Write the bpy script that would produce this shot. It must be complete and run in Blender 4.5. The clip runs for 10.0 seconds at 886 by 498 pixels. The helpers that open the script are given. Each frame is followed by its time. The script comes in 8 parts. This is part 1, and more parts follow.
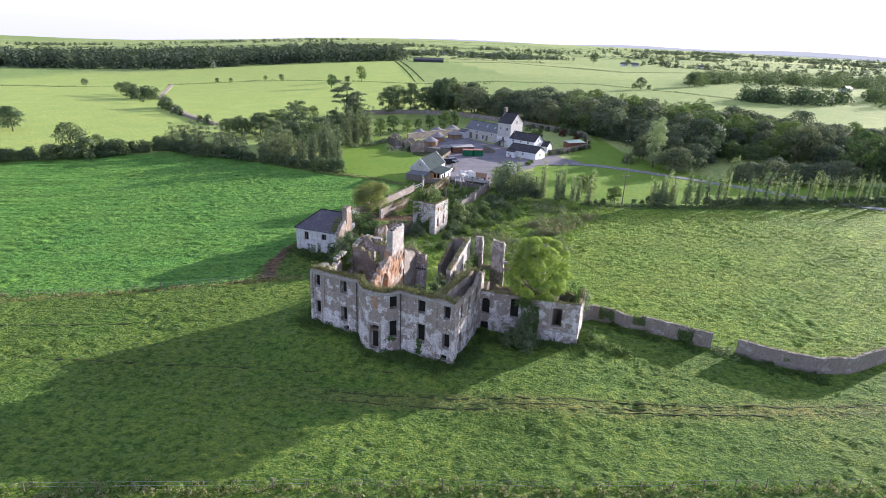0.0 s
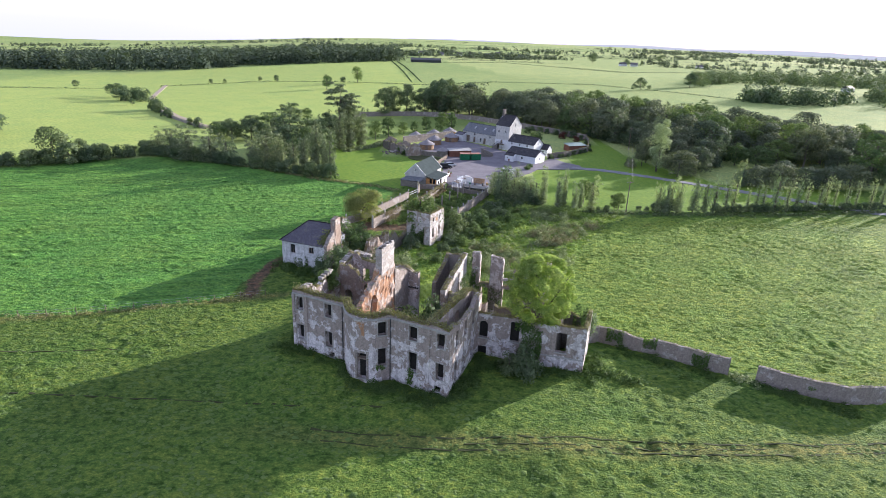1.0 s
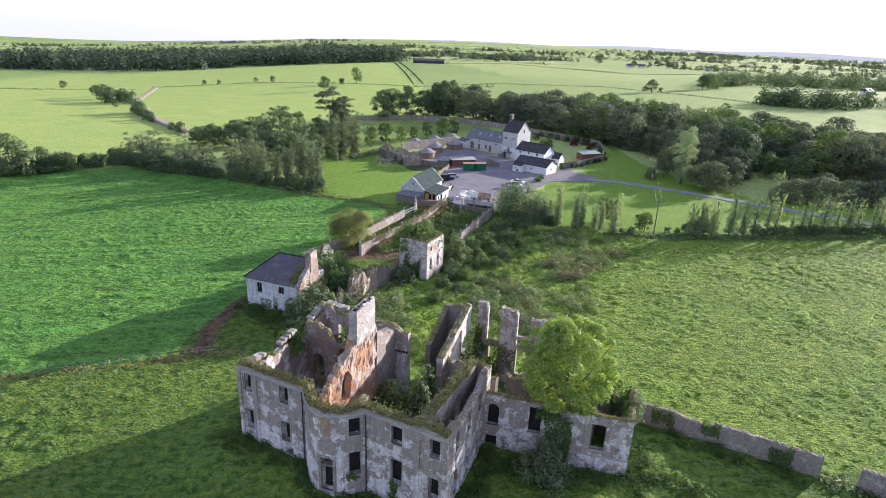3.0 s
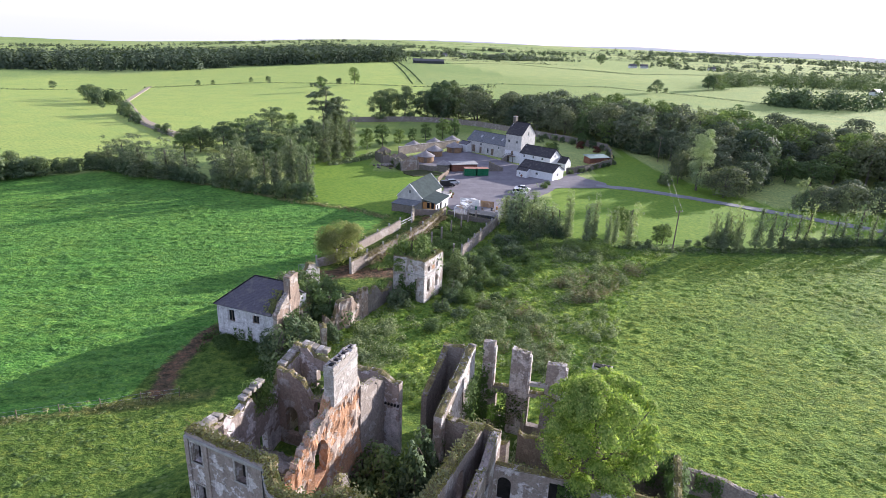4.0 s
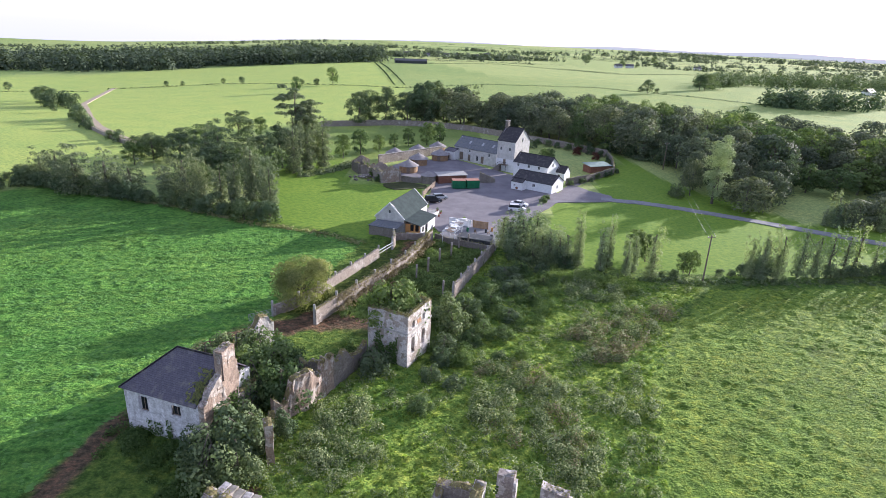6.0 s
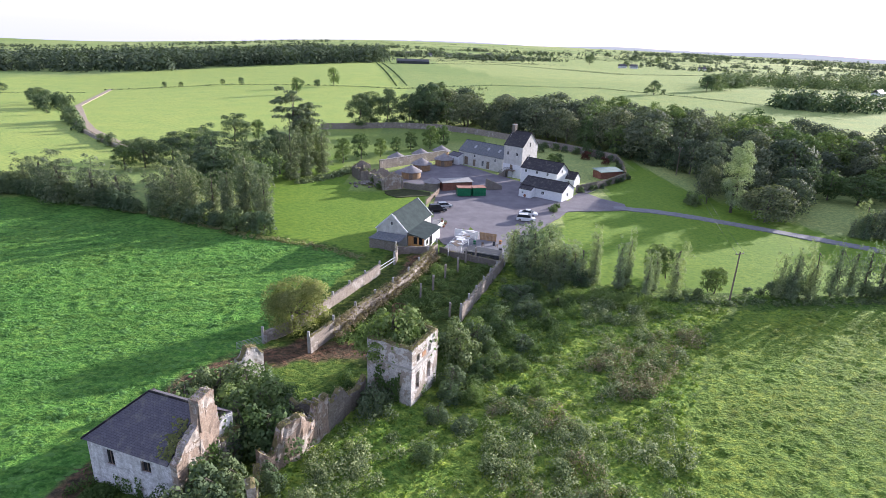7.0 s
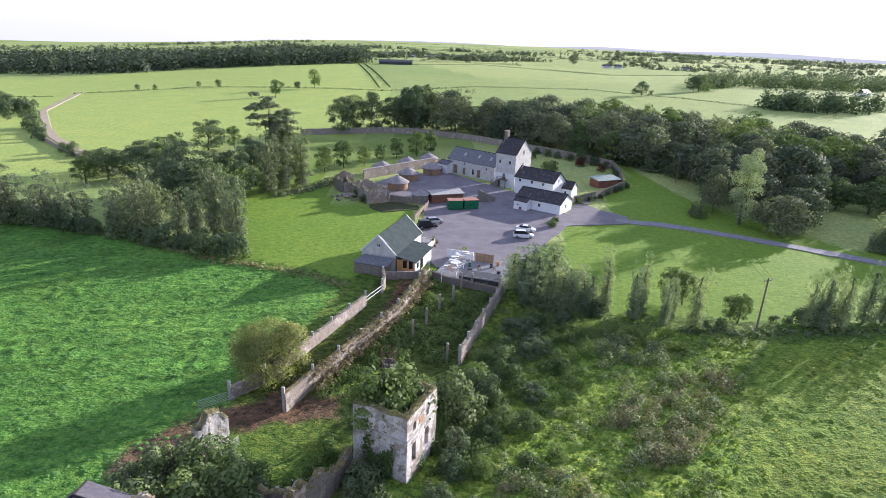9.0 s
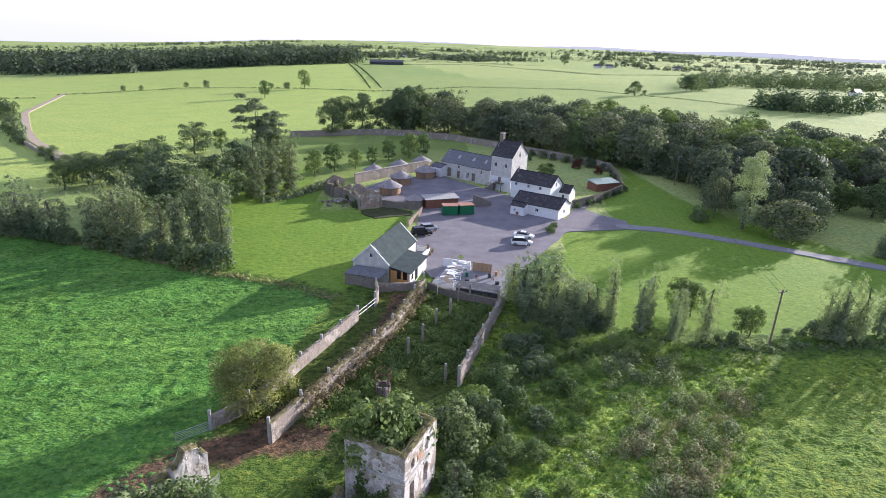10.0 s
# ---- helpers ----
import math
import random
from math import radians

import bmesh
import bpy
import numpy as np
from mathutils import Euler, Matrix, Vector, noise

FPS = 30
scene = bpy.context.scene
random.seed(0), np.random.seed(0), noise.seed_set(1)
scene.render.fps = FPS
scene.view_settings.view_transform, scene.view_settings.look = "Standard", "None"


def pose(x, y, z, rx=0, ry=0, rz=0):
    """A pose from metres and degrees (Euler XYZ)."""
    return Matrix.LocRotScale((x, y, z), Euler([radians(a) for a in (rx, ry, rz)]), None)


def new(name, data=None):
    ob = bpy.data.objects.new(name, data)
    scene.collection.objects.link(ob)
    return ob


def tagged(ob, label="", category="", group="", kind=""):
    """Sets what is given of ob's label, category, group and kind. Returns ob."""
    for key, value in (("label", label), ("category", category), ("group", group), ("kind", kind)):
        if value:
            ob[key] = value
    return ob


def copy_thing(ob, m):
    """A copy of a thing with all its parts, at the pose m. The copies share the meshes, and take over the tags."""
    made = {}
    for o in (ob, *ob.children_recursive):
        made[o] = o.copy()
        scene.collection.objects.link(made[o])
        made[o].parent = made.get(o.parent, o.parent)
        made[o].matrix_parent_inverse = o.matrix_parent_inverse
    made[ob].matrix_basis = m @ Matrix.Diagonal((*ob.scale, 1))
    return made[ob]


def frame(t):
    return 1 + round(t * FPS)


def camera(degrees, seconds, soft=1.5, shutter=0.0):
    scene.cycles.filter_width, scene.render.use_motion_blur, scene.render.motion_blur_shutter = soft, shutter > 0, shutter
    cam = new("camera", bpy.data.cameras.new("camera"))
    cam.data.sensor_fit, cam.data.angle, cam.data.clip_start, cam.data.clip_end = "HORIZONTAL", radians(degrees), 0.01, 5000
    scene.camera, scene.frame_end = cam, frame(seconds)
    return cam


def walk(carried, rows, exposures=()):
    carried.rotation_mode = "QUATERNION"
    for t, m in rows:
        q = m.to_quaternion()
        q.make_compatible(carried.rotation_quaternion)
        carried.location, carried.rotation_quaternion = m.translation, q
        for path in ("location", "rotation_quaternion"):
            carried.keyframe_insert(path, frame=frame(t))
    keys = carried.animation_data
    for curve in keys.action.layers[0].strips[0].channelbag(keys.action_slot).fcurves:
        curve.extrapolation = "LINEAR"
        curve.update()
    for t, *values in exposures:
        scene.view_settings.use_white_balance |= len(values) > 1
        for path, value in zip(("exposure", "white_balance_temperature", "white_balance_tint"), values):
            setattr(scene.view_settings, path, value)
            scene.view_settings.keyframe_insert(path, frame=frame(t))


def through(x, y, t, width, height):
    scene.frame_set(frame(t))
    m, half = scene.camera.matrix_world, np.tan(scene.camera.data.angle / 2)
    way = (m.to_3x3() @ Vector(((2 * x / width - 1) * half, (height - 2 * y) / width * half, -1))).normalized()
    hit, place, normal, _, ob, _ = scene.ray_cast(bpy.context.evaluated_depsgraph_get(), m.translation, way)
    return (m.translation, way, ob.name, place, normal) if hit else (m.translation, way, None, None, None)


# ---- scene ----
cam = camera(74.2, 10.0, soft=0.85)
METRES, EYE, TILT, LEAN, TURN = 90.0, 44.2, 0.0, 0.0, 0.0
ROWS = [
    (0.0, 0.0, 0.0, 0.0, 0.82, -20.22, -2.24),
    (0.5, 0.0028, 0.0373, 0.0006, 0.74, -20.22, -2.19),
    (1.0, 0.0061, 0.0868, -0.0001, 0.63, -20.21, -2.15),
    (1.5, 0.0086, 0.1395, -0.0022, 0.7, -20.18, -2.16),
    (2.0, 0.01, 0.2006, -0.0052, 0.88, -20.16, -2.21),
    (3.5, 0.0116, 0.3922, -0.0198, 0.99, -20.09, -2.24),
    (4.0, 0.011, 0.4628, -0.027, 0.99, -20.06, -2.26),
    (4.5, 0.0098, 0.529, -0.0337, 0.99, -20.04, -2.29),
    (5.0, 0.0085, 0.5957, -0.0382, 0.57, -20.03, -2.3),
    (5.5, 0.0057, 0.6553, -0.043, -0.67, -19.97, -2.27),
    (7.0, -0.0051, 0.8027, -0.0439, -0.48, -19.97, -2.27),
    (7.5, -0.0088, 0.8383, -0.0422, -0.3, -19.98, -2.27),
    (8.0, -0.0131, 0.8734, -0.0413, -0.09, -19.99, -2.28),
    (8.5, -0.0159, 0.9044, -0.0411, -0.57, -19.97, -2.22),
    (9.0, -0.0201, 0.9366, -0.0416, -2.15, -19.9, -2.19),
    (9.5, -0.0237, 0.966, -0.0423, -2.66, -19.88, -2.17),
    (10.0, -0.0252, 0.9962, -0.0433, -3.01, -19.87, -2.14),
]
walk(cam, [(t, pose(0, 0, EYE, TILT, LEAN, TURN) @ pose(METRES * x, METRES * y, METRES * z, 90 + pitch, roll, yaw)) for t, x, y, z, yaw, pitch, roll in ROWS])

# ---- light ----
SUN_AZ, SUN_EL = math.atan2(0.60, 0.80), radians(13.3)
world = bpy.data.worlds.new("world")
scene.world = world
world.use_nodes = True
wn = world.node_tree.nodes
sky = wn.new("ShaderNodeTexSky")
sky.sky_type = "NISHITA"
sky.sun_disc = False
sky.sun_elevation = SUN_EL
sky.sun_rotation = math.pi / 2 - SUN_AZ
sky.air_density, sky.dust_density, sky.ozone_density = 1.0, 0.6, 1.5
# thin bright cloud: paler towards the horizon
zen = wn.new("ShaderNodeSeparateXYZ")
world.node_tree.links.new(wn.new("ShaderNodeTexCoord").outputs["Generated"], zen.inputs[0])
fade = wn.new("ShaderNodeMapRange")
fade.interpolation_type = "SMOOTHERSTEP"
for i, v in ((1, -0.05), (2, 0.55), (3, 0.335), (4, 0.245)):
    fade.inputs[i].default_value = v
world.node_tree.links.new(zen.outputs["Z"], fade.inputs[0])
veil = wn.new("ShaderNodeBackground")
veil.inputs["Color"].default_value = (0.83, 0.89, 1.38, 1)
world.node_tree.links.new(fade.outputs[0], veil.inputs["Strength"])
both = wn.new("ShaderNodeAddShader")
wn["Background"].inputs["Strength"].default_value = 0.042
world.node_tree.links.new(sky.outputs["Color"], wn["Background"].inputs["Color"])
world.node_tree.links.new(wn["Background"].outputs[0], both.inputs[0])
world.node_tree.links.new(veil.outputs[0], both.inputs[1])
world.node_tree.links.new(both.outputs[0], wn["World Output"].inputs["Surface"])
sun_data = bpy.data.lights.new("sun", "SUN")
sun_data.energy, sun_data.angle, sun_data.color = 4.6, radians(0.6), (1.0, 0.92, 0.92)
sun = new("sun", sun_data)
sd = Vector((math.cos(SUN_AZ) * math.cos(SUN_EL), math.sin(SUN_AZ) * math.cos(SUN_EL), math.sin(SUN_EL)))
sun.matrix_world = Matrix.Translation((200, 200, 150)) @ (-sd).to_track_quat("-Z", "Y").to_matrix().to_4x4()
scene.view_settings.exposure = 1.28


# ---- materials ----
def rgb(c):
    return (*c, 1.0) if len(c) == 3 else c


class Nodes:
    """A small helper round one node material."""

    def __init__(self, name, rough=0.9, metal=0.0):
        self.mat = bpy.data.materials.new(name)
        self.mat.use_nodes = True
        self.t = self.mat.node_tree
        self.b = self.t.nodes["Principled BSDF"]
        self.b.inputs["Roughness"].default_value = rough
        self.b.inputs["Metallic"].default_value = metal
        self.b.inputs["Specular IOR Level"].default_value = 0.25
        self.co = self.t.nodes.new("ShaderNodeTexCoord").outputs["Object"]

    def link(self, a, b):
        self.t.links.new(a, b)

    def noise(self, scale, detail=4, rough=0.6, co=None):
        n = self.t.nodes.new("ShaderNodeTexNoise")
        n.inputs["Scale"].default_value, n.inputs["Detail"].default_value, n.inputs["Roughness"].default_value = scale, detail, rough
        self.link(co or self.co, n.inputs["Vector"])
        return n.outputs["Fac"]

    def voronoi(self, scale, feature="F1", out="Distance", co=None):
        n = self.t.nodes.new("ShaderNodeTexVoronoi")
        n.feature = feature
        n.inputs["Scale"].default_value = scale
        self.link(co or self.co, n.inputs["Vector"])
        return n.outputs[out]

    def stretch(self, sx, sy, sz):
        n = self.t.nodes.new("ShaderNodeMapping")
        n.inputs["Scale"].default_value = (sx, sy, sz)
        self.link(self.co, n.inputs["Vector"])
        return n.outputs["Vector"]

    def ramp(self, fac, stops):
        n = self.t.nodes.new("ShaderNodeValToRGB")
        e = n.color_ramp.elements
        e[0].position, e[0].color = stops[0][0], rgb(stops[0][1])
        e[1].position, e[1].color = stops[-1][0], rgb(stops[-1][1])
        for p, c in stops[1:-1]:
            k = e.new(p)
            k.color = rgb(c)
        self.link(fac, n.inputs["Fac"])
        return n.outputs["Color"]

    def mix(self, fac, a, b, blend="MIX"):
        n = self.t.nodes.new("ShaderNodeMix")
        n.data_type, n.blend_type = "RGBA", blend
        for v, s in ((fac, n.inputs[0]), (a, n.inputs[6]), (b, n.inputs[7])):
            if isinstance(v, (int, float)):
                s.default_value = v
            elif isinstance(v, tuple):
                s.default_value = rgb(v)
            else:
                self.link(v, s)
        return n.outputs[2]

    def step(self, fac, lo, hi):
        n = self.t.nodes.new("ShaderNodeMapRange")
        n.inputs[1].default_value, n.inputs[2].default_value = lo, hi
        self.link(fac, n.inputs[0])
        return n.outputs[0]

    def bump(self, height, strength=0.5, distance=0.1):
        n = self.t.nodes.new("ShaderNodeBump")
        n.inputs["Strength"].default_value, n.inputs["Distance"].default_value = strength, distance
        self.link(height, n.inputs["Height"])
        self.link(n.outputs["Normal"], self.b.inputs["Normal"])

    def colour(self, c):
        if isinstance(c, tuple):
            self.b.inputs["Base Color"].default_value = rgb(c)
        else:
            self.link(c, self.b.inputs["Base Color"])
        return self.mat


def simple(name, c1, c2, scale=3.0, rough=0.85, metal=0.0, bump=0.3, dist=0.02, fine=25.0):
    """A surface of two tones at two scales, with fine relief."""
    n = Nodes(name, rough, metal)
    big = n.ramp(n.noise(scale, 5), [(0.35, c1), (0.65, c2)])
    fn = n.noise(fine, 3)
    col = n.mix(0.35, big, n.ramp(fn, [(0.3, (0.25, 0.25, 0.25)), (0.7, (1, 1, 1))]), "MULTIPLY")
    n.bump(fn, bump, dist)
    return n.colour(col)


def leafy(name, c1, c2, c3, through=0.35, gloss=0.10, vary=0.8):
    """Leaves: hue varies from plant to plant and from leaf to leaf; some light passes through."""
    n = Nodes(name, 0.75)
    n.b.inputs["Specular IOR Level"].default_value = gloss
    obj = n.t.nodes.new("ShaderNodeObjectInfo").outputs["Random"]
    isl = n.t.nodes.new("ShaderNodeNewGeometry").outputs["Random Per Island"]
    col = n.ramp(isl, [(0.0, c1), (0.5, c2), (1.0, c3)])
    big = n.noise(0.35, 3)
    col = n.mix(n.step(big, 0.35, 0.7), col, n.mix(0.75, col, (0.62, 0.7, 0.5), "MULTIPLY"))
    tint = n.ramp(obj, [(0.0, (0.55, 0.66, 0.66)), (0.5, (1, 1, 1)), (1.0, (1.30, 1.24, 1.02))])
    col = n.mix(vary, col, tint, "MULTIPLY")
    n.colour(col)
    tr = n.t.nodes.new("ShaderNodeBsdfTranslucent")
    n.link(n.mix(1.0, col, (1.10, 1.22, 0.66), "MULTIPLY"), tr.inputs["Color"])
    ms = n.t.nodes.new("ShaderNodeMixShader")
    ms.inputs[0].default_value = through
    n.link(n.b.outputs[0], ms.inputs[1])
    n.link(tr.outputs[0], ms.inputs[2])
    n.link(ms.outputs[0], n.t.nodes["Material Output"].inputs["Surface"])
    return n.mat


def plastered(name, plaster, stone, dirt, cover=0.5, stain=0.5, low=0.0):
    """Old lime render that has come away in patches from the rubble behind it, with damp streaks."""
    n = Nodes(name, 0.92)
    patch = n.noise(0.55, 10, 0.66)
    cells = n.voronoi(2.6, "F1", "Color")
    joint = n.voronoi(2.6, "DISTANCE_TO_EDGE")
    rub = n.mix(0.45, stone, n.ramp(cells, [(0.0, (0.35, 0.33, 0.30)), (1.0, (0.95, 0.93, 0.9))]), "MULTIPLY")
    rub = n.mix(n.step(joint, 0.0, 0.06), n.mix(0.5, stone, (0.42, 0.39, 0.34)), rub)
    pl = n.ramp(n.noise(1.7, 9, 0.7), [(0.32, tuple(v * 0.45 for v in plaster)), (0.47, tuple(v * 0.8 for v in plaster)), (0.6, plaster)])
    if low:
        # render clings longer to the lower storey
        sep = n.t.nodes.new("ShaderNodeSeparateXYZ")
        n.link(n.co, sep.inputs[0])
        add = n.t.nodes.new("ShaderNodeMath")
        add.operation = "MULTIPLY_ADD"
        add.inputs[1].default_value, add.inputs[2].default_value = low, -5.0 * low
        n.link(sep.outputs["Z"], add.inputs[0])
        tot = n.t.nodes.new("ShaderNodeMath")
        tot.operation = "ADD"
        n.link(patch, tot.inputs[0])
        n.link(add.outputs[0], tot.inputs[1])
        patch = tot.outputs[0]
    mask = n.step(patch, cover - 0.012, cover + 0.012)
    col = n.mix(mask, pl, rub)
    streak = n.noise(1.0, 6, 0.65, n.stretch(1.6, 1.6, 0.16))
    col = n.mix(n.step(streak, 0.48, 0.78), col, n.mix(stain, col, dirt))
    fine = n.noise(14, 4)
    col = n.mix(0.55, col, n.ramp(n.noise(5.0, 6, 0.7), [(0.32, (0.35, 0.33, 0.3)), (0.6, (1, 1, 1))]), "MULTIPLY")
    col = n.mix(0.3, col, n.ramp(fine, [(0.3, (0.4, 0.4, 0.4)), (0.7, (1, 1, 1))]), "MULTIPLY")
    h = n.mix(mask, n.mix(0.85, fine, (1, 1, 1)), n.mix(0.6, joint, fine))
    n.bump(h, 0.8, 0.08)
    return n.colour(col)


def roofing(name, c1, c2, row=3.5, rough=0.6):
    """Slates: fine courses with odd slates and lichen."""
    n = Nodes(name, rough)
    br = n.t.nodes.new("ShaderNodeTexBrick")
    br.inputs["Scale"].default_value = 1.0
    br.inputs["Brick Width"].default_value, br.inputs["Row Height"].default_value = 0.3, 0.22
    br.inputs["Mortar Size"].default_value = 0.012
    br.inputs["Color1"].default_value, br.inputs["Color2"].default_value = rgb(c1), rgb(c2)
    br.inputs["Mortar"].default_value = rgb(tuple(v * 0.45 for v in c1))
    uv = n.t.nodes.new("ShaderNodeTexCoord").outputs["UV"]
    n.link(uv, br.inputs["Vector"])
    lich = n.noise(1.1, 6, 0.7)
    col = n.mix(n.step(lich, 0.52, 0.75), br.outputs["Color"], n.mix(0.45, br.outputs["Color"], (0.28, 0.26, 0.2)))
    n.bump(br.outputs["Fac"], 0.35, 0.02)
    return n.colour(col)


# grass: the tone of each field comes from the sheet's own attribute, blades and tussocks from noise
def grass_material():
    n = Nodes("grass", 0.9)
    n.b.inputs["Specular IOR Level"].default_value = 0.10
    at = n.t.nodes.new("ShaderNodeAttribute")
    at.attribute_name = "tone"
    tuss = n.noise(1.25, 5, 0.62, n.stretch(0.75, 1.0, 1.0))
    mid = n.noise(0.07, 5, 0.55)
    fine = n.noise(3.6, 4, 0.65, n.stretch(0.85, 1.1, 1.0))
    # crests painted sunlit and hollows painted shaded, from the noise that drives the bump
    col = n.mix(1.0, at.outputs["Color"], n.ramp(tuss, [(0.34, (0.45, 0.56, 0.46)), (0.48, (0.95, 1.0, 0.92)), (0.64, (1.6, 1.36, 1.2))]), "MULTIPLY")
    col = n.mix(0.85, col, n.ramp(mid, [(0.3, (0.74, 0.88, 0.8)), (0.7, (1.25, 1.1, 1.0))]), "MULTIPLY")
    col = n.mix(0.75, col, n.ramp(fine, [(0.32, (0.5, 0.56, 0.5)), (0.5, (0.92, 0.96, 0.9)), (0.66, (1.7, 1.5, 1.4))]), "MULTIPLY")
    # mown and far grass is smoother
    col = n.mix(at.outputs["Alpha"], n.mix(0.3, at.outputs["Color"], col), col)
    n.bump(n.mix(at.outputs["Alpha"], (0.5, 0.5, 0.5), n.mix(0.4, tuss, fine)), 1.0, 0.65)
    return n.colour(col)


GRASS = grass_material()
RENDER = plastered("old_lime_render", (0.93, 0.87, 0.87), (0.50, 0.42, 0.385), (0.17, 0.135, 0.12), 0.495, 0.75, 0.014)
RENDER_WHITE = plastered("flaking_whitewash", (0.86, 0.85, 0.88), (0.45, 0.42, 0.40), (0.30, 0.28, 0.27), 0.64, 0.5)
COPING = simple("weathered_coping", (0.20, 0.185, 0.15), (0.38, 0.345, 0.30), 1.5, 0.95, 0, 0.6, 0.04, 9)
PALE = plastered("pale_old_plaster", (0.80, 0.755, 0.73), (0.52, 0.45, 0.40), (0.32, 0.27, 0.23), 0.52, 0.38)
STONE = plastered("pale_grey_stone", (0.64, 0.60, 0.57), (0.52, 0.48, 0.45), (0.30, 0.27, 0.25), 0.5, 0.4)
RUBBLE = plastered("rubble_stone", (0.42, 0.37, 0.32), (0.27, 0.24, 0.215), (0.15, 0.13, 0.11), 0.36, 0.5)
PINKWALL = plastered("weathered_garden_wall", (0.55, 0.50, 0.46), (0.40, 0.345, 0.31), (0.2, 0.17, 0.14), 0.44, 0.5)
BRICK = plastered("orange_brick", (0.62, 0.50, 0.42), (0.60, 0.33, 0.19), (0.30, 0.19, 0.14), 0.475, 0.35)
GABLE = plastered("brick_patched_gable", (0.60, 0.53, 0.48), (0.42, 0.32, 0.26), (0.24, 0.18, 0.15), 0.47, 0.5)
WHITE = simple("white_paint", (0.74, 0.75, 0.77), (0.83, 0.84, 0.85), 1.2, 0.7, 0, 0.2, 0.01)
SLATE = roofing("slate", (0.085, 0.079, 0.10), (0.112, 0.105, 0.13))
SLATE_DARK = roofing("dark_slate", (0.035, 0.033, 0.038), (0.052, 0.048, 0.055))
SLATE_GREY = roofing("grey_slate", (0.13, 0.14, 0.155), (0.17, 0.18, 0.195))
SLATE_GREEN = simple("green_slate", (0.045, 0.062, 0.062), (0.062, 0.082, 0.082), 0.8, 0.95, 0, 0.3, 0.01, 12)
PALEGREEN = simple("pale_green_sheet", (0.22, 0.30, 0.27), (0.30, 0.38, 0.35), 0.8, 0.7, 0, 0.2, 0.01, 8)
CREAM = simple("cream_render", (0.50, 0.485, 0.46), (0.66, 0.645, 0.62), 0.9, 0.9, 0, 0.4, 0.02, 9)
MOSS = leafy("moss_and_grass_tufts", (0.17, 0.155, 0.055), (0.28, 0.25, 0.09), (0.44, 0.38, 0.16), 0.35, 0.06, vary=0.05)
IVY = leafy("ivy_leaves", (0.059, 0.100, 0.033), (0.092, 0.151, 0.049), (0.141, 0.208, 0.075), 0.4, vary=0.05)
LEAF = leafy("broad_leaves", (0.098, 0.148, 0.064), (0.142, 0.20, 0.088), (0.20, 0.255, 0.125), 0.34)
LEAF_DARK = leafy("dark_leaves", (0.092, 0.13, 0.075), (0.137, 0.182, 0.105), (0.20, 0.245, 0.148), 0.27)
LEAF_LIME = leafy("bright_sycamore_leaves", (0.19, 0.28, 0.08), (0.31, 0.405, 0.12), (0.52, 0.555, 0.20), 0.5, vary=0.05)
LEAF_SILVER = leafy("poplar_leaves", (0.18, 0.225, 0.14), (0.26, 0.31, 0.20), (0.40, 0.44, 0.31), 0.35)
LEAF_PALE = leafy("pale_poplar_leaves", (0.22, 0.27, 0.17), (0.33, 0.385, 0.25), (0.47, 0.51, 0.36), 0.4, vary=0.05)
LEAF_OCHRE = leafy("yellowing_leaves", (0.19, 0.205, 0.085), (0.28, 0.29, 0.125), (0.40, 0.39, 0.19), 0.45, vary=0.05)
LEAF_WOOD = leafy("woodland_leaves", (0.098, 0.118, 0.086), (0.145, 0.168, 0.122), (0.215, 0.235, 0.165), 0.26, 0.08)
LEAF_GREY = leafy("grey_green_leaves", (0.105, 0.132, 0.09), (0.165, 0.20, 0.135), (0.30, 0.33, 0.235), 0.32)
LEAF_ELDER = leafy("elder_leaves", (0.13, 0.19, 0.075), (0.18, 0.25, 0.10), (0.26, 0.33, 0.14), 0.5)
LEAF_RUST = leafy("rusty_seed_heads", (0.15, 0.15, 0.08), (0.34, 0.26, 0.185), (0.22, 0.26, 0.12), 0.3, vary=0.05)
LEAF_RED = leafy("copper_beech_leaves", (0.08, 0.03, 0.03), (0.13, 0.05, 0.045), (0.18, 0.08, 0.06), 0.25)
SCRUB = leafy("bramble_leaves", (0.11, 0.155, 0.08), (0.21, 0.26, 0.125), (0.47, 0.50, 0.29), 0.3, vary=0.05)
BARK = simple("bark", (0.10, 0.085, 0.07), (0.17, 0.15, 0.125), 2.0, 0.95, 0, 0.8, 0.04, 12)
GRAVEL = simple("gravel", (0.168, 0.156, 0.172), (0.24, 0.224, 0.24), 0.25, 0.95, 0, 0.6, 0.03, 8)
TARMAC = simple("driveway", (0.21, 0.21, 0.225), (0.27, 0.27, 0.285), 0.5, 0.9, 0, 0.4, 0.02, 10)
TIMBER = simple("weathered_timber", (0.17, 0.13, 0.10), (0.27, 0.215, 0.17), 2.5, 0.85)
CEDAR = simple("orange_larch_boards", (0.52, 0.26, 0.095), (0.66, 0.36, 0.14), 2.0, 0.7)
GREENMETAL = simple("green_metal", (0.01, 0.13, 0.06), (0.015, 0.18, 0.08), 1.5, 0.5, 0.0)
DARKMETAL = simple("dark_sheet_metal", (0.05, 0.055, 0.06), (0.09, 0.095, 0.105), 1.0, 0.5, 0.3)
CONCRETE = simple("concrete", (0.36, 0.35, 0.33), (0.48, 0.465, 0.44), 1.5, 0.9)
STEEL = simple("galvanised_steel", (0.35, 0.36, 0.37), (0.5, 0.51, 0.52), 3.0, 0.45, 0.6)
DARK = simple("painted_hole_shade", (0.012, 0.012, 0.013), (0.02, 0.02, 0.02), 2.0, 0.8)
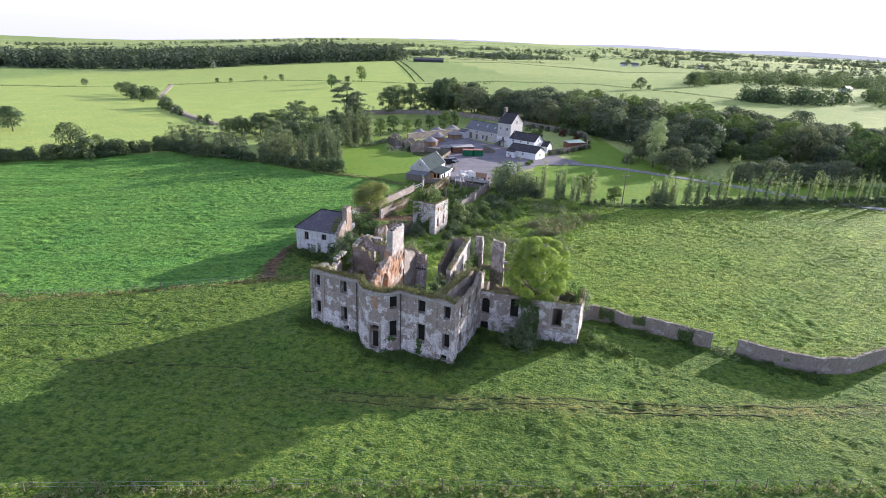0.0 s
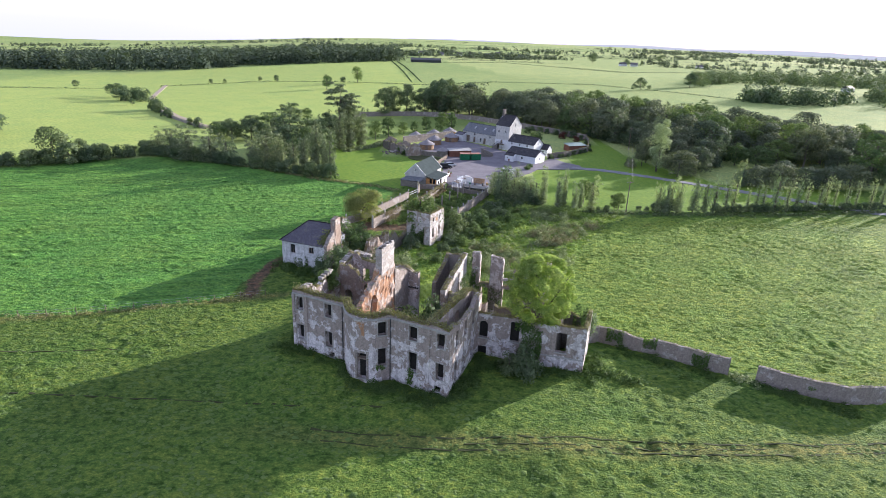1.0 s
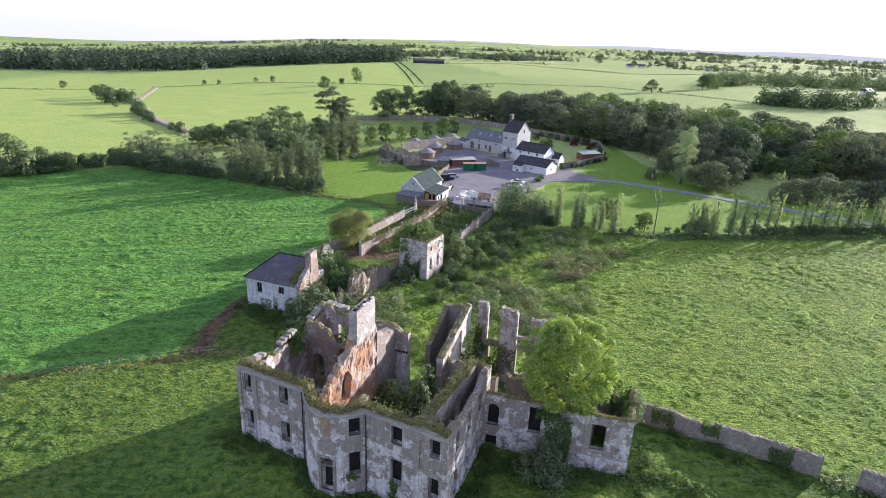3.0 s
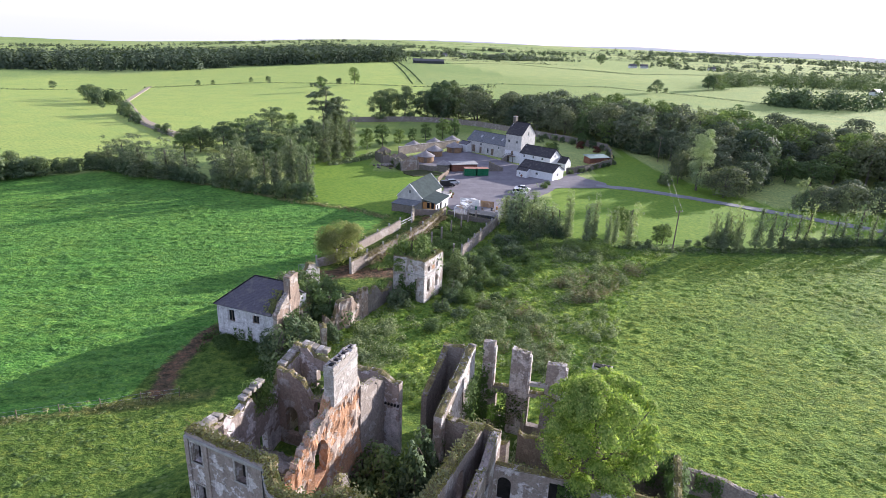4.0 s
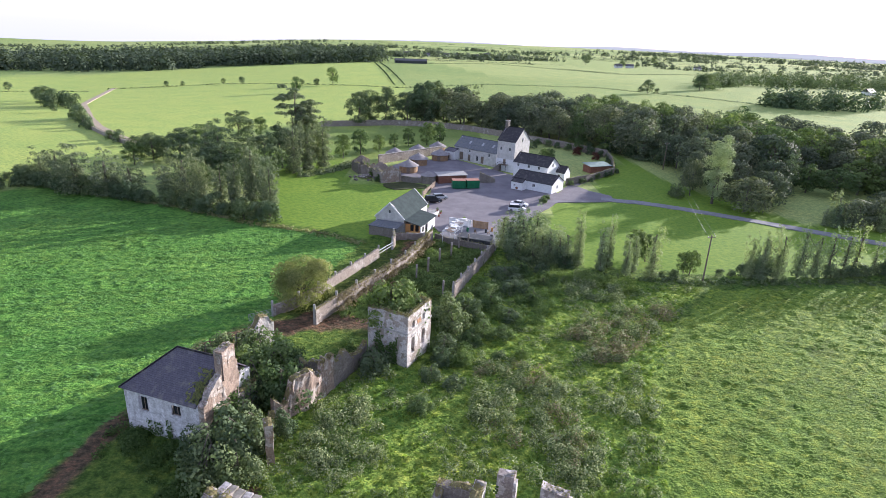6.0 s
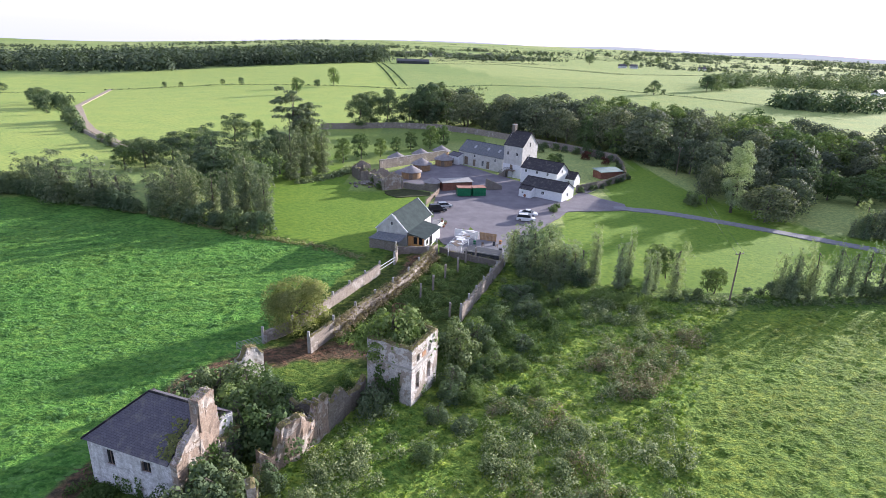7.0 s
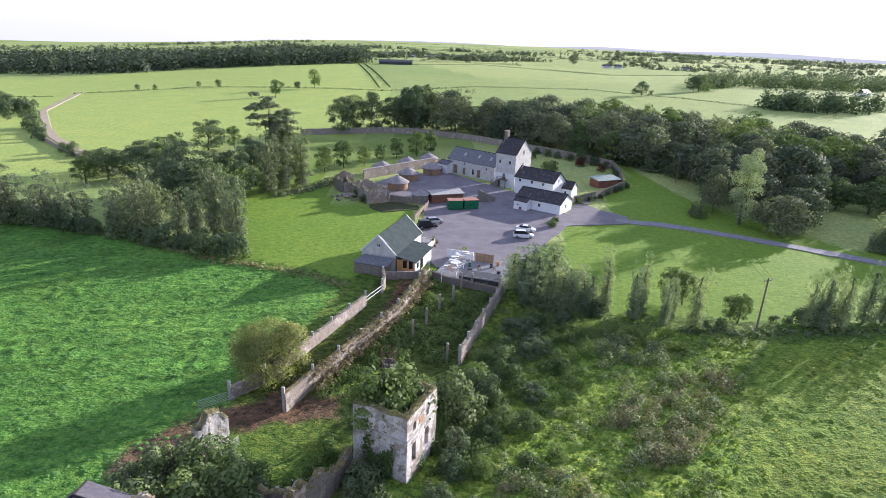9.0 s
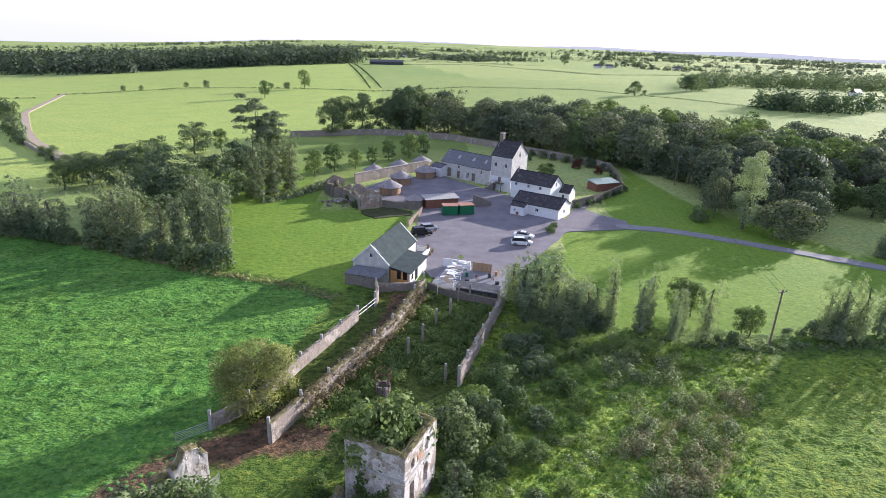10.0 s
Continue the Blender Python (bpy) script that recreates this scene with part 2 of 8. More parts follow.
THATCH = simple("canvas_and_thatch", (0.24, 0.22, 0.22), (0.33, 0.31, 0.31), 1.0, 0.9)
CARWHITE = simple("white_car_paint", (0.70, 0.71, 0.73), (0.74, 0.75, 0.77), 0.5, 0.25, 0, 0.02, 0.001)
CARBLACK = simple("black_car_paint", (0.012, 0.012, 0.014), (0.018, 0.018, 0.02), 0.5, 0.2, 0, 0.02, 0.001)
CARSILVER = simple("silver_car_paint", (0.42, 0.43, 0.45), (0.46, 0.47, 0.49), 0.5, 0.28, 0.6, 0.02, 0.001)
GLASS = simple("dark_glass", (0.02, 0.023, 0.027), (0.03, 0.033, 0.037), 0.5, 0.06, 0, 0.0, 0.001)
RUBBER = simple("rubber", (0.02, 0.02, 0.02), (0.03, 0.03, 0.03), 3, 0.85)
PINKROOF = simple("faded_red_sheet", (0.36, 0.17, 0.12), (0.48, 0.27, 0.2), 0.8, 0.7)
BOARD = simple("wood_decking", (0.30, 0.19, 0.11), (0.40, 0.27, 0.16), 1.5, 0.8)
REDBRICK = simple("red_boards", (0.20, 0.085, 0.06), (0.27, 0.125, 0.09), 1.2, 0.85)
TUFT = leafy("pasture_tussocks", (0.14, 0.215, 0.05), (0.20, 0.285, 0.068), (0.28, 0.35, 0.095), 0.5, vary=0.05)
MOSSMAT = simple("mossy_turf", (0.13, 0.11, 0.055), (0.27, 0.235, 0.11), 1.8, 0.95, 0, 1.0, 0.08, 9)
RUSTIRON = simple("rusty_iron", (0.10, 0.055, 0.035), (0.18, 0.10, 0.065), 3.0, 0.8, 0.2)
TRACK = simple("wheel_rut", (0.045, 0.055, 0.02), (0.075, 0.085, 0.032), 0.6, 0.95, 0, 0.8, 0.05, 5)
DRYGRASS = leafy("dry_grass", (0.21, 0.215, 0.11), (0.31, 0.305, 0.16), (0.42, 0.40, 0.23), 0.4, 0.1, vary=0.05)
# near-black stand-in for the unlit rooms behind the window openings
ROOM_SHADE = simple("painted_room_shade", (0.018, 0.017, 0.016), (0.035, 0.032, 0.03), 2.0, 0.9, 0, 0.4, 0.02, 8)
TANTRACK = simple("dusty_track", (0.36, 0.29, 0.21), (0.48, 0.40, 0.30), 0.6, 0.95, 0, 0.5, 0.04, 4)
LEAF_DEAD = leafy("dead_bramble_leaves", (0.16, 0.125, 0.085), (0.27, 0.215, 0.15), (0.38, 0.32, 0.23), 0.4, 0.1, vary=0.05)
CLUMP = simple("grass_clumps", (0.14, 0.225, 0.045), (0.21, 0.305, 0.065), 0.5, 0.95, 0, 1.0, 0.08, 7)
CLUMP_GREEN = simple("lush_grass_clumps", (0.095, 0.225, 0.054), (0.14, 0.28, 0.074), 0.5, 0.95, 0, 1.0, 0.08, 7)
CLUMP_MEADOW = simple("meadow_clumps", (0.11, 0.178, 0.05), (0.16, 0.225, 0.068), 0.5, 0.95, 0, 1.0, 0.08, 7)
for m in (CLUMP, CLUMP_GREEN, CLUMP_MEADOW, SLATE_GREEN):
    m.node_tree.nodes["Principled BSDF"].inputs["Specular IOR Level"].default_value = 0.08


# ---- building helpers ----
def thing(name, x=0, y=0, z=0, rz=0, label="", category="", group="", kind=""):
    ob = new(name)
    ob.empty_display_size = 0.5
    ob.matrix_world = pose(x, y, z, 0, 0, rz)
    return tagged(ob, label, category, group, kind)


def part(name, bm, material, parent=None, label="", smooth=False):
    me = bpy.data.meshes.new(name)
    bmesh.ops.recalc_face_normals(bm, faces=bm.faces)
    if smooth:
        for f in bm.faces:
            f.smooth = True
    bm.to_mesh(me)
    bm.free()
    me.materials.append(material)
    ob = new(name, me)
    if parent:
        ob.parent = parent
    return tagged(ob, label)


def hexa(bm, p):
    """A solid from eight corners: four below, four above."""
    v = [bm.verts.new(q) for q in p]
    for f in ((3, 2, 1, 0), (4, 5, 6, 7), (0, 1, 5, 4), (1, 2, 6, 5), (2, 3, 7, 6), (3, 0, 4, 7)):
        bm.faces.new([v[i] for i in f])


def box(bm, x0, x1, y0, y1, z0, z1):
    hexa(bm, [(x0, y0, z0), (x1, y0, z0), (x1, y1, z0), (x0, y1, z0), (x0, y0, z1), (x1, y0, z1), (x1, y1, z1), (x0, y1, z1)])
    return bm


def boxed(x0, x1, y0, y1, z0, z1, bevel=0.0):
    bm = box(bmesh.new(), x0, x1, y0, y1, z0, z1)
    if bevel:
        bmesh.ops.bevel(bm, geom=bm.edges[:], offset=bevel, segments=1, affect="EDGES")
    return bm


def tube(bm, p, q, r0, r1, sides=7):
    p, q = Vector(p), Vector(q)
    d = (q - p).normalized()
    a = d.cross(Vector((0.3, 0.9, 0.1))).normalized()
    b = d.cross(a)
    rings = []
    for c, r in ((p, r0), (q, r1)):
        rings.append([bm.verts.new(c + r * (math.cos(k * math.tau / sides) * a + math.sin(k * math.tau / sides) * b)) for k in range(sides)])
    for k in range(sides):
        j = (k + 1) % sides
        bm.faces.new([rings[0][k], rings[0][j], rings[1][j], rings[1][k]])
    bm.faces.new(rings[1])
    bm.faces.new(rings[0][::-1])
    return bm


def slab(bm, corners, thick, uv=None):
    """A roof slope or sheet: corners in order, thickened downwards. UVs in metres along its first edge."""
    c = [Vector(p) for p in corners]
    n = (c[1] - c[0]).cross(c[2] - c[0]).normalized()
    if n.z < 0:
        n = -n
    lay = bm.loops.layers.uv.verify()
    top = [bm.verts.new(p) for p in c]
    low = [bm.verts.new(p - n * thick) for p in c]
    e = (c[1] - c[0]).normalized()
    g = n.cross(e)
    fs = [bm.faces.new(top), bm.faces.new(low[::-1])]
    k = len(c)
    for i in range(k):
        fs.append(bm.faces.new([top[i], low[i], low[(i + 1) % k], top[(i + 1) % k]]))
    for f in fs:
        for lp in f.loops:
            r = lp.vert.co - c[0]
            lp[lay].uv = (r.dot(e), r.dot(g))
    return bm


def line_path(p0, p1):
    p0, p1 = Vector((*p0, 0)), Vector((*p1, 0))
    d = (p1 - p0)
    length = d.length
    d = d / length
    nrm = Vector((d.y, -d.x, 0))

    def at(s):
        return p0 + d * s, nrm
    return at, length


def poly_path(points):
    """A path through several points; its normal turns smoothly at the corners."""
    pts = [Vector((*p, 0)) for p in points]
    seg = [(pts[i + 1] - pts[i]).length for i in range(len(pts) - 1)]
    cum = [0]
    for g in seg:
        cum.append(cum[-1] + g)
    nr = []
    for i in range(len(pts)):
        a = (pts[i] - pts[i - 1]).normalized() if i else (pts[1] - pts[0]).normalized()
        b = (pts[i + 1] - pts[i]).normalized() if i < len(pts) - 1 else a
        d = (a + b).normalized()
        nr.append(Vector((d.y, -d.x, 0)) / max(0.5, d.dot(a)))

    def at(s):
        i = 0
        while i < len(seg) - 1 and s > cum[i + 1] + 1e-6:
            i += 1
        f = min(1, max(0, (s - cum[i]) / seg[i]))
        return pts[i].lerp(pts[i + 1], f), nr[i].lerp(nr[i + 1], f)
    return at, cum[-1], cum


def sm(a, b, v):
    t = min(1.0, max(0.0, (v - a) / (b - a)))
    return t * t * (3 - 2 * t)


def wobble(v, amount, scale=0.6):
    return noise.noise(Vector(v) * scale) * amount


def wall_bm(path, length, thick, z0, top, openings=(), step=0.8, rough=0.05, bm=None, marks=(), course=2.4):
    """A wall along a path, its outer face on the path's right. top: height or a function of s.
    openings: (s0, s1, sill, head, rise) with rise the arch's rise."""
    bm = bm or bmesh.new()
    topf = top if callable(top) else (lambda s: top)
    cuts = {0.0, length, *marks}
    k = max(1, round(length / step))
    cuts.update(length * i / k for i in range(k + 1))
    for s0, s1, a, b, r in openings:
        cuts = {c for c in cuts if not s0 - 0.12 < c < s1 + 0.12 or c in (0.0, length)}
    for s0, s1, a, b, r in openings:
        n = 6 if r else 1
        cuts.update(s0 + (s1 - s0) * i / n for i in range(n + 1))
    cuts = sorted(c for c in cuts if -1e-6 <= c <= length + 1e-6)

    def p(s, z, inner):
        c, n = path(s)
        q = c - n * (thick if inner else 0.0)
        w = wobble((q.x, q.y, z), rough) + wobble((q.x + 7, q.y, z), rough * 0.6, 2.1)
        return (q.x + n.x * w, q.y + n.y * w, z)

    def prism(sa, sb, la, lb, ha, hb):
        hexa(bm, [p(sa, la, 0), p(sb, lb, 0), p(sb, lb, 1), p(sa, la, 1), p(sa, ha, 0), p(sb, hb, 0), p(sb, hb, 1), p(sa, ha, 1)])

    for sa, sb in zip(cuts, cuts[1:]):
        if sb - sa < 1e-4:
            continue
        m = (sa + sb) / 2
        low = (z0, z0)
        levels = sorted({z for o in openings for z in (o[2], o[3])})
        for s0, s1, a, b, r in sorted((o for o in openings if o[0] < m < o[1]), key=lambda o: o[2]):
            def head(s):
                u = (s - (s0 + s1) / 2) / ((s1 - s0) / 2)
                return b - r + r * math.sqrt(max(0, 1 - u * u)) if r else b
            ha, hb = head(sa), head(sb)
            t = min(topf(sa), topf(sb))
            if a < t and a > max(low) + 0.01:
                rows(prism, sa, sb, low[0], low[1], a, a, levels, course)
            low = (ha, hb)
        if topf(sa) > low[0] + 0.02 and topf(sb) > low[1] + 0.02:
            rows(prism, sa, sb, low[0], low[1], topf(sa), topf(sb), levels, course)
    bmesh.ops.remove_doubles(bm, verts=bm.verts[:], dist=0.002)
    return bm


def rows(prism, sa, sb, la, lb, ha, hb, levels=(), course=2.4):
    """Stacks a column of masonry, split where the wall's openings begin and end."""
    cut = [(la, lb), *((z, z) for z in levels if max(la, lb) + 0.05 < z < min(ha, hb) - 0.05), (ha, hb)]
    for (p, q), (r, t) in zip(cut, cut[1:]):
        k = max(1, round((r - p) / course))
        for i in range(k):
            f, g = i / k, (i + 1) / k
            prism(sa, sb, p + (r - p) * f, q + (t - q) * f, p + (r - p) * g, q + (t - q) * g)


def ragged(base, amount, seed, scale=0.7, drops=()):
    """A broken wall top: drops are (s, width, depth)."""
    def f(s):
        z = base + amount * noise.noise(Vector((s * scale, seed * 3.7, 0))) + 0.4 * amount * noise.noise(Vector((s * scale * 3.1, seed * 1.7, 5)))
        for c, w, d in drops:
            u = abs(s - c) / w
            if u < 1:
                z -= d * min(1.0, (1 - u) * 2.0)
        return z
    return f


# ---- leaves ----
SHADE = {}  # soft shading normals of leaves, by their face array


def leaf_cloud(centres, normals, size, rng, lean=0.8, aspect=0.7):
    """Vertices and faces of many four-cornered leaves."""
    n = len(centres)
    nr = normals + rng.normal(0, lean, (n, 3))
    nr *= np.where((nr * normals).sum(1) < 0, -1.0, 1.0)[:, None]
    nr /= np.linalg.norm(nr, axis=1)[:, None] + 1e-9
    soft = normals / (np.linalg.norm(normals, axis=1)[:, None] + 1e-9) + nr * 0.34
    a = np.cross(nr, rng.normal(0, 1, (n, 3)))
    a /= np.linalg.norm(a, axis=1)[:, None] + 1e-9
    b = np.cross(nr, a)
    s = (size * rng.uniform(0.6, 1.35, n))[:, None]
    v = np.empty((n, 4, 3))
    v[:, 0], v[:, 1] = centres - a * s, centres - b * s * aspect + a * s * 0.1
    v[:, 2], v[:, 3] = centres + a * s, centres + b * s * aspect - a * s * 0.1
    f = np.arange(4 * n).reshape(n, 4)
    SHADE[id(f)] = np.repeat(soft / np.linalg.norm(soft, axis=1)[:, None], 4, axis=0)
    return v.reshape(-1, 3), f


def fast_mesh(name, v, f, material, parent=None, label=""):
    """One mesh of quads from arrays."""
    me = bpy.data.meshes.new(name)
    n, k = len(f), f.shape[1]
    me.vertices.add(len(v))
    me.vertices.foreach_set("co", np.asarray(v, np.float32).ravel())
    me.loops.add(n * k)
    me.loops.foreach_set("vertex_index", np.asarray(f, np.int32).ravel())
    me.polygons.add(n)
    me.polygons.foreach_set("loop_start", np.arange(0, n * k, k, dtype=np.int32))
    me.update(calc_edges=True)
    normals = SHADE.pop(id(f), None)
    if normals is not None:
        me.polygons.foreach_set("use_smooth", np.ones(n, bool))
        me.normals_split_custom_set_from_vertices(normals.tolist())
    me.materials.append(material)
    ob = new(name, me)
    if parent:
        ob.parent = parent
    return tagged(ob, label)


def lobes_cloud(lobes, count, size, rng, inner=0.25, flat=1.0):
    """Leaves over and inside a set of lobes (x, y, z, rx, rz)."""
    lb = np.array(lobes, float)
    w = lb[:, 3] * lb[:, 4]
    pick = rng.choice(len(lb), count, p=w / w.sum())
    d = rng.normal(0, 1, (count, 3))
    d /= np.linalg.norm(d, axis=1)[:, None]
    d[:, 2] = np.where(d[:, 2] < -0.35, -d[:, 2], d[:, 2])
    r = np.where(rng.random(count) < inner, rng.uniform(0.45, 0.9, count), rng.uniform(0.86, 1.1, count))
    L = lb[pick]
    c = L[:, :3] + d * r[:, None] * np.stack([L[:, 3], L[:, 3], L[:, 4]], 1)
    return leaf_cloud(c, d * 1.0, size, rng, 0.4)


def trunk_bm(h, r, rng, lobes=(), bend=0.25):
    bm = bmesh.new()
    pts = [Vector((0, 0, -0.15))]
    for i in range(1, 5):
        pts.append(Vector((rng.normal(0, bend * 0.5), rng.normal(0, bend * 0.5), h * i / 4)))
    for i in range(4):
        tube(bm, pts[i], pts[i + 1], r * (1 - 0.2 * i), r * (1 - 0.2 * (i + 1)), 7)
    for lob in lobes:
        p = pts[rng.integers(2, 5)]
        q = Vector(lob[:3])
        m = p.lerp(q, 0.5) + Vector((0, 0, -0.06 * (q - p).length))
        tube(bm, p, m, r * 0.42, r * 0.28, 5)
        tube(bm, m, q, r * 0.28, r * 0.09, 5)
    return bm


def crown_lobes(kind, h, w, rng):
    """Lobes of a crown of height h and width w; the crown starts above the ground by kind."""
    out = []
    if kind == "round":
        for i in range(38):
            a, e = rng.uniform(0, math.tau), rng.uniform(-1.0, 1.0)
            rr = w * 0.5 * rng.uniform(0.66, 0.88) * math.sqrt(max(0.06, 1 - abs(e) ** 2.2))
            out.append((rr * math.cos(a), rr * math.sin(a), h * (0.49 + 0.42 * e), w * rng.uniform(0.09, 0.17), h * rng.uniform(0.06, 0.11)))
        out.append((0, 0, h * 0.5, w * 0.36, h * 0.36))
    elif kind == "billow":
        for i in range(20):
            a, e = rng.uniform(0, math.tau), rng.uniform(-0.8, 1.0)
            rr = w * 0.5 * rng.uniform(0.55, 0.72) * math.sqrt(max(0.04, 1 - abs(e) ** 2.2))
            out.append((rr * math.cos(a), rr * math.sin(a), h * (0.46 + 0.36 * e), w * rng.uniform(0.13, 0.24), h * rng.uniform(0.1, 0.17)))
        out.append((0, 0, h * 0.48, w * 0.4, h * 0.42))
    elif kind == "domed":
        for i in range(110):
            a, e = rng.uniform(0, math.tau), rng.uniform(-0.95, 1.0)
            rr = w * 0.5 * rng.uniform(0.68, 0.98) * math.sqrt(max(0.04, 1 - abs(e) ** 2.2))
            out.append((rr * math.cos(a), rr * math.sin(a), h * (0.645 + 0.29 * e), w * rng.uniform(0.045, 0.105), h * rng.uniform(0.028, 0.055)))
        out.append((0, 0, h * 0.64, w * 0.36, h * 0.24))
    elif kind == "column":
        for i in range(16):
            f = i / 15
            wd = w * 0.5 * (0.5 + 0.5 * math.sin(math.pi * (0.2 + 0.62 * f)))
            if f > 0.9:
                wd *= 0.75
            a = rng.uniform(0, math.tau)
            o = wd * rng.uniform(0.2, 0.55)
            out.append((o * math.cos(a), o * math.sin(a), h * (0.10 + 0.83 * f), wd * rng.uniform(0.5, 0.8), h * rng.uniform(0.07, 0.12)))
    elif kind == "bush":
        for i in range(8):
            a = rng.uniform(0, math.tau)
            rr = w * 0.5 * rng.uniform(0.25, 0.66)
            out.append((rr * math.cos(a), rr * math.sin(a), h * rng.uniform(0.2, 0.66), w * rng.uniform(0.16, 0.27), h * rng.uniform(0.2, 0.32)))
        for i in range(5):
            a = math.tau * i / 5 + rng.uniform(-0.3, 0.3)
            out.append((w * 0.3 * math.cos(a), w * 0.3 * math.sin(a), h * 0.1, w * 0.2, h * 0.22))
        out.append((0, 0, h * 0.45, w * 0.34, h * 0.45))
    elif kind == "cone":
        for i in range(46):
            f = rng.random() ** 0.8
            wd = w * 0.5 * (1.0 - 0.86 * f ** 1.3) * (0.75 + 0.5 * rng.random())
            a = rng.uniform(0, math.tau)
            o = wd * rng.uniform(0.35, 0.8)
            out.append((o * math.cos(a), o * math.sin(a), h * (0.05 + 0.87 * f), max(0.07 * w, wd * 0.34), h * rng.uniform(0.05, 0.09)))
    elif kind == "plume":
        for k in range(9):
            a, o = math.tau * k / 4.5 + rng.uniform(-0.4, 0.4), w * rng.uniform(0.03, 0.33)
            top = h * rng.uniform(0.55, 1.0)
            for i in range(7):
                f = i / 6
                sp = o * (0.5 + 0.7 * f)
                out.append((sp * math.cos(a) + rng.normal(0, 0.04 * w), sp * math.sin(a) + rng.normal(0, 0.04 * w), top * (0.06 + 0.9 * f), w * (0.19 - 0.11 * f) * rng.uniform(0.8, 1.25), h * 0.075))
    elif kind == "thicket":
        for i in range(20):
            a, q = rng.uniform(0, math.tau), math.sqrt(rng.random())
            rr = w * 0.5 * q * 0.85
            top = h * rng.uniform(0.45, 1.0) * (1 - 0.55 * q * q)
            out.append((rr * math.cos(a), rr * math.sin(a) * rng.uniform(0.6, 1.0), top * 0.72, w * rng.uniform(0.09, 0.17), top * 0.3))
            out.append((rr * math.cos(a), rr * math.sin(a) * 0.8, top * 0.25, w * rng.uniform(0.12, 0.18), top * 0.3))
    elif kind == "layered":
        for i in range(44):
            a = rng.uniform(0, math.tau)
            f = rng.uniform(0, 1)
            rr = w * 0.5 * rng.uniform(0.15, 0.85) * (0.75 + 0.25 * math.sin(math.pi * f))
            out.append((rr * math.cos(a), rr * math.sin(a), h * (0.52 + 0.45 * f), w * rng.uniform(0.07, 0.15), h * rng.uniform(0.018, 0.04)))
    return out


def plant(name, kind, h, w, leaf, count, size, seed, label, category="tree", core=True, z_from=None):
    """A tree or bush: trunk with limbs and a crown of leaves, standing at the origin."""
    rng = np.random.default_rng(seed)
    lobes = crown_lobes(kind, h, w, rng)
    t = thing(name, 0, 0, 0, 0, label, category)
    part("trunk", trunk_bm(h * (0.75 if kind != "bush" else 0.45), max(0.06, h * (0.022 if kind != "bush" else 0.03)), rng, lobes[:9]), BARK, t)
    v, f = lobes_cloud(lobes, count, size, rng, 0.3)
    crown = fast_mesh("crown", v, f, leaf, t)
    return t


def put(proto, x, y, scale=1.0, turn=None, label="", z=None, wide=None):
    m = pose(x, y, gz(x, y) + mound(x, y) if z is None else z, 0, 0, random.uniform(0, 360) if turn is None else turn)
    s = copy_thing(proto, m)
    s.matrix_basis = m @ Matrix.Diagonal((scale * (wide or 1), scale * (wide or 1), scale, 1))
    return tagged(s, label)


def gone(proto):
    """Takes away a pattern once its copies stand."""
    for o in (*proto.children_recursive, proto):
        bpy.data.objects.remove(o)


def inside(x, y, poly):
    c = False
    j = len(poly) - 1
    for i in range(len(poly)):
        (xi, yi), (xj, yj) = poly[i], poly[j]
        if (yi > y) != (yj > y) and x < (xj - xi) * (y - yi) / (yj - yi) + xi:
            c = not c
        j = i
    return c


def gz(x, y):
    """Height of the ground: level round the house, gently rolling farther off, lower to the north-west."""
    d = math.hypot(x, y)
    if d < 300:
        return 0.0
    az = math.degrees(math.atan2(x, y))
    left = sm(-2, -34, az)
    f = sm(300, 750, d)
    z = f * (5.0 - 17.0 * left) - sm(700, 2600, d) * (6 + 32 * left) - sm(2200, 4300, d) * (44 * left + 7 * sm(8, 30, az))
    z += sm(2300, 3900, d) * 9.0 * max(0.0, noise.noise(Vector((x * 0.0011, y * 0.0006, 7.7))))
    z += sm(600, 1500, d) * 5.0 * noise.noise(Vector((x * 0.0016, y * 0.0016, 3.3)))
    return z


def mound(x, y):
    """The low rise that the ruined house stands on, highest at its west end."""
    dx, dy = x + 19.8, y - 81.5
    u, v = 0.906 * dx - 0.423 * dy, 0.423 * dx + 0.906 * dy
    out = math.hypot(max(0.0, -u, u - 38.5), max(0.0, -1.0 - v, v - 16.0))
    return (0.75 + 0.95 * sm(14, 1, u)) * sm(11, 1, out)


ROUGH = {"meadow": 1.0, "left": 1.0, "right": 1.0, "scrub": 1.6, "lane": 1.0}


def ground_z(x, y, key="meadow"):
    """The uneven turf itself near the house."""
    z = gz(x, y)
    if z == 0.0:
        z = mound(x, y) + 0.05 * noise.noise(Vector((x * 0.35, y * 0.35, 1))) + 0.10 * noise.noise(Vector((x * 0.07, y * 0.07, 4))) - 0.12
        k = ROUGH.get(key, 0.0)
        if k:
            patch = 0.65 + 0.8 * noise.noise(Vector((x * 0.09, y * 0.09, 2)))
            a, b = noise.noise(Vector((x * 0.42, y * 0.65, 6))), noise.noise(Vector((x * 0.8, y * 1.0, 8)))
            z += k * max(0.2, patch) * (0.34 * min(0.35, max(-0.2, a)) + 0.42 * min(0.35, max(-0.2, b)))
    return z


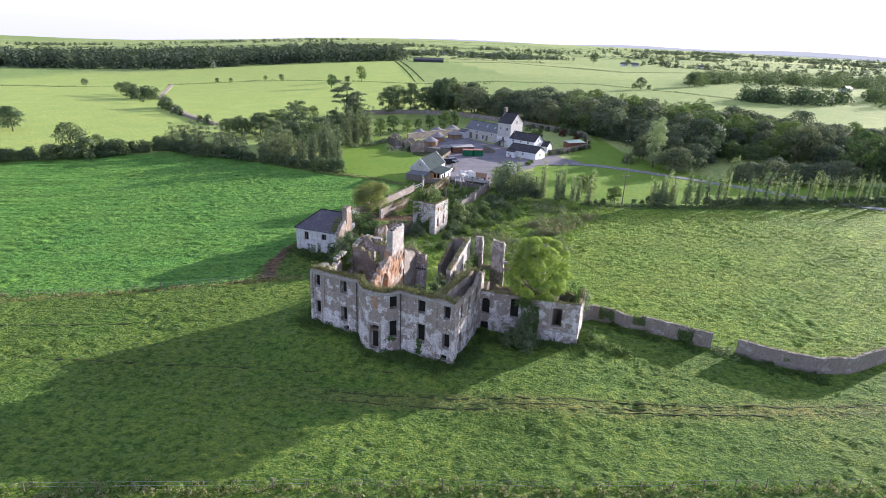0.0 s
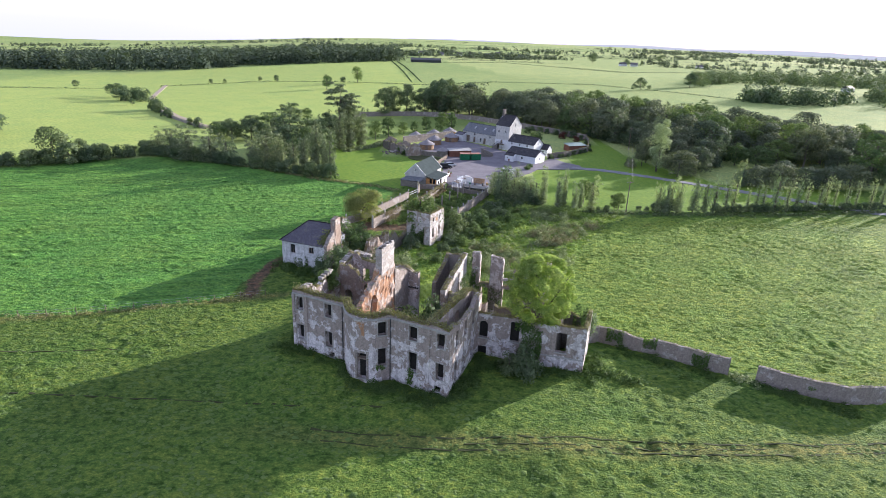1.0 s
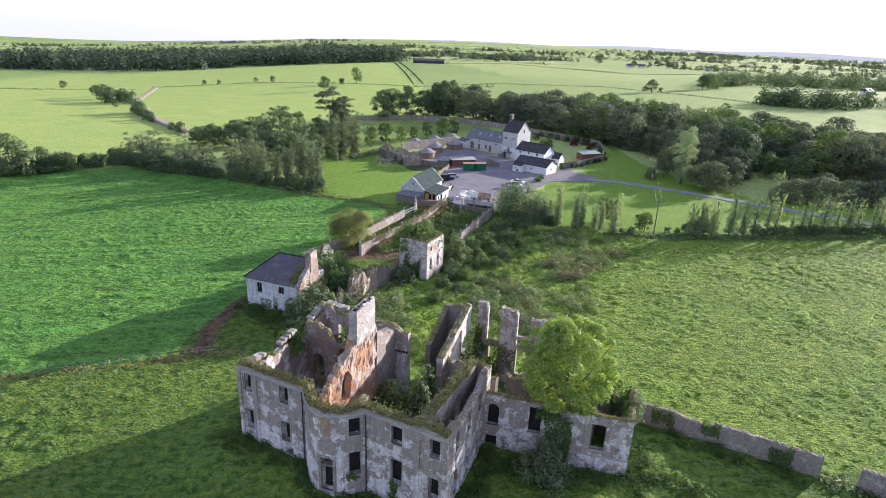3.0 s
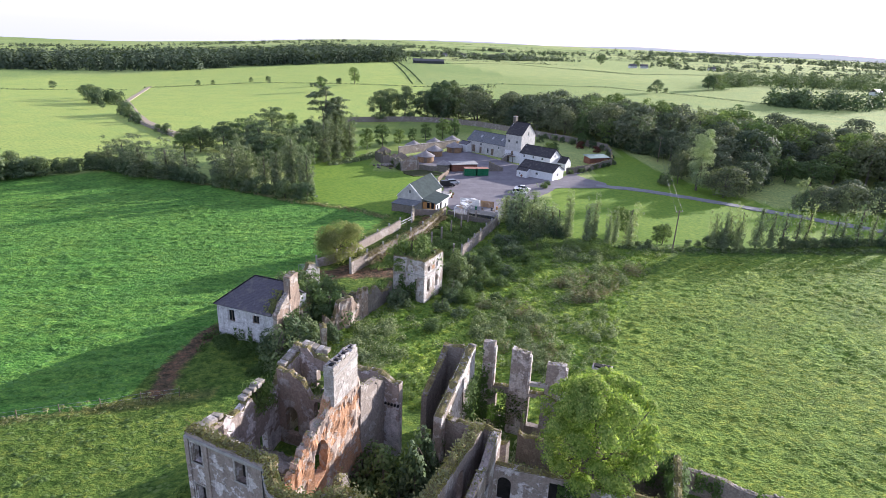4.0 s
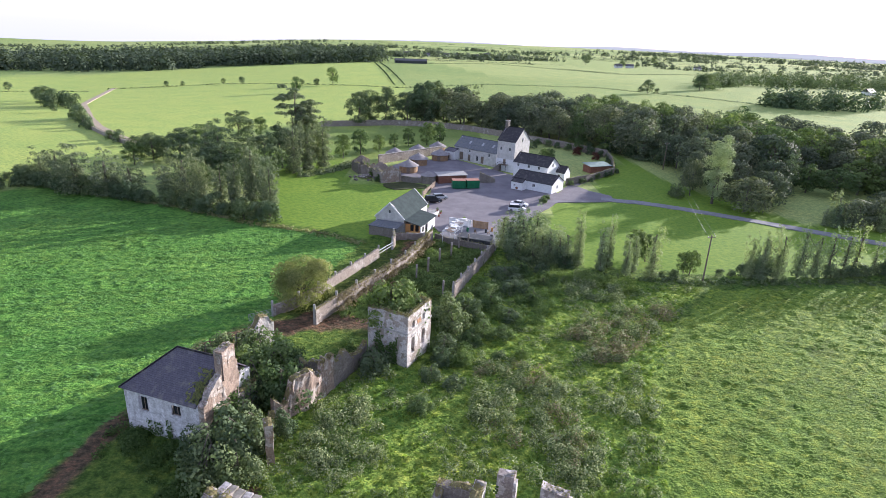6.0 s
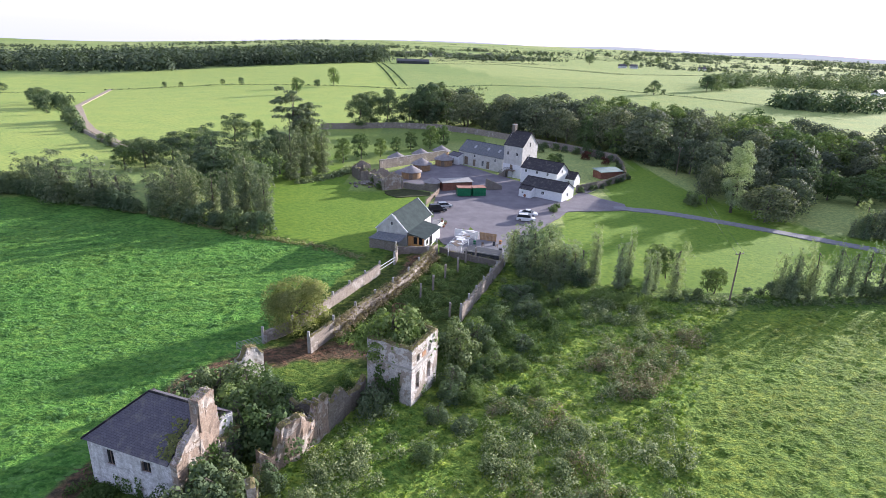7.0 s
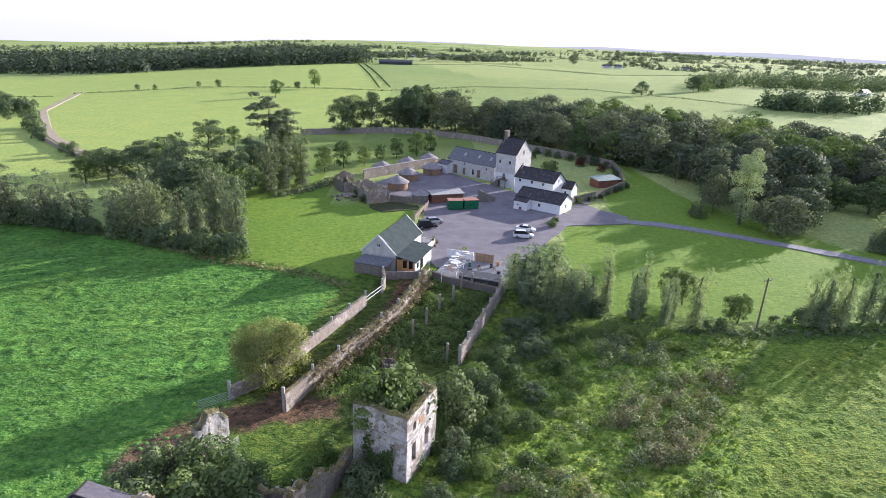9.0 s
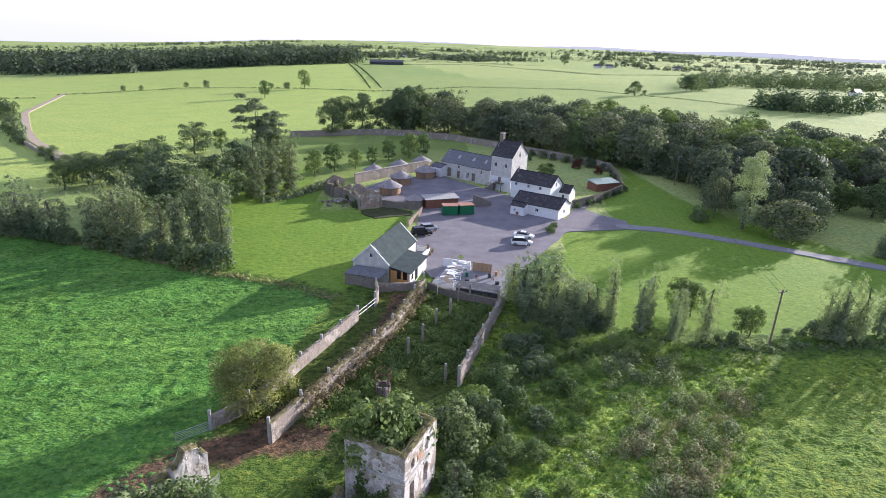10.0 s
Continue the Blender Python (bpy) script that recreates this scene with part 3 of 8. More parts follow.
# ---- ground ----
LEFT_FIELD = [(-13, 178), (-22, 146), (-24, 130), (-33, 120), (-37, 99), (-60, 91), (-90, 86), (-260, 70), (-300, 100), (-230, 132), (-141, 181), (-99, 214), (-75, 206), (-56, 198), (-42, 190), (-26, 183)]
RIGHT_FIELD = [(20, 96), (30, 128), (42, 148), (50, 158), (90, 163), (180, 178), (260, 120), (260, 60), (62, 78), (44, 82), (26, 92)]
SCRUB_AREA = [(-16, 99), (-17, 118), (-7, 131), (1, 134), (5, 152), (13, 173), (30, 164), (49, 159), (40, 147), (30, 128), (20, 97), (8, 101)]
LANE = [(-22, 144), (-7, 180), (1, 181), (13, 174), (4, 151), (-2, 137), (-16, 140)]
LAWN = [(-25, 186), (-13, 180), (-3, 200), (-2, 226), (-22, 230), (-34, 268), (-70, 268), (-52, 236), (-44, 200), (-33, 189)]
LAWN_R = [(30, 168), (60, 165), (140, 178), (130, 200), (95, 200), (76, 240), (72, 285), (52, 250), (48, 224), (34, 216), (27, 190)]
PADDOCK = [(-42, 268), (-20, 258), (4, 300), (30, 326), (0, 342), (-52, 330)]
PASTURE = [(-60, 330), (-100, 218), (-142, 184), (-420, 60), (-420, 620), (-90, 960), (-36, 600), (0, 400), (0, 345)]
TONES = {"meadow": (0.093, 0.152, 0.036), "left": (0.087, 0.199, 0.046), "right": (0.128, 0.196, 0.037), "scrub": (0.17, 0.255, 0.057),
         "lane": (0.075, 0.105, 0.03), "lawn": (0.146, 0.238, 0.038), "paddock": (0.165, 0.23, 0.065), "pasture": (0.31, 0.39, 0.118), "far": (0.30, 0.36, 0.14)}


SMOOTH = {"lawn": 0.2, "paddock": 0.25, "pasture": 0.3, "far": 0.35, "left": 0.9}


MUDDY = (((-32.8, 101.4), (-33.6, 107.0), (-33.2, 113.0), (-32.2, 118.6)), 1.35), (((-29, 132.5), (-23.5, 139.2), (-17, 141.2), (-12, 141.8), (-8, 142.6), (-5, 146)), 2.4), (((-18, 142.5), (-13.8, 148.5), (-10.2, 155.5), (-6.6, 163.5), (-4.0, 171), (-2.8, 178)), 1.5), (((-17, 105.2), (-15.2, 107.6)), 1.0)


def mud_at(x, y):
    """How far the turf is trodden to mud: 0 to 1."""
    best = 0.0
    if not (-45 < x < 2 and 94 < y < 181):
        return best
    for pts, w in MUDDY:
        for (x0, y0), (x1, y1) in zip(pts, pts[1:]):
            dx, dy = x1 - x0, y1 - y0
            f = min(1, max(0, ((x - x0) * dx + (y - y0) * dy) / (dx * dx + dy * dy)))
            d = math.hypot(x - x0 - f * dx, y - y0 - f * dy)
            best = max(best, sm(1.25, 0.75, d / w + 0.5 * noise.noise(Vector((x * 0.5, y * 0.5, 21))) + 0.25 * noise.noise(Vector((x * 1.6, y * 1.6, 4)))))
    return best


def zone_at(x, y):
    key, tone = turf_at(x, y)
    m = mud_at(x, y)
    if m:
        k = 1.0 + 0.35 * noise.noise(Vector((x * 0.8, y * 0.8, 17)))
        tone = tuple(t * (1 - m) + e * k * m for t, e in zip(tone, (0.115, 0.078, 0.06)))
    return key, tone


def turf_at(x, y):
    wx = x + 1.6 * noise.noise(Vector((x * 0.25, y * 0.25, 0)))
    wy = y + 1.6 * noise.noise(Vector((x * 0.25, y * 0.25, 9)))
    for poly, key in ((LANE, "lane"), (SCRUB_AREA, "scrub"), (LEFT_FIELD, "left"), (RIGHT_FIELD, "right"), (LAWN, "lawn"), (LAWN_R, "lawn"), (PADDOCK, "paddock")):
        if inside(wx, wy, poly):
            b = TONES[key]
            k = 1.0
            if key == "left":
                k += 0.40 * noise.noise(Vector((x * 0.05 + y * 0.02, y * 0.55 - x * 0.12, 3))) + 0.35 * noise.noise(Vector((x * 0.3, y * 1.3 - x * 0.2, 7)))
            elif key == "right":
                # streaks of lighter and darker tone run diagonally across the field
                k += 0.2 * noise.noise(Vector((x * 0.12, y * 0.12, 5))) + 0.3 * noise.noise(Vector(((x + y) * 0.03, (x - y) * 0.45, 5))) + 0.25 * noise.noise(Vector(((x + y) * 0.12, (x - y) * 1.3, 8)))
            return key, (b[0] * k, b[1] * k, b[2] * k)
    if y > 200 or abs(x) > 260:
        if inside(x, y, PASTURE):
            return "pasture", TONES["pasture"]
        k = noise.cell(Vector((x * 0.0042 + y * 0.0011, y * 0.0031 - x * 0.0008, 2.0)))
        b = TONES["far"]
        return "far", (b[0] * (0.9 + 0.2 * k), b[1] * (0.93 + 0.13 * k), b[2] * (0.9 + 0.2 * k))
    b = TONES["meadow"]
    k = 1.0 + 0.22 * noise.noise(Vector((x * 0.06, y * 0.06, 11)))
    worn = max(1 - abs(y - 63.2 - 0.0012 * (x - 10) ** 2 + 0.6 * noise.noise(Vector((x * 0.2, 1, 1)))) / 2.6, 0) * sm(-32, -4, x) * 0.75
    if x < -26:
        worn = max(worn, max(1 - abs(y - (98.4 + (x + 37) * 0.325)) / 1.8, 0) * 0.9)
        # western meadow toned down, painting in the shadow that lies over it
        k *= 0.94
    dry = (0.15, 0.155, 0.06)
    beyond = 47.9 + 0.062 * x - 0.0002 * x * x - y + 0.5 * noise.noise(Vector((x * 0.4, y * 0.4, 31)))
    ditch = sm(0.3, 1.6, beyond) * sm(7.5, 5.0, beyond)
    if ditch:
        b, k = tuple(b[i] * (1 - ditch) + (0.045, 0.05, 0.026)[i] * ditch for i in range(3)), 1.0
    return "meadow", tuple((b[i] * k) * (1 - worn) + dry[i] * worn for i in range(3))


def axis(lo, hi, step, far):
    out = list(np.arange(lo, hi + 0.1, step))
    for sgn in (1, -1):
        p, d = (hi, step) if sgn > 0 else (lo, step)
        ext = []
        while abs(p) < far:
            d = min(d * 1.16, 70)
            p += sgn * d
            ext.append(p)
        out = out + ext if sgn > 0 else ext[::-1] + out
    return out


def build_ground():
    xs, ys = axis(-95, 105, 0.55, 4300), axis(40, 180, 0.55, 4300)
    nx, ny = len(xs), len(ys)
    v, tone = [], []
    for y in ys:
        for x in xs:
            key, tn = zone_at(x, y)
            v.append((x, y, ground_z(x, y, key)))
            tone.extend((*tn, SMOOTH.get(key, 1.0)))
    v = np.array(v)
    i = np.arange(nx * ny).reshape(ny, nx)
    f = np.stack([i[:-1, :-1], i[:-1, 1:], i[1:, 1:], i[1:, :-1]], -1).reshape(-1, 4)
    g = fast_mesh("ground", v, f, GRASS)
    at = g.data.attributes.new("tone", "FLOAT_COLOR", "POINT")
    at.data.foreach_set("color", np.array(tone, np.float32))
    g.data.polygons.foreach_set("use_smooth", [True] * len(g.data.polygons))
    return tagged(g, "green pasture with darker meadow, scrub and pale mown lawn", "ground", kind="structure")


build_ground()


def sheet(name, poly, z, material, label, category, edge=0.5):
    """A thin laid surface with an uneven outline."""
    bm = bmesh.new()
    pts = []
    for i in range(len(poly)):
        a, b = Vector((*poly[i], 0)), Vector((*poly[(i + 1) % len(poly)], 0))
        k = max(1, int((b - a).length / 1.5))
        for j in range(k):
            p = a.lerp(b, j / k)
            p += Vector((noise.noise(p * 0.6), noise.noise(p * 0.6 + Vector((50, 0, 0))), 0)) * edge
            pts.append(p)
    top = [bm.verts.new((p.x, p.y, z)) for p in pts]
    low = [bm.verts.new((p.x, p.y, z - 0.5)) for p in pts]
    bm.faces.new(top)
    for i in range(len(pts)):
        j = (i + 1) % len(pts)
        bm.faces.new([top[i], low[i], low[j], top[j]])
    bmesh.ops.triangulate(bm, faces=[f for f in bm.faces if len(f.verts) > 4])
    return tagged(part(name, bm, material), label, category, kind="structure")


def ribbon(name, pts, width, z, material, label, category, wob=0.3, kind="structure"):
    """A track along a line."""
    bm = bmesh.new()
    at, length, cum = poly_path(pts)
    k = max(2, int(length / 1.5))
    prev = None
    for i in range(k + 1):
        s = length * i / k
        c, n = at(s)
        w = width / 2 + wob * noise.noise(Vector((s * 0.5, width, 3)))
        o = wob * noise.noise(Vector((s * 0.3, width, 8)))
        row = [bm.verts.new((*(c + n * (o + w * q))[:2], (z(*(c + n * (o + w * q))[:2]) if callable(z) else z) + dz)) for q, dz in ((-1.06, -0.5), (-1, 0), (1, 0), (1.06, -0.5))]
        if prev:
            for a in range(3):
                bm.faces.new([prev[a], prev[a + 1], row[a + 1], row[a]])
        prev = row
    return tagged(part(name, bm, material), label, category, kind=kind)


sheet("gravel_yard", [(-4, 199), (2.5, 186), (13, 183), (18, 188), (29, 206), (34, 214), (50, 217), (51, 223), (46, 228), (42, 236), (36, 224), (25, 246), (8, 268), (-8, 262), (-16, 246), (-10, 234), (1, 232), (0, 218), (0, 205)], 0.03, GRAVEL, "grey gravel yard between the farm buildings", "yard", 0.4)
ribbon("driveway", [(47, 219.5), (58, 216.5), (66, 212.5), (81, 203), (95, 193.5), (120, 176), (150, 160)], 3.4, 0.05, TARMAC, "pale grey gravel driveway across the lawn", "driveway")
RUTS = ([(-14, 63.2), (2.3, 61.9), (23.4, 62.5), (45.5, 63.9), (60, 65.6), (80, 70)], [(-14, 65), (2.3, 63.7), (24, 64.7), (46.4, 65.6), (60, 67.2), (80, 71.8)], [(4, 62.8), (20, 63.3), (40, 64.6)],
        [(-75, 78.2), (-62, 79.1), (-52, 80.4), (-42, 81.8)], [(-58, 70.2), (-52, 69.8), (-27, 69.6), (-6, 69.2)])
rut_rng = np.random.default_rng(17)
for pts in RUTS:
    at, length, cum = poly_path(pts)
    s0 = 0.0
    while s0 < length - 2:
        s1 = min(length, s0 + rut_rng.uniform(3, 11))
        line = [tuple((at(s0 + (s1 - s0) * k / 4)[0] + at(s0)[1] * 0.25 * noise.noise(Vector((s0 * 0.4 + k * 0.3, 5, length))))[:2]) for k in range(5)]
        ribbon("wheel_track", line, rut_rng.uniform(0.12, 0.28), lambda x, y: ground_z(x, y) + 0.03, TRACK, "dark broken wheel rut across the meadow", "track", 0.2)
        s0 = s1 + rut_rng.uniform(0.1, 1.6)


# ---- the ruined house ----
HOUSE = thing("ruined_house", -19.81, 81.54, 0, -25.0, "roofless ruined stone mansion with a bowed front and crumbling render", "ruined house")


def edging(name, path, length, thick, z, parent, material, size=0.16, per=7.0, seed=0, label="", spread=0.5):
    """Grass and moss growing along a wall's top."""
    rng = np.random.default_rng(seed)
    n = int(length * per * 3.4 * (0.5 + thick))
    s = rng.uniform(0, length, n)
    c = np.empty((n, 3))
    zf = z if callable(z) else (lambda q: z)
    keep = np.ones(n, bool)
    for i in range(n):
        p, nr = path(s[i])
        o = rng.uniform(-0.08, thick + 0.08)
        q = p - nr * o
        c[i] = (q.x, q.y, zf(s[i]) + abs(rng.normal(0, size * spread * 1.5)))
        keep[i] = noise.noise(Vector((s[i] * 0.45, seed, 2))) > -0.25
    c = c[keep]
    nrm = np.tile((0.0, -0.2, 1.0), (len(c), 1))
    v, f = leaf_cloud(c, nrm, size * 0.62, rng, 0.9, 0.5)
    return tagged(fast_mesh(name, v, f, material, parent, label), kind="stuff")


def turf_bm(path, length, thick, low, high, cum):
    """A lumpy mat of turf on a wall's top."""
    bm = bmesh.new()
    k = max(2, int(length / 0.4))
    cuts = sorted({*(length * i / k for i in range(k + 1)), *cum})
    prev = None
    for s in cuts:
        c, n = path(s)
        a, b = c + n * 0.03, c - n * (thick + 0.03)
        m = c - n * (thick * 0.5)
        e = 0.12 * noise.noise(Vector((s * 1.3, 7, 7)))
        row = [bm.verts.new((a.x, a.y, low(s))), bm.verts.new((*(c - n * (thick * 0.15))[:2], low(s) * 0.4 + high(s) * 0.6)), bm.verts.new((m.x, m.y, high(s) + e)), bm.verts.new((*(c - n * (thick * 0.85))[:2], low(s) * 0.4 + high(s) * 0.6)), bm.verts.new((b.x, b.y, low(s)))]
        if prev:
            for i in range(4):
                bm.faces.new([prev[i], prev[i + 1], row[i + 1], row[i]])
        prev = row
    return bm


def opening_trim(bm, path, s0, s1, a, b, proud=0.07, w=0.16):
    """A raised surround round an opening."""
    def q(s, z, o):
        c, n = path(s)
        p = c + n * o
        return (p.x, p.y, z)

    def bar(sa, sb, za, zb):
        hexa(bm, [q(sa, za, proud), q(sb, za, proud), q(sb, za, -0.12), q(sa, za, -0.12), q(sa, zb, proud), q(sb, zb, proud), q(sb, zb, -0.12), q(sa, zb, -0.12)])
    bar(s0 - w, s1 + w, a - 0.16, a)


def ruin_wall(name, parent, pts, thick, top, openings=(), material=None, z0=-0.6, moss=True, seed=1, rough=0.06, step=0.8, sills=False, moss_size=0.13, per=9):
    path, length, cum = poly_path(pts)
    mat = material or RENDER
    w = part(name, wall_bm(path, length, thick, z0, top, openings, step, rough, marks=cum, course=min(2.4, max(0.5, 1.8 * step))), mat, parent)
    if moss and per >= 8 and thick > 0.5:
        mat_z = lambda q: (top(q) if callable(top) else top) - 0.06
        lump = lambda q: mat_z(q) + 0.07 + (0.08 + 0.010 * per) * max(0.0, 0.5 + noise.noise(Vector((q * 0.8, seed, 1))) + 0.5 * noise.noise(Vector((q * 2.3, seed, 4))))
        part("turf", turf_bm(path, length, thick, mat_z, lump, cum), MOSSMAT, w)
    if moss:
        edging("moss", path, length, thick, top, w, MOSS, moss_size, per, seed)
        edging("dry_grass", path, length, thick, top, w, DRYGRASS, moss_size * 1.1, per * 0.55, seed + 50, spread=1.3)
    if per < 12:
        stones(w, path, length, thick, top, seed, COPING)
    if sills:
        for s0, s1, a, b, r in openings:
            if a > 0.8:
                bm = bmesh.new()
                opening_trim(bm, path, s0, s1, a, b)
                part("window_sill", bm, CONCRETE, w)
    return w, path, length, cum


def stones(parent, path, length, thick, top, seed, material):
    """Loose masonry left standing along a broken wall's top."""
    rng = np.random.default_rng(900 + seed)
    vs, fs = [], []
    zf = top if callable(top) else (lambda q: top)
    for i in range(int(length * 2.6)):
        s = rng.uniform(0.1, length - 0.1)
        c, n = path(s)
        o = rng.uniform(0.1, thick - 0.1)
        q = c - n * o
        a, b, h = rng.uniform(0.1, 0.3), rng.uniform(0.08, 0.2), rng.uniform(0.02, 0.16)
        t = rng.uniform(0, math.pi)
        u = np.array((math.cos(t), math.sin(t), rng.normal(0, 0.15)))
        w = np.array((-math.sin(t), math.cos(t), rng.normal(0, 0.15)))
        m = np.array((q.x, q.y, zf(s) - 0.06))
        k = len(vs)
        for dz, sh in ((-0.05, 1.0), (h, 0.8)):
            for p, r in ((-1, -1), (1, -1), (1, 1), (-1, 1)):
                vs.append(m + u * a * p * sh * rng.uniform(0.8, 1.1) + w * b * r * sh * rng.uniform(0.8, 1.1) + np.array((0, 0, dz)))
        fs += [(k + 3, k + 2, k + 1, k), (k + 4, k + 5, k + 6, k + 7), (k, k + 1, k + 5, k + 4), (k + 1, k + 2, k + 6, k + 5), (k + 2, k + 3, k + 7, k + 6), (k + 3, k, k + 4, k + 7)]
    if vs:
        tagged(fast_mesh("coping_rubble", np.array(vs), np.array(fs), material, parent), kind="stuff")


BOW = [(8.5, 0.0), (9.0, -0.62), (9.7, -1.25), (10.5, -1.8), (11.4, -2.12), (12.3, -2.2), (13.2, -2.0), (14.0, -1.55), (14.7, -0.95), (15.2, -0.45), (15.6, 0.0)]
FRONT = [(0, 0), (2.4, 0), *BOW, (21.2, 0), (24.05, 0)]
fp, fl, fc = poly_path(FRONT)


def askew(*pts):
    """The inner and rear walls stand four degrees askew of the front."""
    return [(0.9973 * u - 0.0732 * v + 0.28, 0.0732 * u + 0.9973 * v - 0.58) for u, v in pts]


def s_at(x):
    """Distance along the front for a place x on it (straight parts and bow)."""
    for i in range(len(FRONT) - 1):
        if FRONT[i][0] <= x <= FRONT[i + 1][0]:
            return fc[i] + (fc[i + 1] - fc[i]) * (x - FRONT[i][0]) / (FRONT[i + 1][0] - FRONT[i][0])


def win(x, w, a, b, r=0.0, s=None):
    c = s_at(x) if s is None else s
    return (c - w / 2, c + w / 2, a, b, r)


front_open = []
for x, hi in ((1.15, 5.2), (5.95, 5.3), (19.0, 5.75), (22.95, 5.25)):
    front_open += [win(x, 1.15, 7.5, 9.45), win(x, 1.15, 2.95, hi)]
front_open += [win(14.9, 1.1, 7.5, 9.4), win(14.9, 1.1, 2.95, 5.6)]
front_open += [win(12.6, 1.25, 1.2, 4.9), win(6.3, 1.0, 1.5, 2.2), win(22.6, 1.0, 1.1, 1.85), win(9.2, 0.5, 1.0, 2.2)]
front_top = ragged(10.2, 0.26, 2, 0.5)
wall_f, *_ = ruin_wall("front_wall", HOUSE, FRONT, 0.95, front_top, front_open, seed=2, sills=True, per=26, moss_size=0.19)


def facade_box(name, x, a, b, w, proud, deep, material, label="", parent=None):
    """A block set on the front at x, standing proud of its face."""
    s = s_at(x)
    (c0, n0), (c1, n1) = fp(s - w / 2), fp(s + w / 2)
    bm = bmesh.new()
    q = [c0 + n0 * proud, c1 + n1 * proud, c1 - n1 * deep, c0 - n0 * deep]
    hexa(bm, [(*p[:2], z) for z in (a, b) for p in q])
    return part(name, bm, material, parent or wall_f, label)


# blocked brick window over the door, lintel and door surround
facade_box("blocked_window", 12.4, 7.5, 9.4, 1.15, 0.02, 0.3, BRICK, "window blocked up with brick")
for x in (11.85, 13.35):
    facade_box("door_jamb", x, 1.0, 4.9, 0.3, 0.1, 0.2, PINKWALL, "worn reddish stone door jamb")
facade_box("door_lintel", 12.6, 4.9, 5.2, 2.0, 0.14, 0.2, PINKWALL, "worn reddish stone door lintel")
facade_box("transom", 12.6, 4.05, 4.22, 1.9, 0.16, 0.5, TIMBER, "weathered timber transom across the doorway")
# lintels and raised surrounds of the windows, string course, cornice, pilasters and drainpipes
for s0, s1, a, b, r in front_open:
    if a > 2.5:
        for sa, sb, za, zb in ((s0 - 0.17, s0, a, b + 0.17), (s1, s1 + 0.17, a, b + 0.17), (s0, s1, b, b + 0.17)):
            (c0, n0), (c1, n1) = fp(sa), fp(sb)
            bm = bmesh.new()
            q = [c0 + n0 * 0.05, c1 + n1 * 0.05, c1 - n1 * 0.1, c0 - n0 * 0.1]
            hexa(bm, [(*p[:2], z) for z in (za, zb) for p in q])
            part("window_surround", bm, STONE, wall_f)
cornice = wall_bm(lambda s: (fp(s)[0] + fp(s)[1] * 0.16, fp(s)[1]), fl, 0.3, 9.72, 9.95, (), 0.8, 0.03, marks=fc)
part("cornice", cornice, CONCRETE, HOUSE, "weathered stone cornice")
for x0, x1 in ((-0.1, 0.35), (1.95, 2.45), (20.95, 21.4), (23.7, 24.15)):
    part("pilaster", boxed(x0, x1, -0.13, 0.2, -0.5, 9.72, 0.02), RENDER, HOUSE)
for x in (15.72, 8.3):
    bm = bmesh.new()
    tube(bm, (x, -0.12, 0.8), (x, -0.12, 9.7), 0.06, 0.06)
    part("drainpipe", bm, DARKMETAL, HOUSE)


def room_shade_panels(parent, path, openings, depth=0.5):
    """Added near-black panels deep in window openings, painted as the shade of the rooms behind."""
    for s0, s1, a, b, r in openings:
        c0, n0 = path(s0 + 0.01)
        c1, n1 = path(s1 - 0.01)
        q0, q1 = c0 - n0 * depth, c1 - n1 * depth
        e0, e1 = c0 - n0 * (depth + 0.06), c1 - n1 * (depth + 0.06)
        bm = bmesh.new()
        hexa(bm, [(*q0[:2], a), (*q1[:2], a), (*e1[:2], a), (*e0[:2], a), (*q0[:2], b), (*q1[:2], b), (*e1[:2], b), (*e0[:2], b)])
        part("window_board", bm, ROOM_SHADE, parent, "near-black panel painted as the dark room behind the opening")


room_shade_panels(wall_f, fp, front_open, 0.62)
# the other outer walls
side_open = []
for y, w in ((6.5, 1.0), (9.9, 1.0)):
    side_open += [(y - w / 2, y + w / 2, 6.5, 8.6, 0), (y - w / 2, y + w / 2, 1.3, 4.1, 0)]
side_open += [(2.6, 3.5, 1.6, 4.3, 0), (2.6, 3.5, 6.7, 8.7, 0)]
right_top = ragged(10.0, 0.35, 5, 0.5, [(7.0, 4.5, 0.9)])
side_w, side_p, *_ = ruin_wall("side_wall", HOUSE, [(24.0, 0), (22.9, 12.9)], 0.6, right_top, side_open, seed=3, sills=True, moss_size=0.15, per=6)
room_shade_panels(side_w, side_p, side_open, 0.42)
ruin_wall("side_wall", HOUSE, [(-0.85, 16.0), (0, 0)], 0.7, ragged(9.7, 0.9, 7, 0.6, [(6.6, 2.4, 2.2), (10.6, 1.4, 1.0), (13.2, 1.0, 0.5)]), [(2.4, 3.5, 6.6, 8.8, 0), (7.0, 8.1, 6.6, 8.8, 0), (7.0, 8.1, 1.7, 4.3, 0), (12.5, 13.6, 6.6, 8.8, 0)], seed=4, per=14)
ruin_wall("back_wall", HOUSE, askew((12.3, 16.1), (0, 16.2)), 0.75, ragged(10.0, 0.5, 9, 0.6, [(11.5, 1.6, -0.9), (0.6, 1.2, 0.6)]), [(3.2, 4.3, 6.4, 8.6, 0), (8.5, 9.6, 6.4, 8.6, 0), (8.5, 9.6, 1.5, 4.2, 0)], seed=5, per=10)
ruin_wall("back_wall", HOUSE, [(23.2, 15.2), (15.6, 16.2)], 0.7, ragged(7.6, 0.5, 11, 0.6), [(4.0, 5.0, 1.0, 3.5, 0)], PINKWALL, seed=6, per=12)
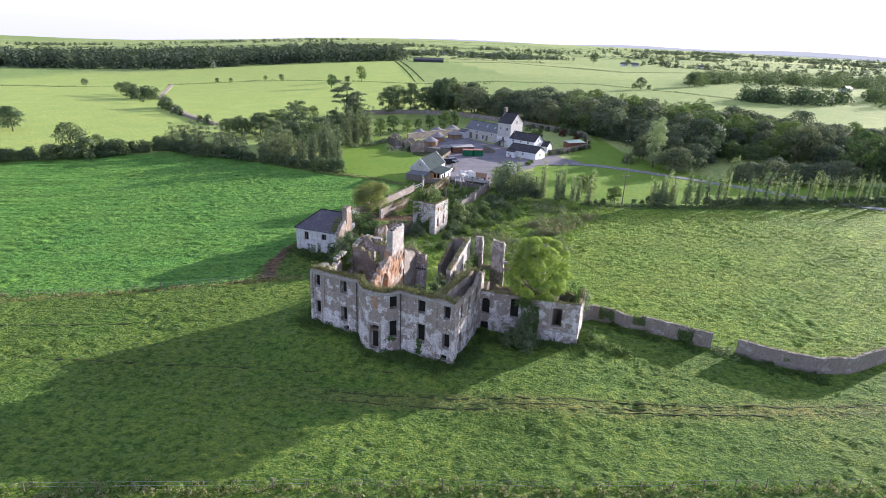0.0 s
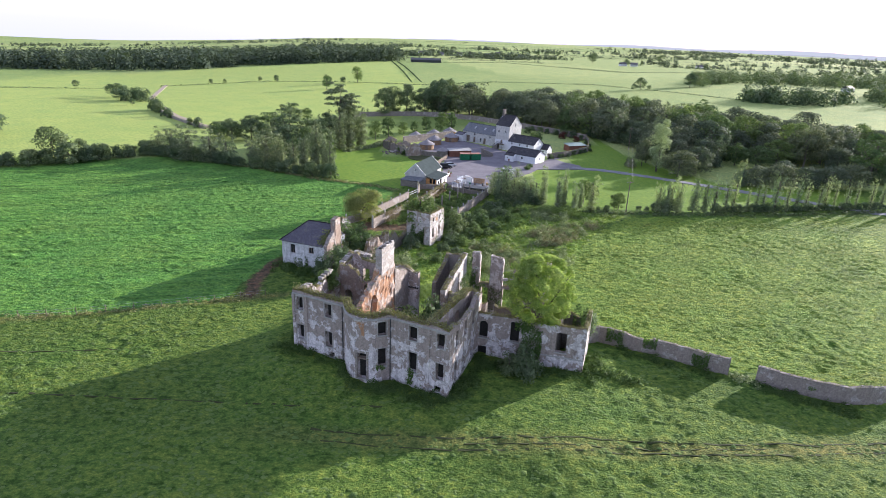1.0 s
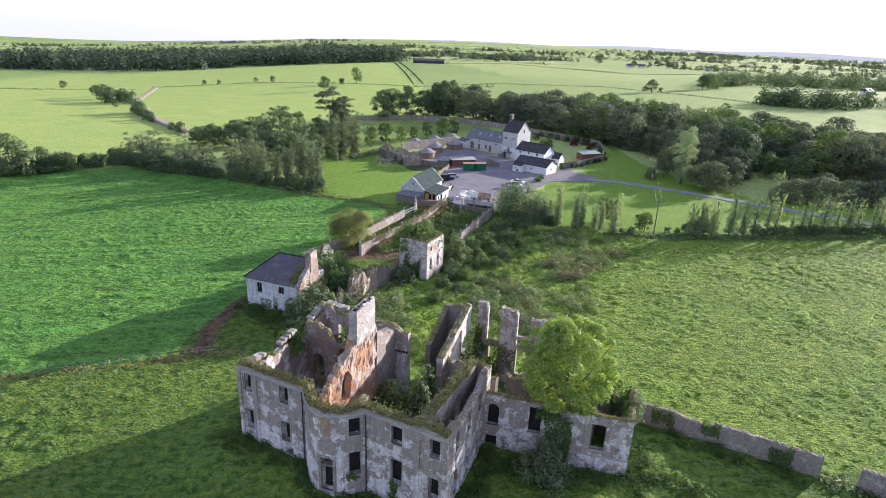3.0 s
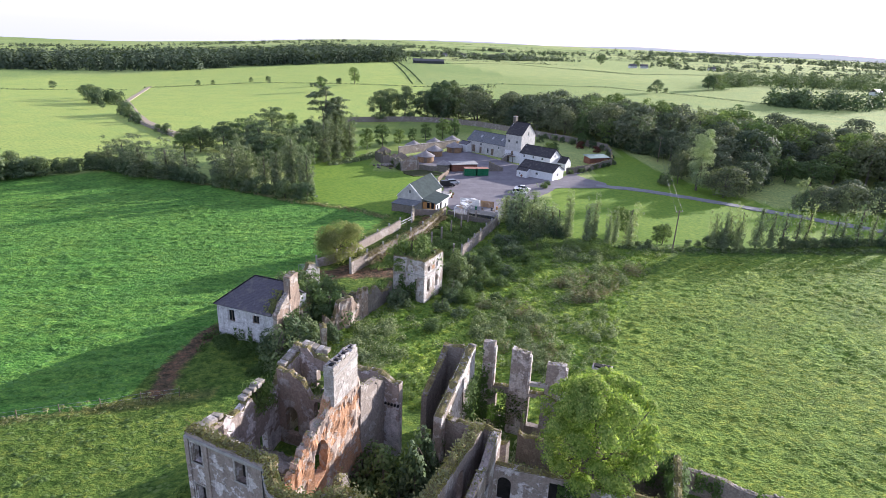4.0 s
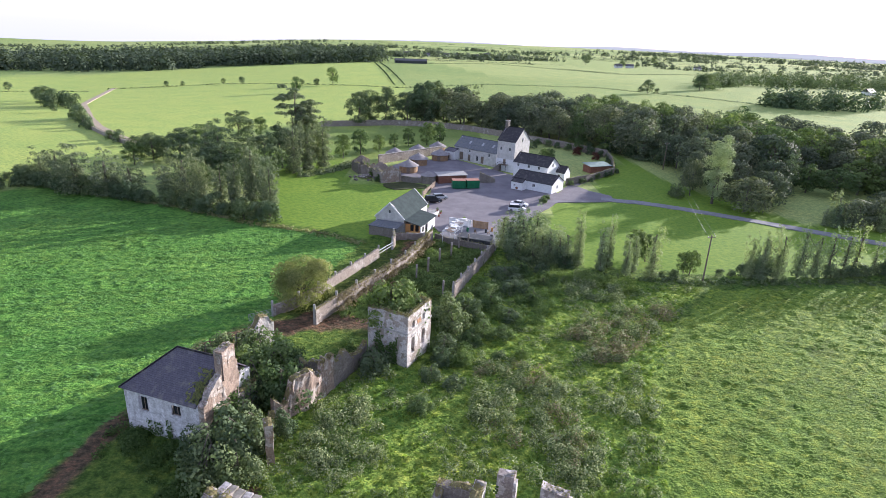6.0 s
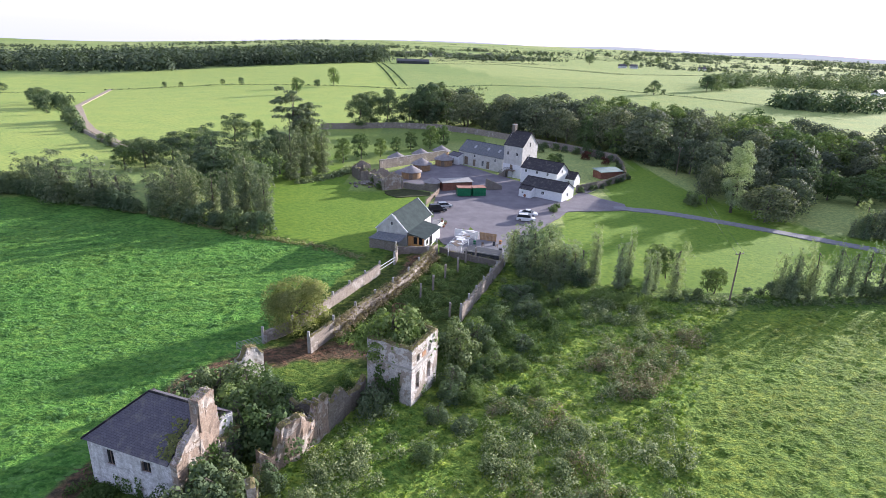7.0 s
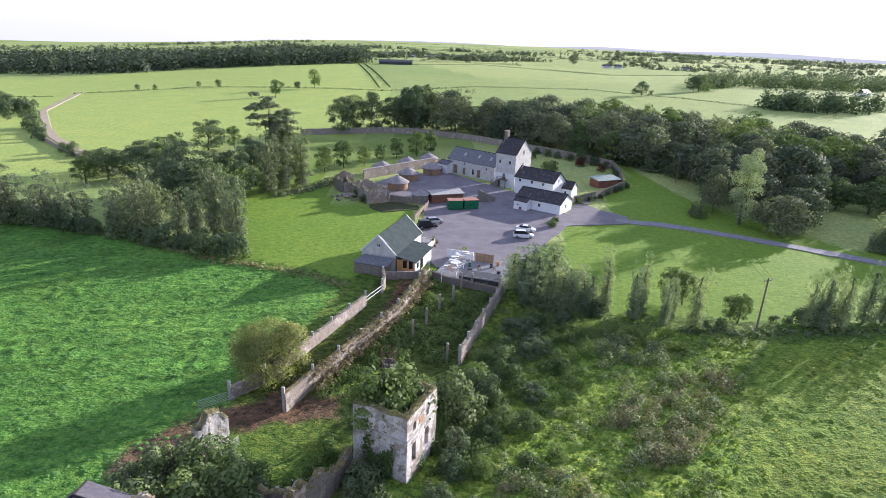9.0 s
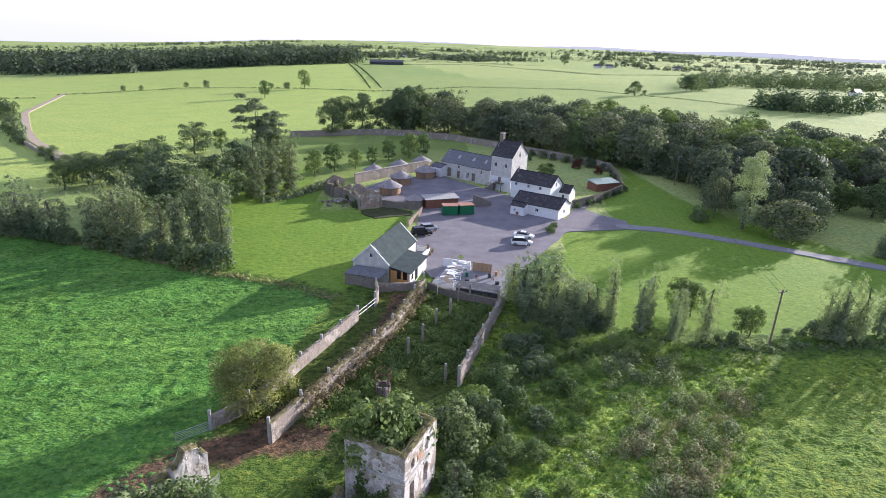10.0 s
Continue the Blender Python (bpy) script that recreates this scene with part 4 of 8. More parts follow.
ruin_wall("back_wall", HOUSE, [(22.9, 13.4), (20.4, 13.3)], 0.6, ragged(9.8, 0.4, 12, 0.7), (), seed=7, per=14)

# inner walls
BRICK_Y, BRICK_Z = (-0.4, 0.8, 2.4, 4.4, 5.5, 6.1, 8.0, 9.6, 10.8), (8.8, 9.0, 10.2, 11.3, 12.1, 13.7, 13.5, 12.9, 12.2)


def brick_top(s):
    return float(np.interp(10.6 - s, BRICK_Y, BRICK_Z)) + 0.7 * noise.noise(Vector((s * 0.9, 4, 4))) + 0.95 * noise.noise(Vector((s * 2.7, 4, 9)))


ruin_wall("brick_wall", HOUSE, askew((9.9, 10.6), (9.35, -0.2)), 0.7, brick_top, [(5.2, 7.0, 6.2, 9.9, 0.9), (9.0, 9.9, 3.2, 6.6, 0.4)], BRICK, seed=8, per=6, rough=0.3, step=0.3)
ruin_wall("inner_wall", HOUSE, askew((9.95, 15.6), (9.95, 10.65)), 0.7, lambda s: 9.5 + 0.45 * s + 0.6 * noise.noise(Vector((s, 2, 7))), (), PINKWALL, seed=9, per=5, rough=0.12)
ruin_wall("inner_wall", HOUSE, askew((0.7, 11.6), (9.3, 11.6)), 0.6, ragged(10.0, 0.8, 15, 0.8, [(4.4, 1.5, 1.6)]), [(0.8, 2.2, 3.0, 6.3, 0.6), (4.2, 5.3, 5.6, 7.8, 0.4), (6.0, 7.2, 0.0, 2.6, 0)], GABLE, seed=10, per=8)
ruin_wall("inner_wall", HOUSE, askew((13.5, 9.7), (13.3, 1.2)), 0.6, ragged(5.0, 1.0, 16, 0.5, [(2.0, 2.6, 2.6), (7.6, 1.3, -4.4)]), [(6.0, 7.0, 0, 2.3, 0)], PINKWALL, seed=11, per=8, rough=0.14)
ruin_wall("inner_wall", HOUSE, [(21.5, 0.95), (21.5, 12.7)], 1.0, ragged(10.15, 0.3, 17, 0.6), [(1.8, 3.0, 6.0, 8.9, 0.5), (6.4, 7.7, 6.0, 8.9, 0.5), (6.4, 7.7, 0.5, 3.5, 0)], PINKWALL, seed=12, per=28, moss_size=0.19)

# chimney stack with its row of broken flues
STACK_TOP = ragged(16.1, 0.2, 18, 1.2)
pp, ll, cc = poly_path(askew((10.78, 6.0), (10.78, 9.9)))
st = part("chimney", wall_bm(pp, ll, 0.92, 12.4, STACK_TOP, (), 0.45, 0.05), STONE, HOUSE, "pale rendered chimney stack with broken top")
edging("moss", pp, ll, 0.9, STACK_TOP, st, MOSS, 0.1, 4, 21)
flue_rng = random.Random(4)
for k in range(6):
    (u0, v0), = askew((10.36, 6.4 + k * 0.62))
    # no real hole: a black block paints the shade inside the flue
    ob = part("flue_mouth", boxed(-0.17, 0.17, -0.17, 0.17, -0.5, 0.1), DARK, st, "solid black block painted as the dark inside of a flue")
    ob.matrix_local = pose(u0, v0, 16.12, 0, 0, 4.2)
    for dx, w in ((-0.3, 0.1), (0.3, 0.1)):
        ob = part("flue_rim", boxed(-w, w, -0.3, 0.3, -0.2, flue_rng.uniform(0.02, 0.34), 0.03), STONE, st)
        ob.matrix_local = pose(u0 + dx, v0, 16.1, flue_rng.uniform(-4, 4), flue_rng.uniform(-6, 6), 4.2 + flue_rng.uniform(-8, 8))
    ob = part("flue_rim", boxed(-0.3, 0.3, -0.07, 0.07, -0.2, flue_rng.uniform(0.05, 0.3), 0.03), PINKWALL, st)
    ob.matrix_local = pose(u0, v0 + 0.31, 16.1, 0, 0, 4.2 + flue_rng.uniform(-6, 6))
ob = part("string_course", boxed(-0.53, 0.53, -1.98, 1.98, -0.08, 0.08), CONCRETE, st)
ob.matrix_local = pose(*askew((10.33, 7.95))[0], 15.3, 0, 0, 4.2)

# rear range: the pale spur wall, its dark return and the piers between lost windows
ruin_wall("spur_wall", HOUSE, askew((17.5, 13.6), (17.2, 24.0)), 0.8, lambda s: 8.3 + 0.24 * s + 0.3 * noise.noise(Vector((s * 0.8, 20, 2))), [(6.2, 6.7, 5.5, 7.2, 0)], PALE, seed=14, per=9)
ruin_wall("spur_return", HOUSE, askew((16.4, 23.6), (13.9, 23.4)), 0.7, ragged(10.6, 0.3, 22, 0.5), (), RUBBLE, seed=15, per=9)
ruin_wall("spur_return", HOUSE, askew((13.9, 23.4), (13.7, 17.6)), 0.6, lambda s: 10.5 - 0.55 * s + 0.5 * noise.noise(Vector((s, 23, 2))), (), RUBBLE, seed=16, per=9)
PIER = plastered("pier_stone", (0.72, 0.66, 0.63), (0.44, 0.38, 0.35), (0.2, 0.17, 0.15), 0.5, 0.45)
for x0, x1, y, top in ((17.7, 18.95, 25.2, 10.6), (20.9, 22.9, 25.2, 10.4), (24.7, 26.7, 25.8, 9.4)):
    ruin_wall("pier", HOUSE, askew((x1, y + 0.8), (x0, y + 0.8)), 0.8, ragged(top, 0.3, x0, 0.9), (), PIER, seed=int(x0), per=6, step=0.4, rough=0.1)
    ob = part("jamb_stone", boxed(-0.12, 0.12, -0.45, 0.15, 5.5, top - 0.3, 0.02), PALE, HOUSE)
    ob.matrix_local = pose(*askew((x1 + 0.1, y + 0.35))[0], 0, 0, 0, 4.2)
ruin_wall("rear_wall", HOUSE, askew((30.0, 26.4), (18.0, 26.2)), 0.7, ragged(5.4, 0.4, 24, 0.6, [(1.0, 3.2, 1.8)]), [(9.4, 10.6, 1.5, 4.6, 0), (5.5, 6.9, 1.2, 4.9, 0)], PINKWALL, seed=17, per=8)
ruin_wall("cross_beam", HOUSE, askew((25.0, 25.9), (22.6, 25.6)), 0.4, 6.9, (), CONCRETE, z0=6.5, seed=33, per=2)
ruin_wall("rear_chimney", HOUSE, askew((29.7, 19.8), (31.5, 19.8)), 1.0, ragged(13.6, 0.15, 31, 0.9), (), PIER, seed=18, per=2, step=0.4)
for dx in (-0.42, 0.42):
    # black block again in place of the flue's shaded inside
    ob = part("flue_mouth", boxed(-0.32, 0.32, -0.28, 0.28, -0.4, 0.1), DARK, HOUSE, "solid black block painted as the dark inside of a flue")
    ob.matrix_local = pose(*askew((30.6 + dx, 20.3))[0], 13.6, 0, 0, 4.2)
ruin_wall("rear_wall", HOUSE, askew((29.9, 26.0), (29.9, 20.6)), 0.6, ragged(5.0, 0.8, 25, 0.6), (), RUBBLE, seed=19, per=8)

# the low wing and the end pavilion
wing_open = [(0.5, 1.75, 3.4, 6.05, 0.6), (0.4, 1.7, 0.4, 2.0, 0), (4.95, 6.25, 3.5, 6.6, 0)]
wing_w, wing_p, *_ = ruin_wall("wing_wall", HOUSE, [(22.75, 12.1), (32.3, 13.7)], 0.65, ragged(7.15, 0.2, 26, 0.6), wing_open, seed=20, sills=True, per=12)
room_shade_panels(wing_w, wing_p, wing_open, 0.45)
PAV = [(31.9, 13.3), (38.0, 14.5), (37.3, 21.1), (31.2, 20.6)]
ruin_wall("pavilion_wall", HOUSE, [PAV[0], PAV[1]], 0.6, ragged(7.25, 0.15, 27, 0.6), [(2.2, 3.65, 3.2, 6.2, 0)], RENDER, seed=21, sills=True, per=12)
ruin_wall("pavilion_wall", HOUSE, [PAV[1], PAV[2]], 0.6, ragged(7.2, 0.3, 28, 0.6), (), PALE, seed=22, per=14)
ruin_wall("pavilion_wall", HOUSE, [PAV[2], PAV[3]], 0.6, ragged(6.2, 0.5, 29, 0.6), (), RUBBLE, seed=23, per=12)
ruin_wall("pavilion_wall", HOUSE, [(33.0, 20.4), (33.6, 14.2)], 0.5, ragged(6.6, 0.5, 30, 0.6), (), RUBBLE, seed=24, per=12)
ruin_wall("wing_wall", HOUSE, [(31.0, 21.6), (22.4, 20.8)], 0.6, ragged(4.6, 0.6, 32, 0.6), (), RUBBLE, seed=25, per=12)
pav_p, pav_l = line_path(PAV[0], PAV[1])
part("string_course", wall_bm(lambda s: (pav_p(s)[0] + pav_p(s)[1] * 0.06, pav_p(s)[1]), pav_l, 0.2, 2.35, 2.55), CONCRETE, HOUSE)


def ivy(parent, spots, seed, material=None, size=0.13, per=90, label="ivy", name="ivy"):
    """Ivy hanging on walls: spots are (x0, y0, x1, y1, z0, z1, depth) in the parent's frame."""
    rng = np.random.default_rng(seed)
    cs, ns = [], []
    for x0, y0, x1, y1, z0, z1, d in spots:
        length = math.hypot(x1 - x0, y1 - y0)
        nx, ny = (y1 - y0) / length, -(x1 - x0) / length
        n = int(length * (z1 - z0) * per)
        f, z = rng.random(n), rng.random(n)
        keep = np.array([noise.noise(Vector((a * length * 0.7 + x0, b * (z1 - z0) * 0.7, seed))) + 0.75 - 1.1 * abs(b - 0.4) > rng.random() * 0.7 for a, b in zip(f, z)])
        f, z = f[keep], z[keep]
        o = np.abs(rng.normal(0.0, d, len(f))) + 0.03
        cs.append(np.stack([x0 + (x1 - x0) * f + nx * o, y0 + (y1 - y0) * f + ny * o, z0 + (z1 - z0) * z], 1))
        ns.append(np.tile((nx, ny, 0.5), (len(f), 1)))
    c, n = np.concatenate(cs), np.concatenate(ns)
    v, f = leaf_cloud(c, n, size, rng, 0.5)
    return tagged(fast_mesh(name, v, f, material or IVY, parent), kind="stuff")


def hung(u0, v0, u1, v1, z0, z1, d):
    """An ivy patch on an inner or rear wall."""
    (a, b), (c, e) = askew((u0, v0), (u1, v1))
    return (a, b, c, e, z0, z1, d)


ivy(HOUSE, [hung(17.6, 25.1, 18.6, 25.1, 1.0, 10.2, 0.25), hung(17.4, 25.0, 20.9, 25.0, 0.0, 5.6, 0.3), hung(17.3, 20.0, 17.3, 24.0, 0.5, 7.5, 0.3)], 1)
ivy(HOUSE, [(29.4, 13.0, 32.2, 13.4, 0.6, 6.8, 0.45), (28.4, 12.9, 31.0, 13.3, 5.6, 7.6, 0.3)], 2)
ivy(HOUSE, [(34.8, 20.4, 37.2, 20.6, 4.0, 8.2, 0.4), (37.75, 18.0, 37.4, 21.2, 4.5, 7.9, 0.35), (36.7, 20.8, 37.3, 15.4, 5.0, 7.7, 0.3)], 3, LEAF)
ivy(HOUSE, [(-0.9, 15.0, -0.45, 7.0, 5.0, 10.2, 0.35), (-0.4, 6.0, -0.15, 2.0, 0.6, 4.9, 0.35), (7.0, -0.05, 8.5, -0.05, 1.0, 1.9, 0.2), (18.4, -0.06, 19.2, -0.06, 1.2, 3.6, 0.3), (14.3, -1.35, 15.2, -0.5, 2.6, 3.2, 0.15)], 4)
ivy(HOUSE, [hung(17.0, 14.0, 17.0, 18.0, 0.0, 5.5, 0.3), hung(23.0, 24.9, 20.9, 25.0, 1.0, 5.2, 0.3)], 5)

# broken runs of cornice stones on the left wall and the back corner
stone_rng = random.Random(12)
for u0, v0, u1, v1, z0, z1 in ((0.25, 0.6, 0.2, 3.4, 10.0, 9.9), (-0.2, 6.4, -0.35, 9.4, 9.5, 9.9), (-0.6, 12.4, -0.75, 15.7, 9.9, 10.6), (-0.5, 15.9, 2.6, 16.3, 10.7, 10.4)):
    count = int(math.hypot(u1 - u0, v1 - v0) / 0.55)
    turn = math.degrees(math.atan2(v1 - v0, u1 - u0))
    for k in range(count):
        f = (k + 0.5) / count
        h = stone_rng.uniform(0.14, 0.26)
        ob = part("cornice_stone", boxed(-0.3, 0.3, -stone_rng.uniform(0.4, 0.62), stone_rng.uniform(0.3, 0.5), -0.25, h, 0.05), COPING if k % 3 else STONE, HOUSE)
        ob.matrix_local = pose(u0 + (u1 - u0) * f, v0 + (v1 - v0) * f, z0 + (z1 - z0) * f, stone_rng.uniform(-5, 5), stone_rng.uniform(-5, 5), turn + stone_rng.uniform(-9, 9))
# rubble sloping from the front wall into the west room
heap, cols, rws = bmesh.new(), 24, 18
grid = [[heap.verts.new((0.6 + 8.9 * i / cols, 0.8 + 7.4 * j / rws, 9.4 - 6.2 * sm(0.0, 1.0, j / rws) + 0.5 * noise.noise(Vector((i * 0.45, j * 0.5, 3))) + 0.35 * noise.noise(Vector((i * 1.3, j * 1.3, 8))))) for i in range(cols + 1)] for j in range(rws + 1)]
for j in range(rws):
    for i in range(cols):
        heap.faces.new([grid[j][i], grid[j][i + 1], grid[j + 1][i + 1], grid[j + 1][i]])
for line in (grid[0], grid[-1], [r[0] for r in grid], [r[-1] for r in grid]):
    low = [heap.verts.new((p.co.x, p.co.y, 0.2)) for p in line]
    for i in range(len(line) - 1):
        heap.faces.new([line[i], line[i + 1], low[i + 1], low[i]])
part("rubble_heap", heap, RUBBLE, HOUSE, "brown heap of fallen masonry and soil")
# joist holes in the rear wall of the roofless room, their shade painted as black blocks
for i in range(6):
    ob = part("joist_hole", boxed(-0.09, 0.09, -0.1, 0.1, 6.9, 7.12), DARK, HOUSE)
    ob.matrix_local = pose(*askew((10.5 + i * 0.34, 15.28))[0], 0, 0, 0, 4.2)


# ---- the cottage ----
COT = thing("cottage", -31.0, 116.5, 0, -20.1, "whitewashed cottage with a hipped slate roof and broken gable", "cottage")
pp, ll, cc = poly_path([(0, 8), (0, 0), (9.6, 0), (9.6, 8), (0, 8)])
part("wall", wall_bm(pp, ll, 0.5, -0.5, 5.0, [(9.8, 11.0, 2.5, 4.3, 0), (14.1, 15.2, 3.0, 4.25, 0)], 0.9, 0.03, marks=cc), RENDER_WHITE, COT, "flaking white limewashed wall")
for x0, x1, z0, z1 in ((1.8, 3.0, 2.5, 4.3), (6.1, 7.2, 3.0, 4.25)):
    w = part("window", boxed(x0 + 0.05, x1 - 0.05, 0.25, 0.29, z0 + 0.05, z1 - 0.05), GLASS, COT)
    bm = boxed(x0, x0 + 0.07, 0.18, 0.3, z0, z1)
    box(bm, x1 - 0.07, x1, 0.18, 0.3, z0, z1)
    box(bm, x0 + 0.07, x1 - 0.07, 0.18, 0.3, z0, z0 + 0.07)
    box(bm, x0 + 0.07, x1 - 0.07, 0.18, 0.3, z1 - 0.07, z1)
    box(bm, (x0 + x1) / 2 - 0.03, (x0 + x1) / 2 + 0.03, 0.2, 0.3, z0 + 0.07, z1 - 0.07)
    part("frame", bm, TIMBER, w)
bm = bmesh.new()
R1, R2 = (3.8, 4.0, 8.3), (9.5, 4.0, 8.3)
slab(bm, [(-0.3, -0.3, 4.85), (9.4, -0.3, 4.85), R2, R1], 0.12)
slab(bm, [(9.4, 8.3, 4.85), (-0.3, 8.3, 4.85), R1, R2], 0.12)
slab(bm, [(-0.3, 8.3, 4.85), (-0.3, -0.3, 4.85), R1], 0.12)
part("roof", bm, SLATE, COT, "purple-grey slate roof with mossy edge")
bm = bmesh.new()
tube(bm, (3.8, 4, 8.34), (9.4, 4, 8.34), 0.11, 0.11, 6)
tube(bm, (3.8, 4, 8.34), (-0.3, -0.3, 4.9), 0.09, 0.09, 6)
tube(bm, (3.8, 4, 8.34), (-0.3, 8.3, 4.9), 0.09, 0.09, 6)
part("ridge_tiles", bm, SLATE_DARK, COT)
GAB_S, GAB_Z = (-0.2, 0.4, 2.9, 3.05, 4.8, 4.95, 6.5, 7.4, 8.4), (4.9, 5.4, 7.6, 9.4, 9.6, 8.2, 6.3, 5.5, 5.0)
gab = lambda s: float(np.interp(s, GAB_S, GAB_Z)) + 0.3 * noise.noise(Vector((s * 1.3, 3, 3)))
ruin_wall("gable", COT, [(10.3, -0.1), (10.3, 5.3)], 0.75, gab, [(3.7, 4.3, 7.4, 8.9, 0.2)], GABLE, seed=40, per=3, rough=0.16, step=0.3)
ruin_wall("chimney", COT, [(10.45, 2.9), (10.45, 4.9)], 1.05, ragged(9.65, 0.3, 58, 0.9), (), GABLE, z0=6.4, seed=49, per=5, step=0.4, rough=0.12)
rng = np.random.default_rng(5)
c = np.stack([9.4 - np.abs(rng.normal(0, 0.7, 260)), rng.uniform(0.0, 2.8, 260), np.zeros(260)], 1)
c[:, 2] = 4.95 + (c[:, 1] + 0.3) * 0.80
v, f = leaf_cloud(c, np.tile((0, -0.5, 1.0), (260, 1)), 0.16, rng, 0.7)
tagged(fast_mesh("moss", v, f, LEAF_OCHRE, COT), kind="stuff")

# broken buildings behind the cottage
RUIN = thing("ruined_outbuilding", 0, 0, 0, 0, "ivy-grown remains of rubble outbuildings behind the cottage", "ruin")
ruin_wall("wall", RUIN, [(-14.3, 111.2), (-14.7, 112.3)], 0.7, ragged(4.6, 0.4, 51, 0.9), (), GABLE, seed=41, per=8, rough=0.14)
ruin_wall("wall", RUIN, [(-14.8, 112.6), (-15.8, 117.3)], 0.6, ragged(1.5, 0.6, 57, 0.5), (), RUBBLE, seed=48, per=14)
ruin_wall("wall", RUIN, [(-15.8, 117.3), (-12.6, 120.6), (-10.6, 124.6)], 0.75, ragged(4.6, 1.3, 52, 0.7, [(0.3, 2.6, 2.4), (6.6, 0.9, 0.9)]), (), GABLE, seed=42, per=8, rough=0.2, step=0.4)
ruin_wall("wall", RUIN, [(-10.6, 124.6), (-9.2, 127.2), (-7.4, 131.2)], 0.7, ragged(3.6, 0.9, 53, 0.7, [(5.5, 2.5, 1.5)]), (), RUBBLE, seed=43, per=10, rough=0.16, step=0.5)
ruin_wall("wall", RUIN, [(-11.2, 124.2), (-14.6, 125.6)], 0.6, ragged(3.6, 1.0, 54, 0.5), (), RUBBLE, seed=44, per=10)

# gate stub beside the lane
STUB = thing("gate_pier", -21.9, 134.7, 0, 0, "broken stone gate pier with plants on its top", "gate pier")
ruin_wall("wall", STUB, [(-0.9, -1.3), (1.3, 1.2)], 1.1, ragged(3.9, 0.4, 55, 0.8, [(0.0, 1.2, 1.2), (3.3, 0.8, 1.0)]), (), PALE, seed=45, per=14, step=0.4, rough=0.14)
STUB2 = thing("gate_pier", -24.6, 134.2, 0, -24, "low broken stub of a stone wall overgrown with grass", "gate pier")
ruin_wall("wall", STUB2, [(0.9, -1.0), (0.9, 1.0)], 1.1, ragged(1.7, 0.5, 56, 0.8), (), PINKWALL, seed=46, per=14, step=0.4, rough=0.12)


# ---- the small tower ----
TOW = thing("ruined_tower", -2.1, 129.5, 0, -27.5, "square roofless stone tower with arched windows and a tree growing inside", "tower")
tp = [(-6.0, 6.25), (-6.0, 0), (0, 0), (0, 6.25), (-6.0, 6.25)]
pt, lt, ct = poly_path(tp)
o = [(6.25 + 6.0 + 1.0, 6.25 + 6.0 + 1.9, 1.6, 3.9, 0.45), (6.25 + 6.0 + 3.7, 6.25 + 6.0 + 4.6, 1.6, 3.9, 0.45), (6.25 + 6.0 + 1.1, 6.25 + 6.0 + 1.8, 5.2, 6.2, 0.3), (6.25 + 6.0 + 3.8, 6.25 + 6.0 + 4.5, 5.2, 6.2, 0.3), (6.25 + 1.0, 6.25 + 1.9, 0.4, 2.4, 0)]
ruin_wall("wall", TOW, tp, 0.6, ragged(7.3, 0.18, 61, 0.7), o, PALE, seed=47, per=14)
for z in (4.75,):
    bm = bmesh.new()
    box(bm, -6.1, 0.1, -0.1, 0.0, z, z + 0.2)
    box(bm, 0.0, 0.1, 0.003, 6.35, z + 0.003, z + 0.203)
    part("string_course", bm, CONCRETE, TOW)
part("bricked_slot", boxed(-0.02, 0.03, 2.4, 3.3, 5.3, 5.9), BRICK, TOW)
for y in (0.9, 3.6):
    part("hood_mould", boxed(-0.03, 0.09, y, y + 1.1, 4.1, 4.3), CONCRETE, TOW)
ivy(TOW, [(-4.6, -0.05, -1.4, -0.05, 0.0, 4.4, 0.4), (-6.05, 5.0, -6.05, 2.4, 0.0, 4.5, 0.3), (0.05, 1.6, 0.05, 3.4, 0.0, 1.6, 0.3)], 6)
ruin_wall("gable", COT, [(10.3, 5.4), (10.3, 8.1)], 0.7, ragged(3.4, 0.9, 59, 0.8), (), RUBBLE, seed=50, per=14, rough=0.15, step=0.4)
ivy(COT, [(2.6, -0.04, 4.6, -0.04, 0.0, 1.7, 0.1), (5.2, -0.04, 5.9, -0.04, 0.0, 2.3, 0.1), (7.6, -0.04, 9.0, -0.04, 0.0, 1.2, 0.12)], 71, size=0.1, per=130)
ivy(COT, [(8.4, -0.05, 10.3, -0.05, 0.0, 2.4, 0.3), (10.35, 1.0, 10.35, 5.0, 0.0, 4.5, 0.3)], 7)


# ---- garden walls ----
def post(parent, x, y, h, w=0.22, z=-0.3, name="pillar"):
    bm = boxed(x - w / 2, x + w / 2, y - w / 2, y + w / 2, z, h, 0.02)
    return part(name, bm, CONCRETE, parent)


def garden_wall(name, pts, h, label, step_posts=0, post_h=0, thick=0.45, seed=1, material=None, amount=0.18, drops=(), per=5):
    g = thing(name, 0, 0, 0, 0, label, "wall")
    w, path, length, cum = ruin_wall("wall", g, pts, thick, ragged(h, amount, seed, 0.3, drops), (), material or PINKWALL, seed=seed, per=per, rough=0.07, step=1.0)
    if step_posts:
        k = int(length / step_posts)
        for i in range(k + 1):
            c, n = path(min(length, i * length / max(1, k)))
            q = c - n * (thick / 2)
            post(g, q.x, q.y, post_h + random.uniform(-0.15, 0.15), 0.3)
    return g


garden_wall("lane_wall", [(-22.6, 143.0), (-19.0, 147.4), (-16.3, 153.2), (-12.5, 161.8), (-9.2, 169.0)], 1.7, "low weathered lane wall with small stone pillars", 4.6, 2.35, seed=71)
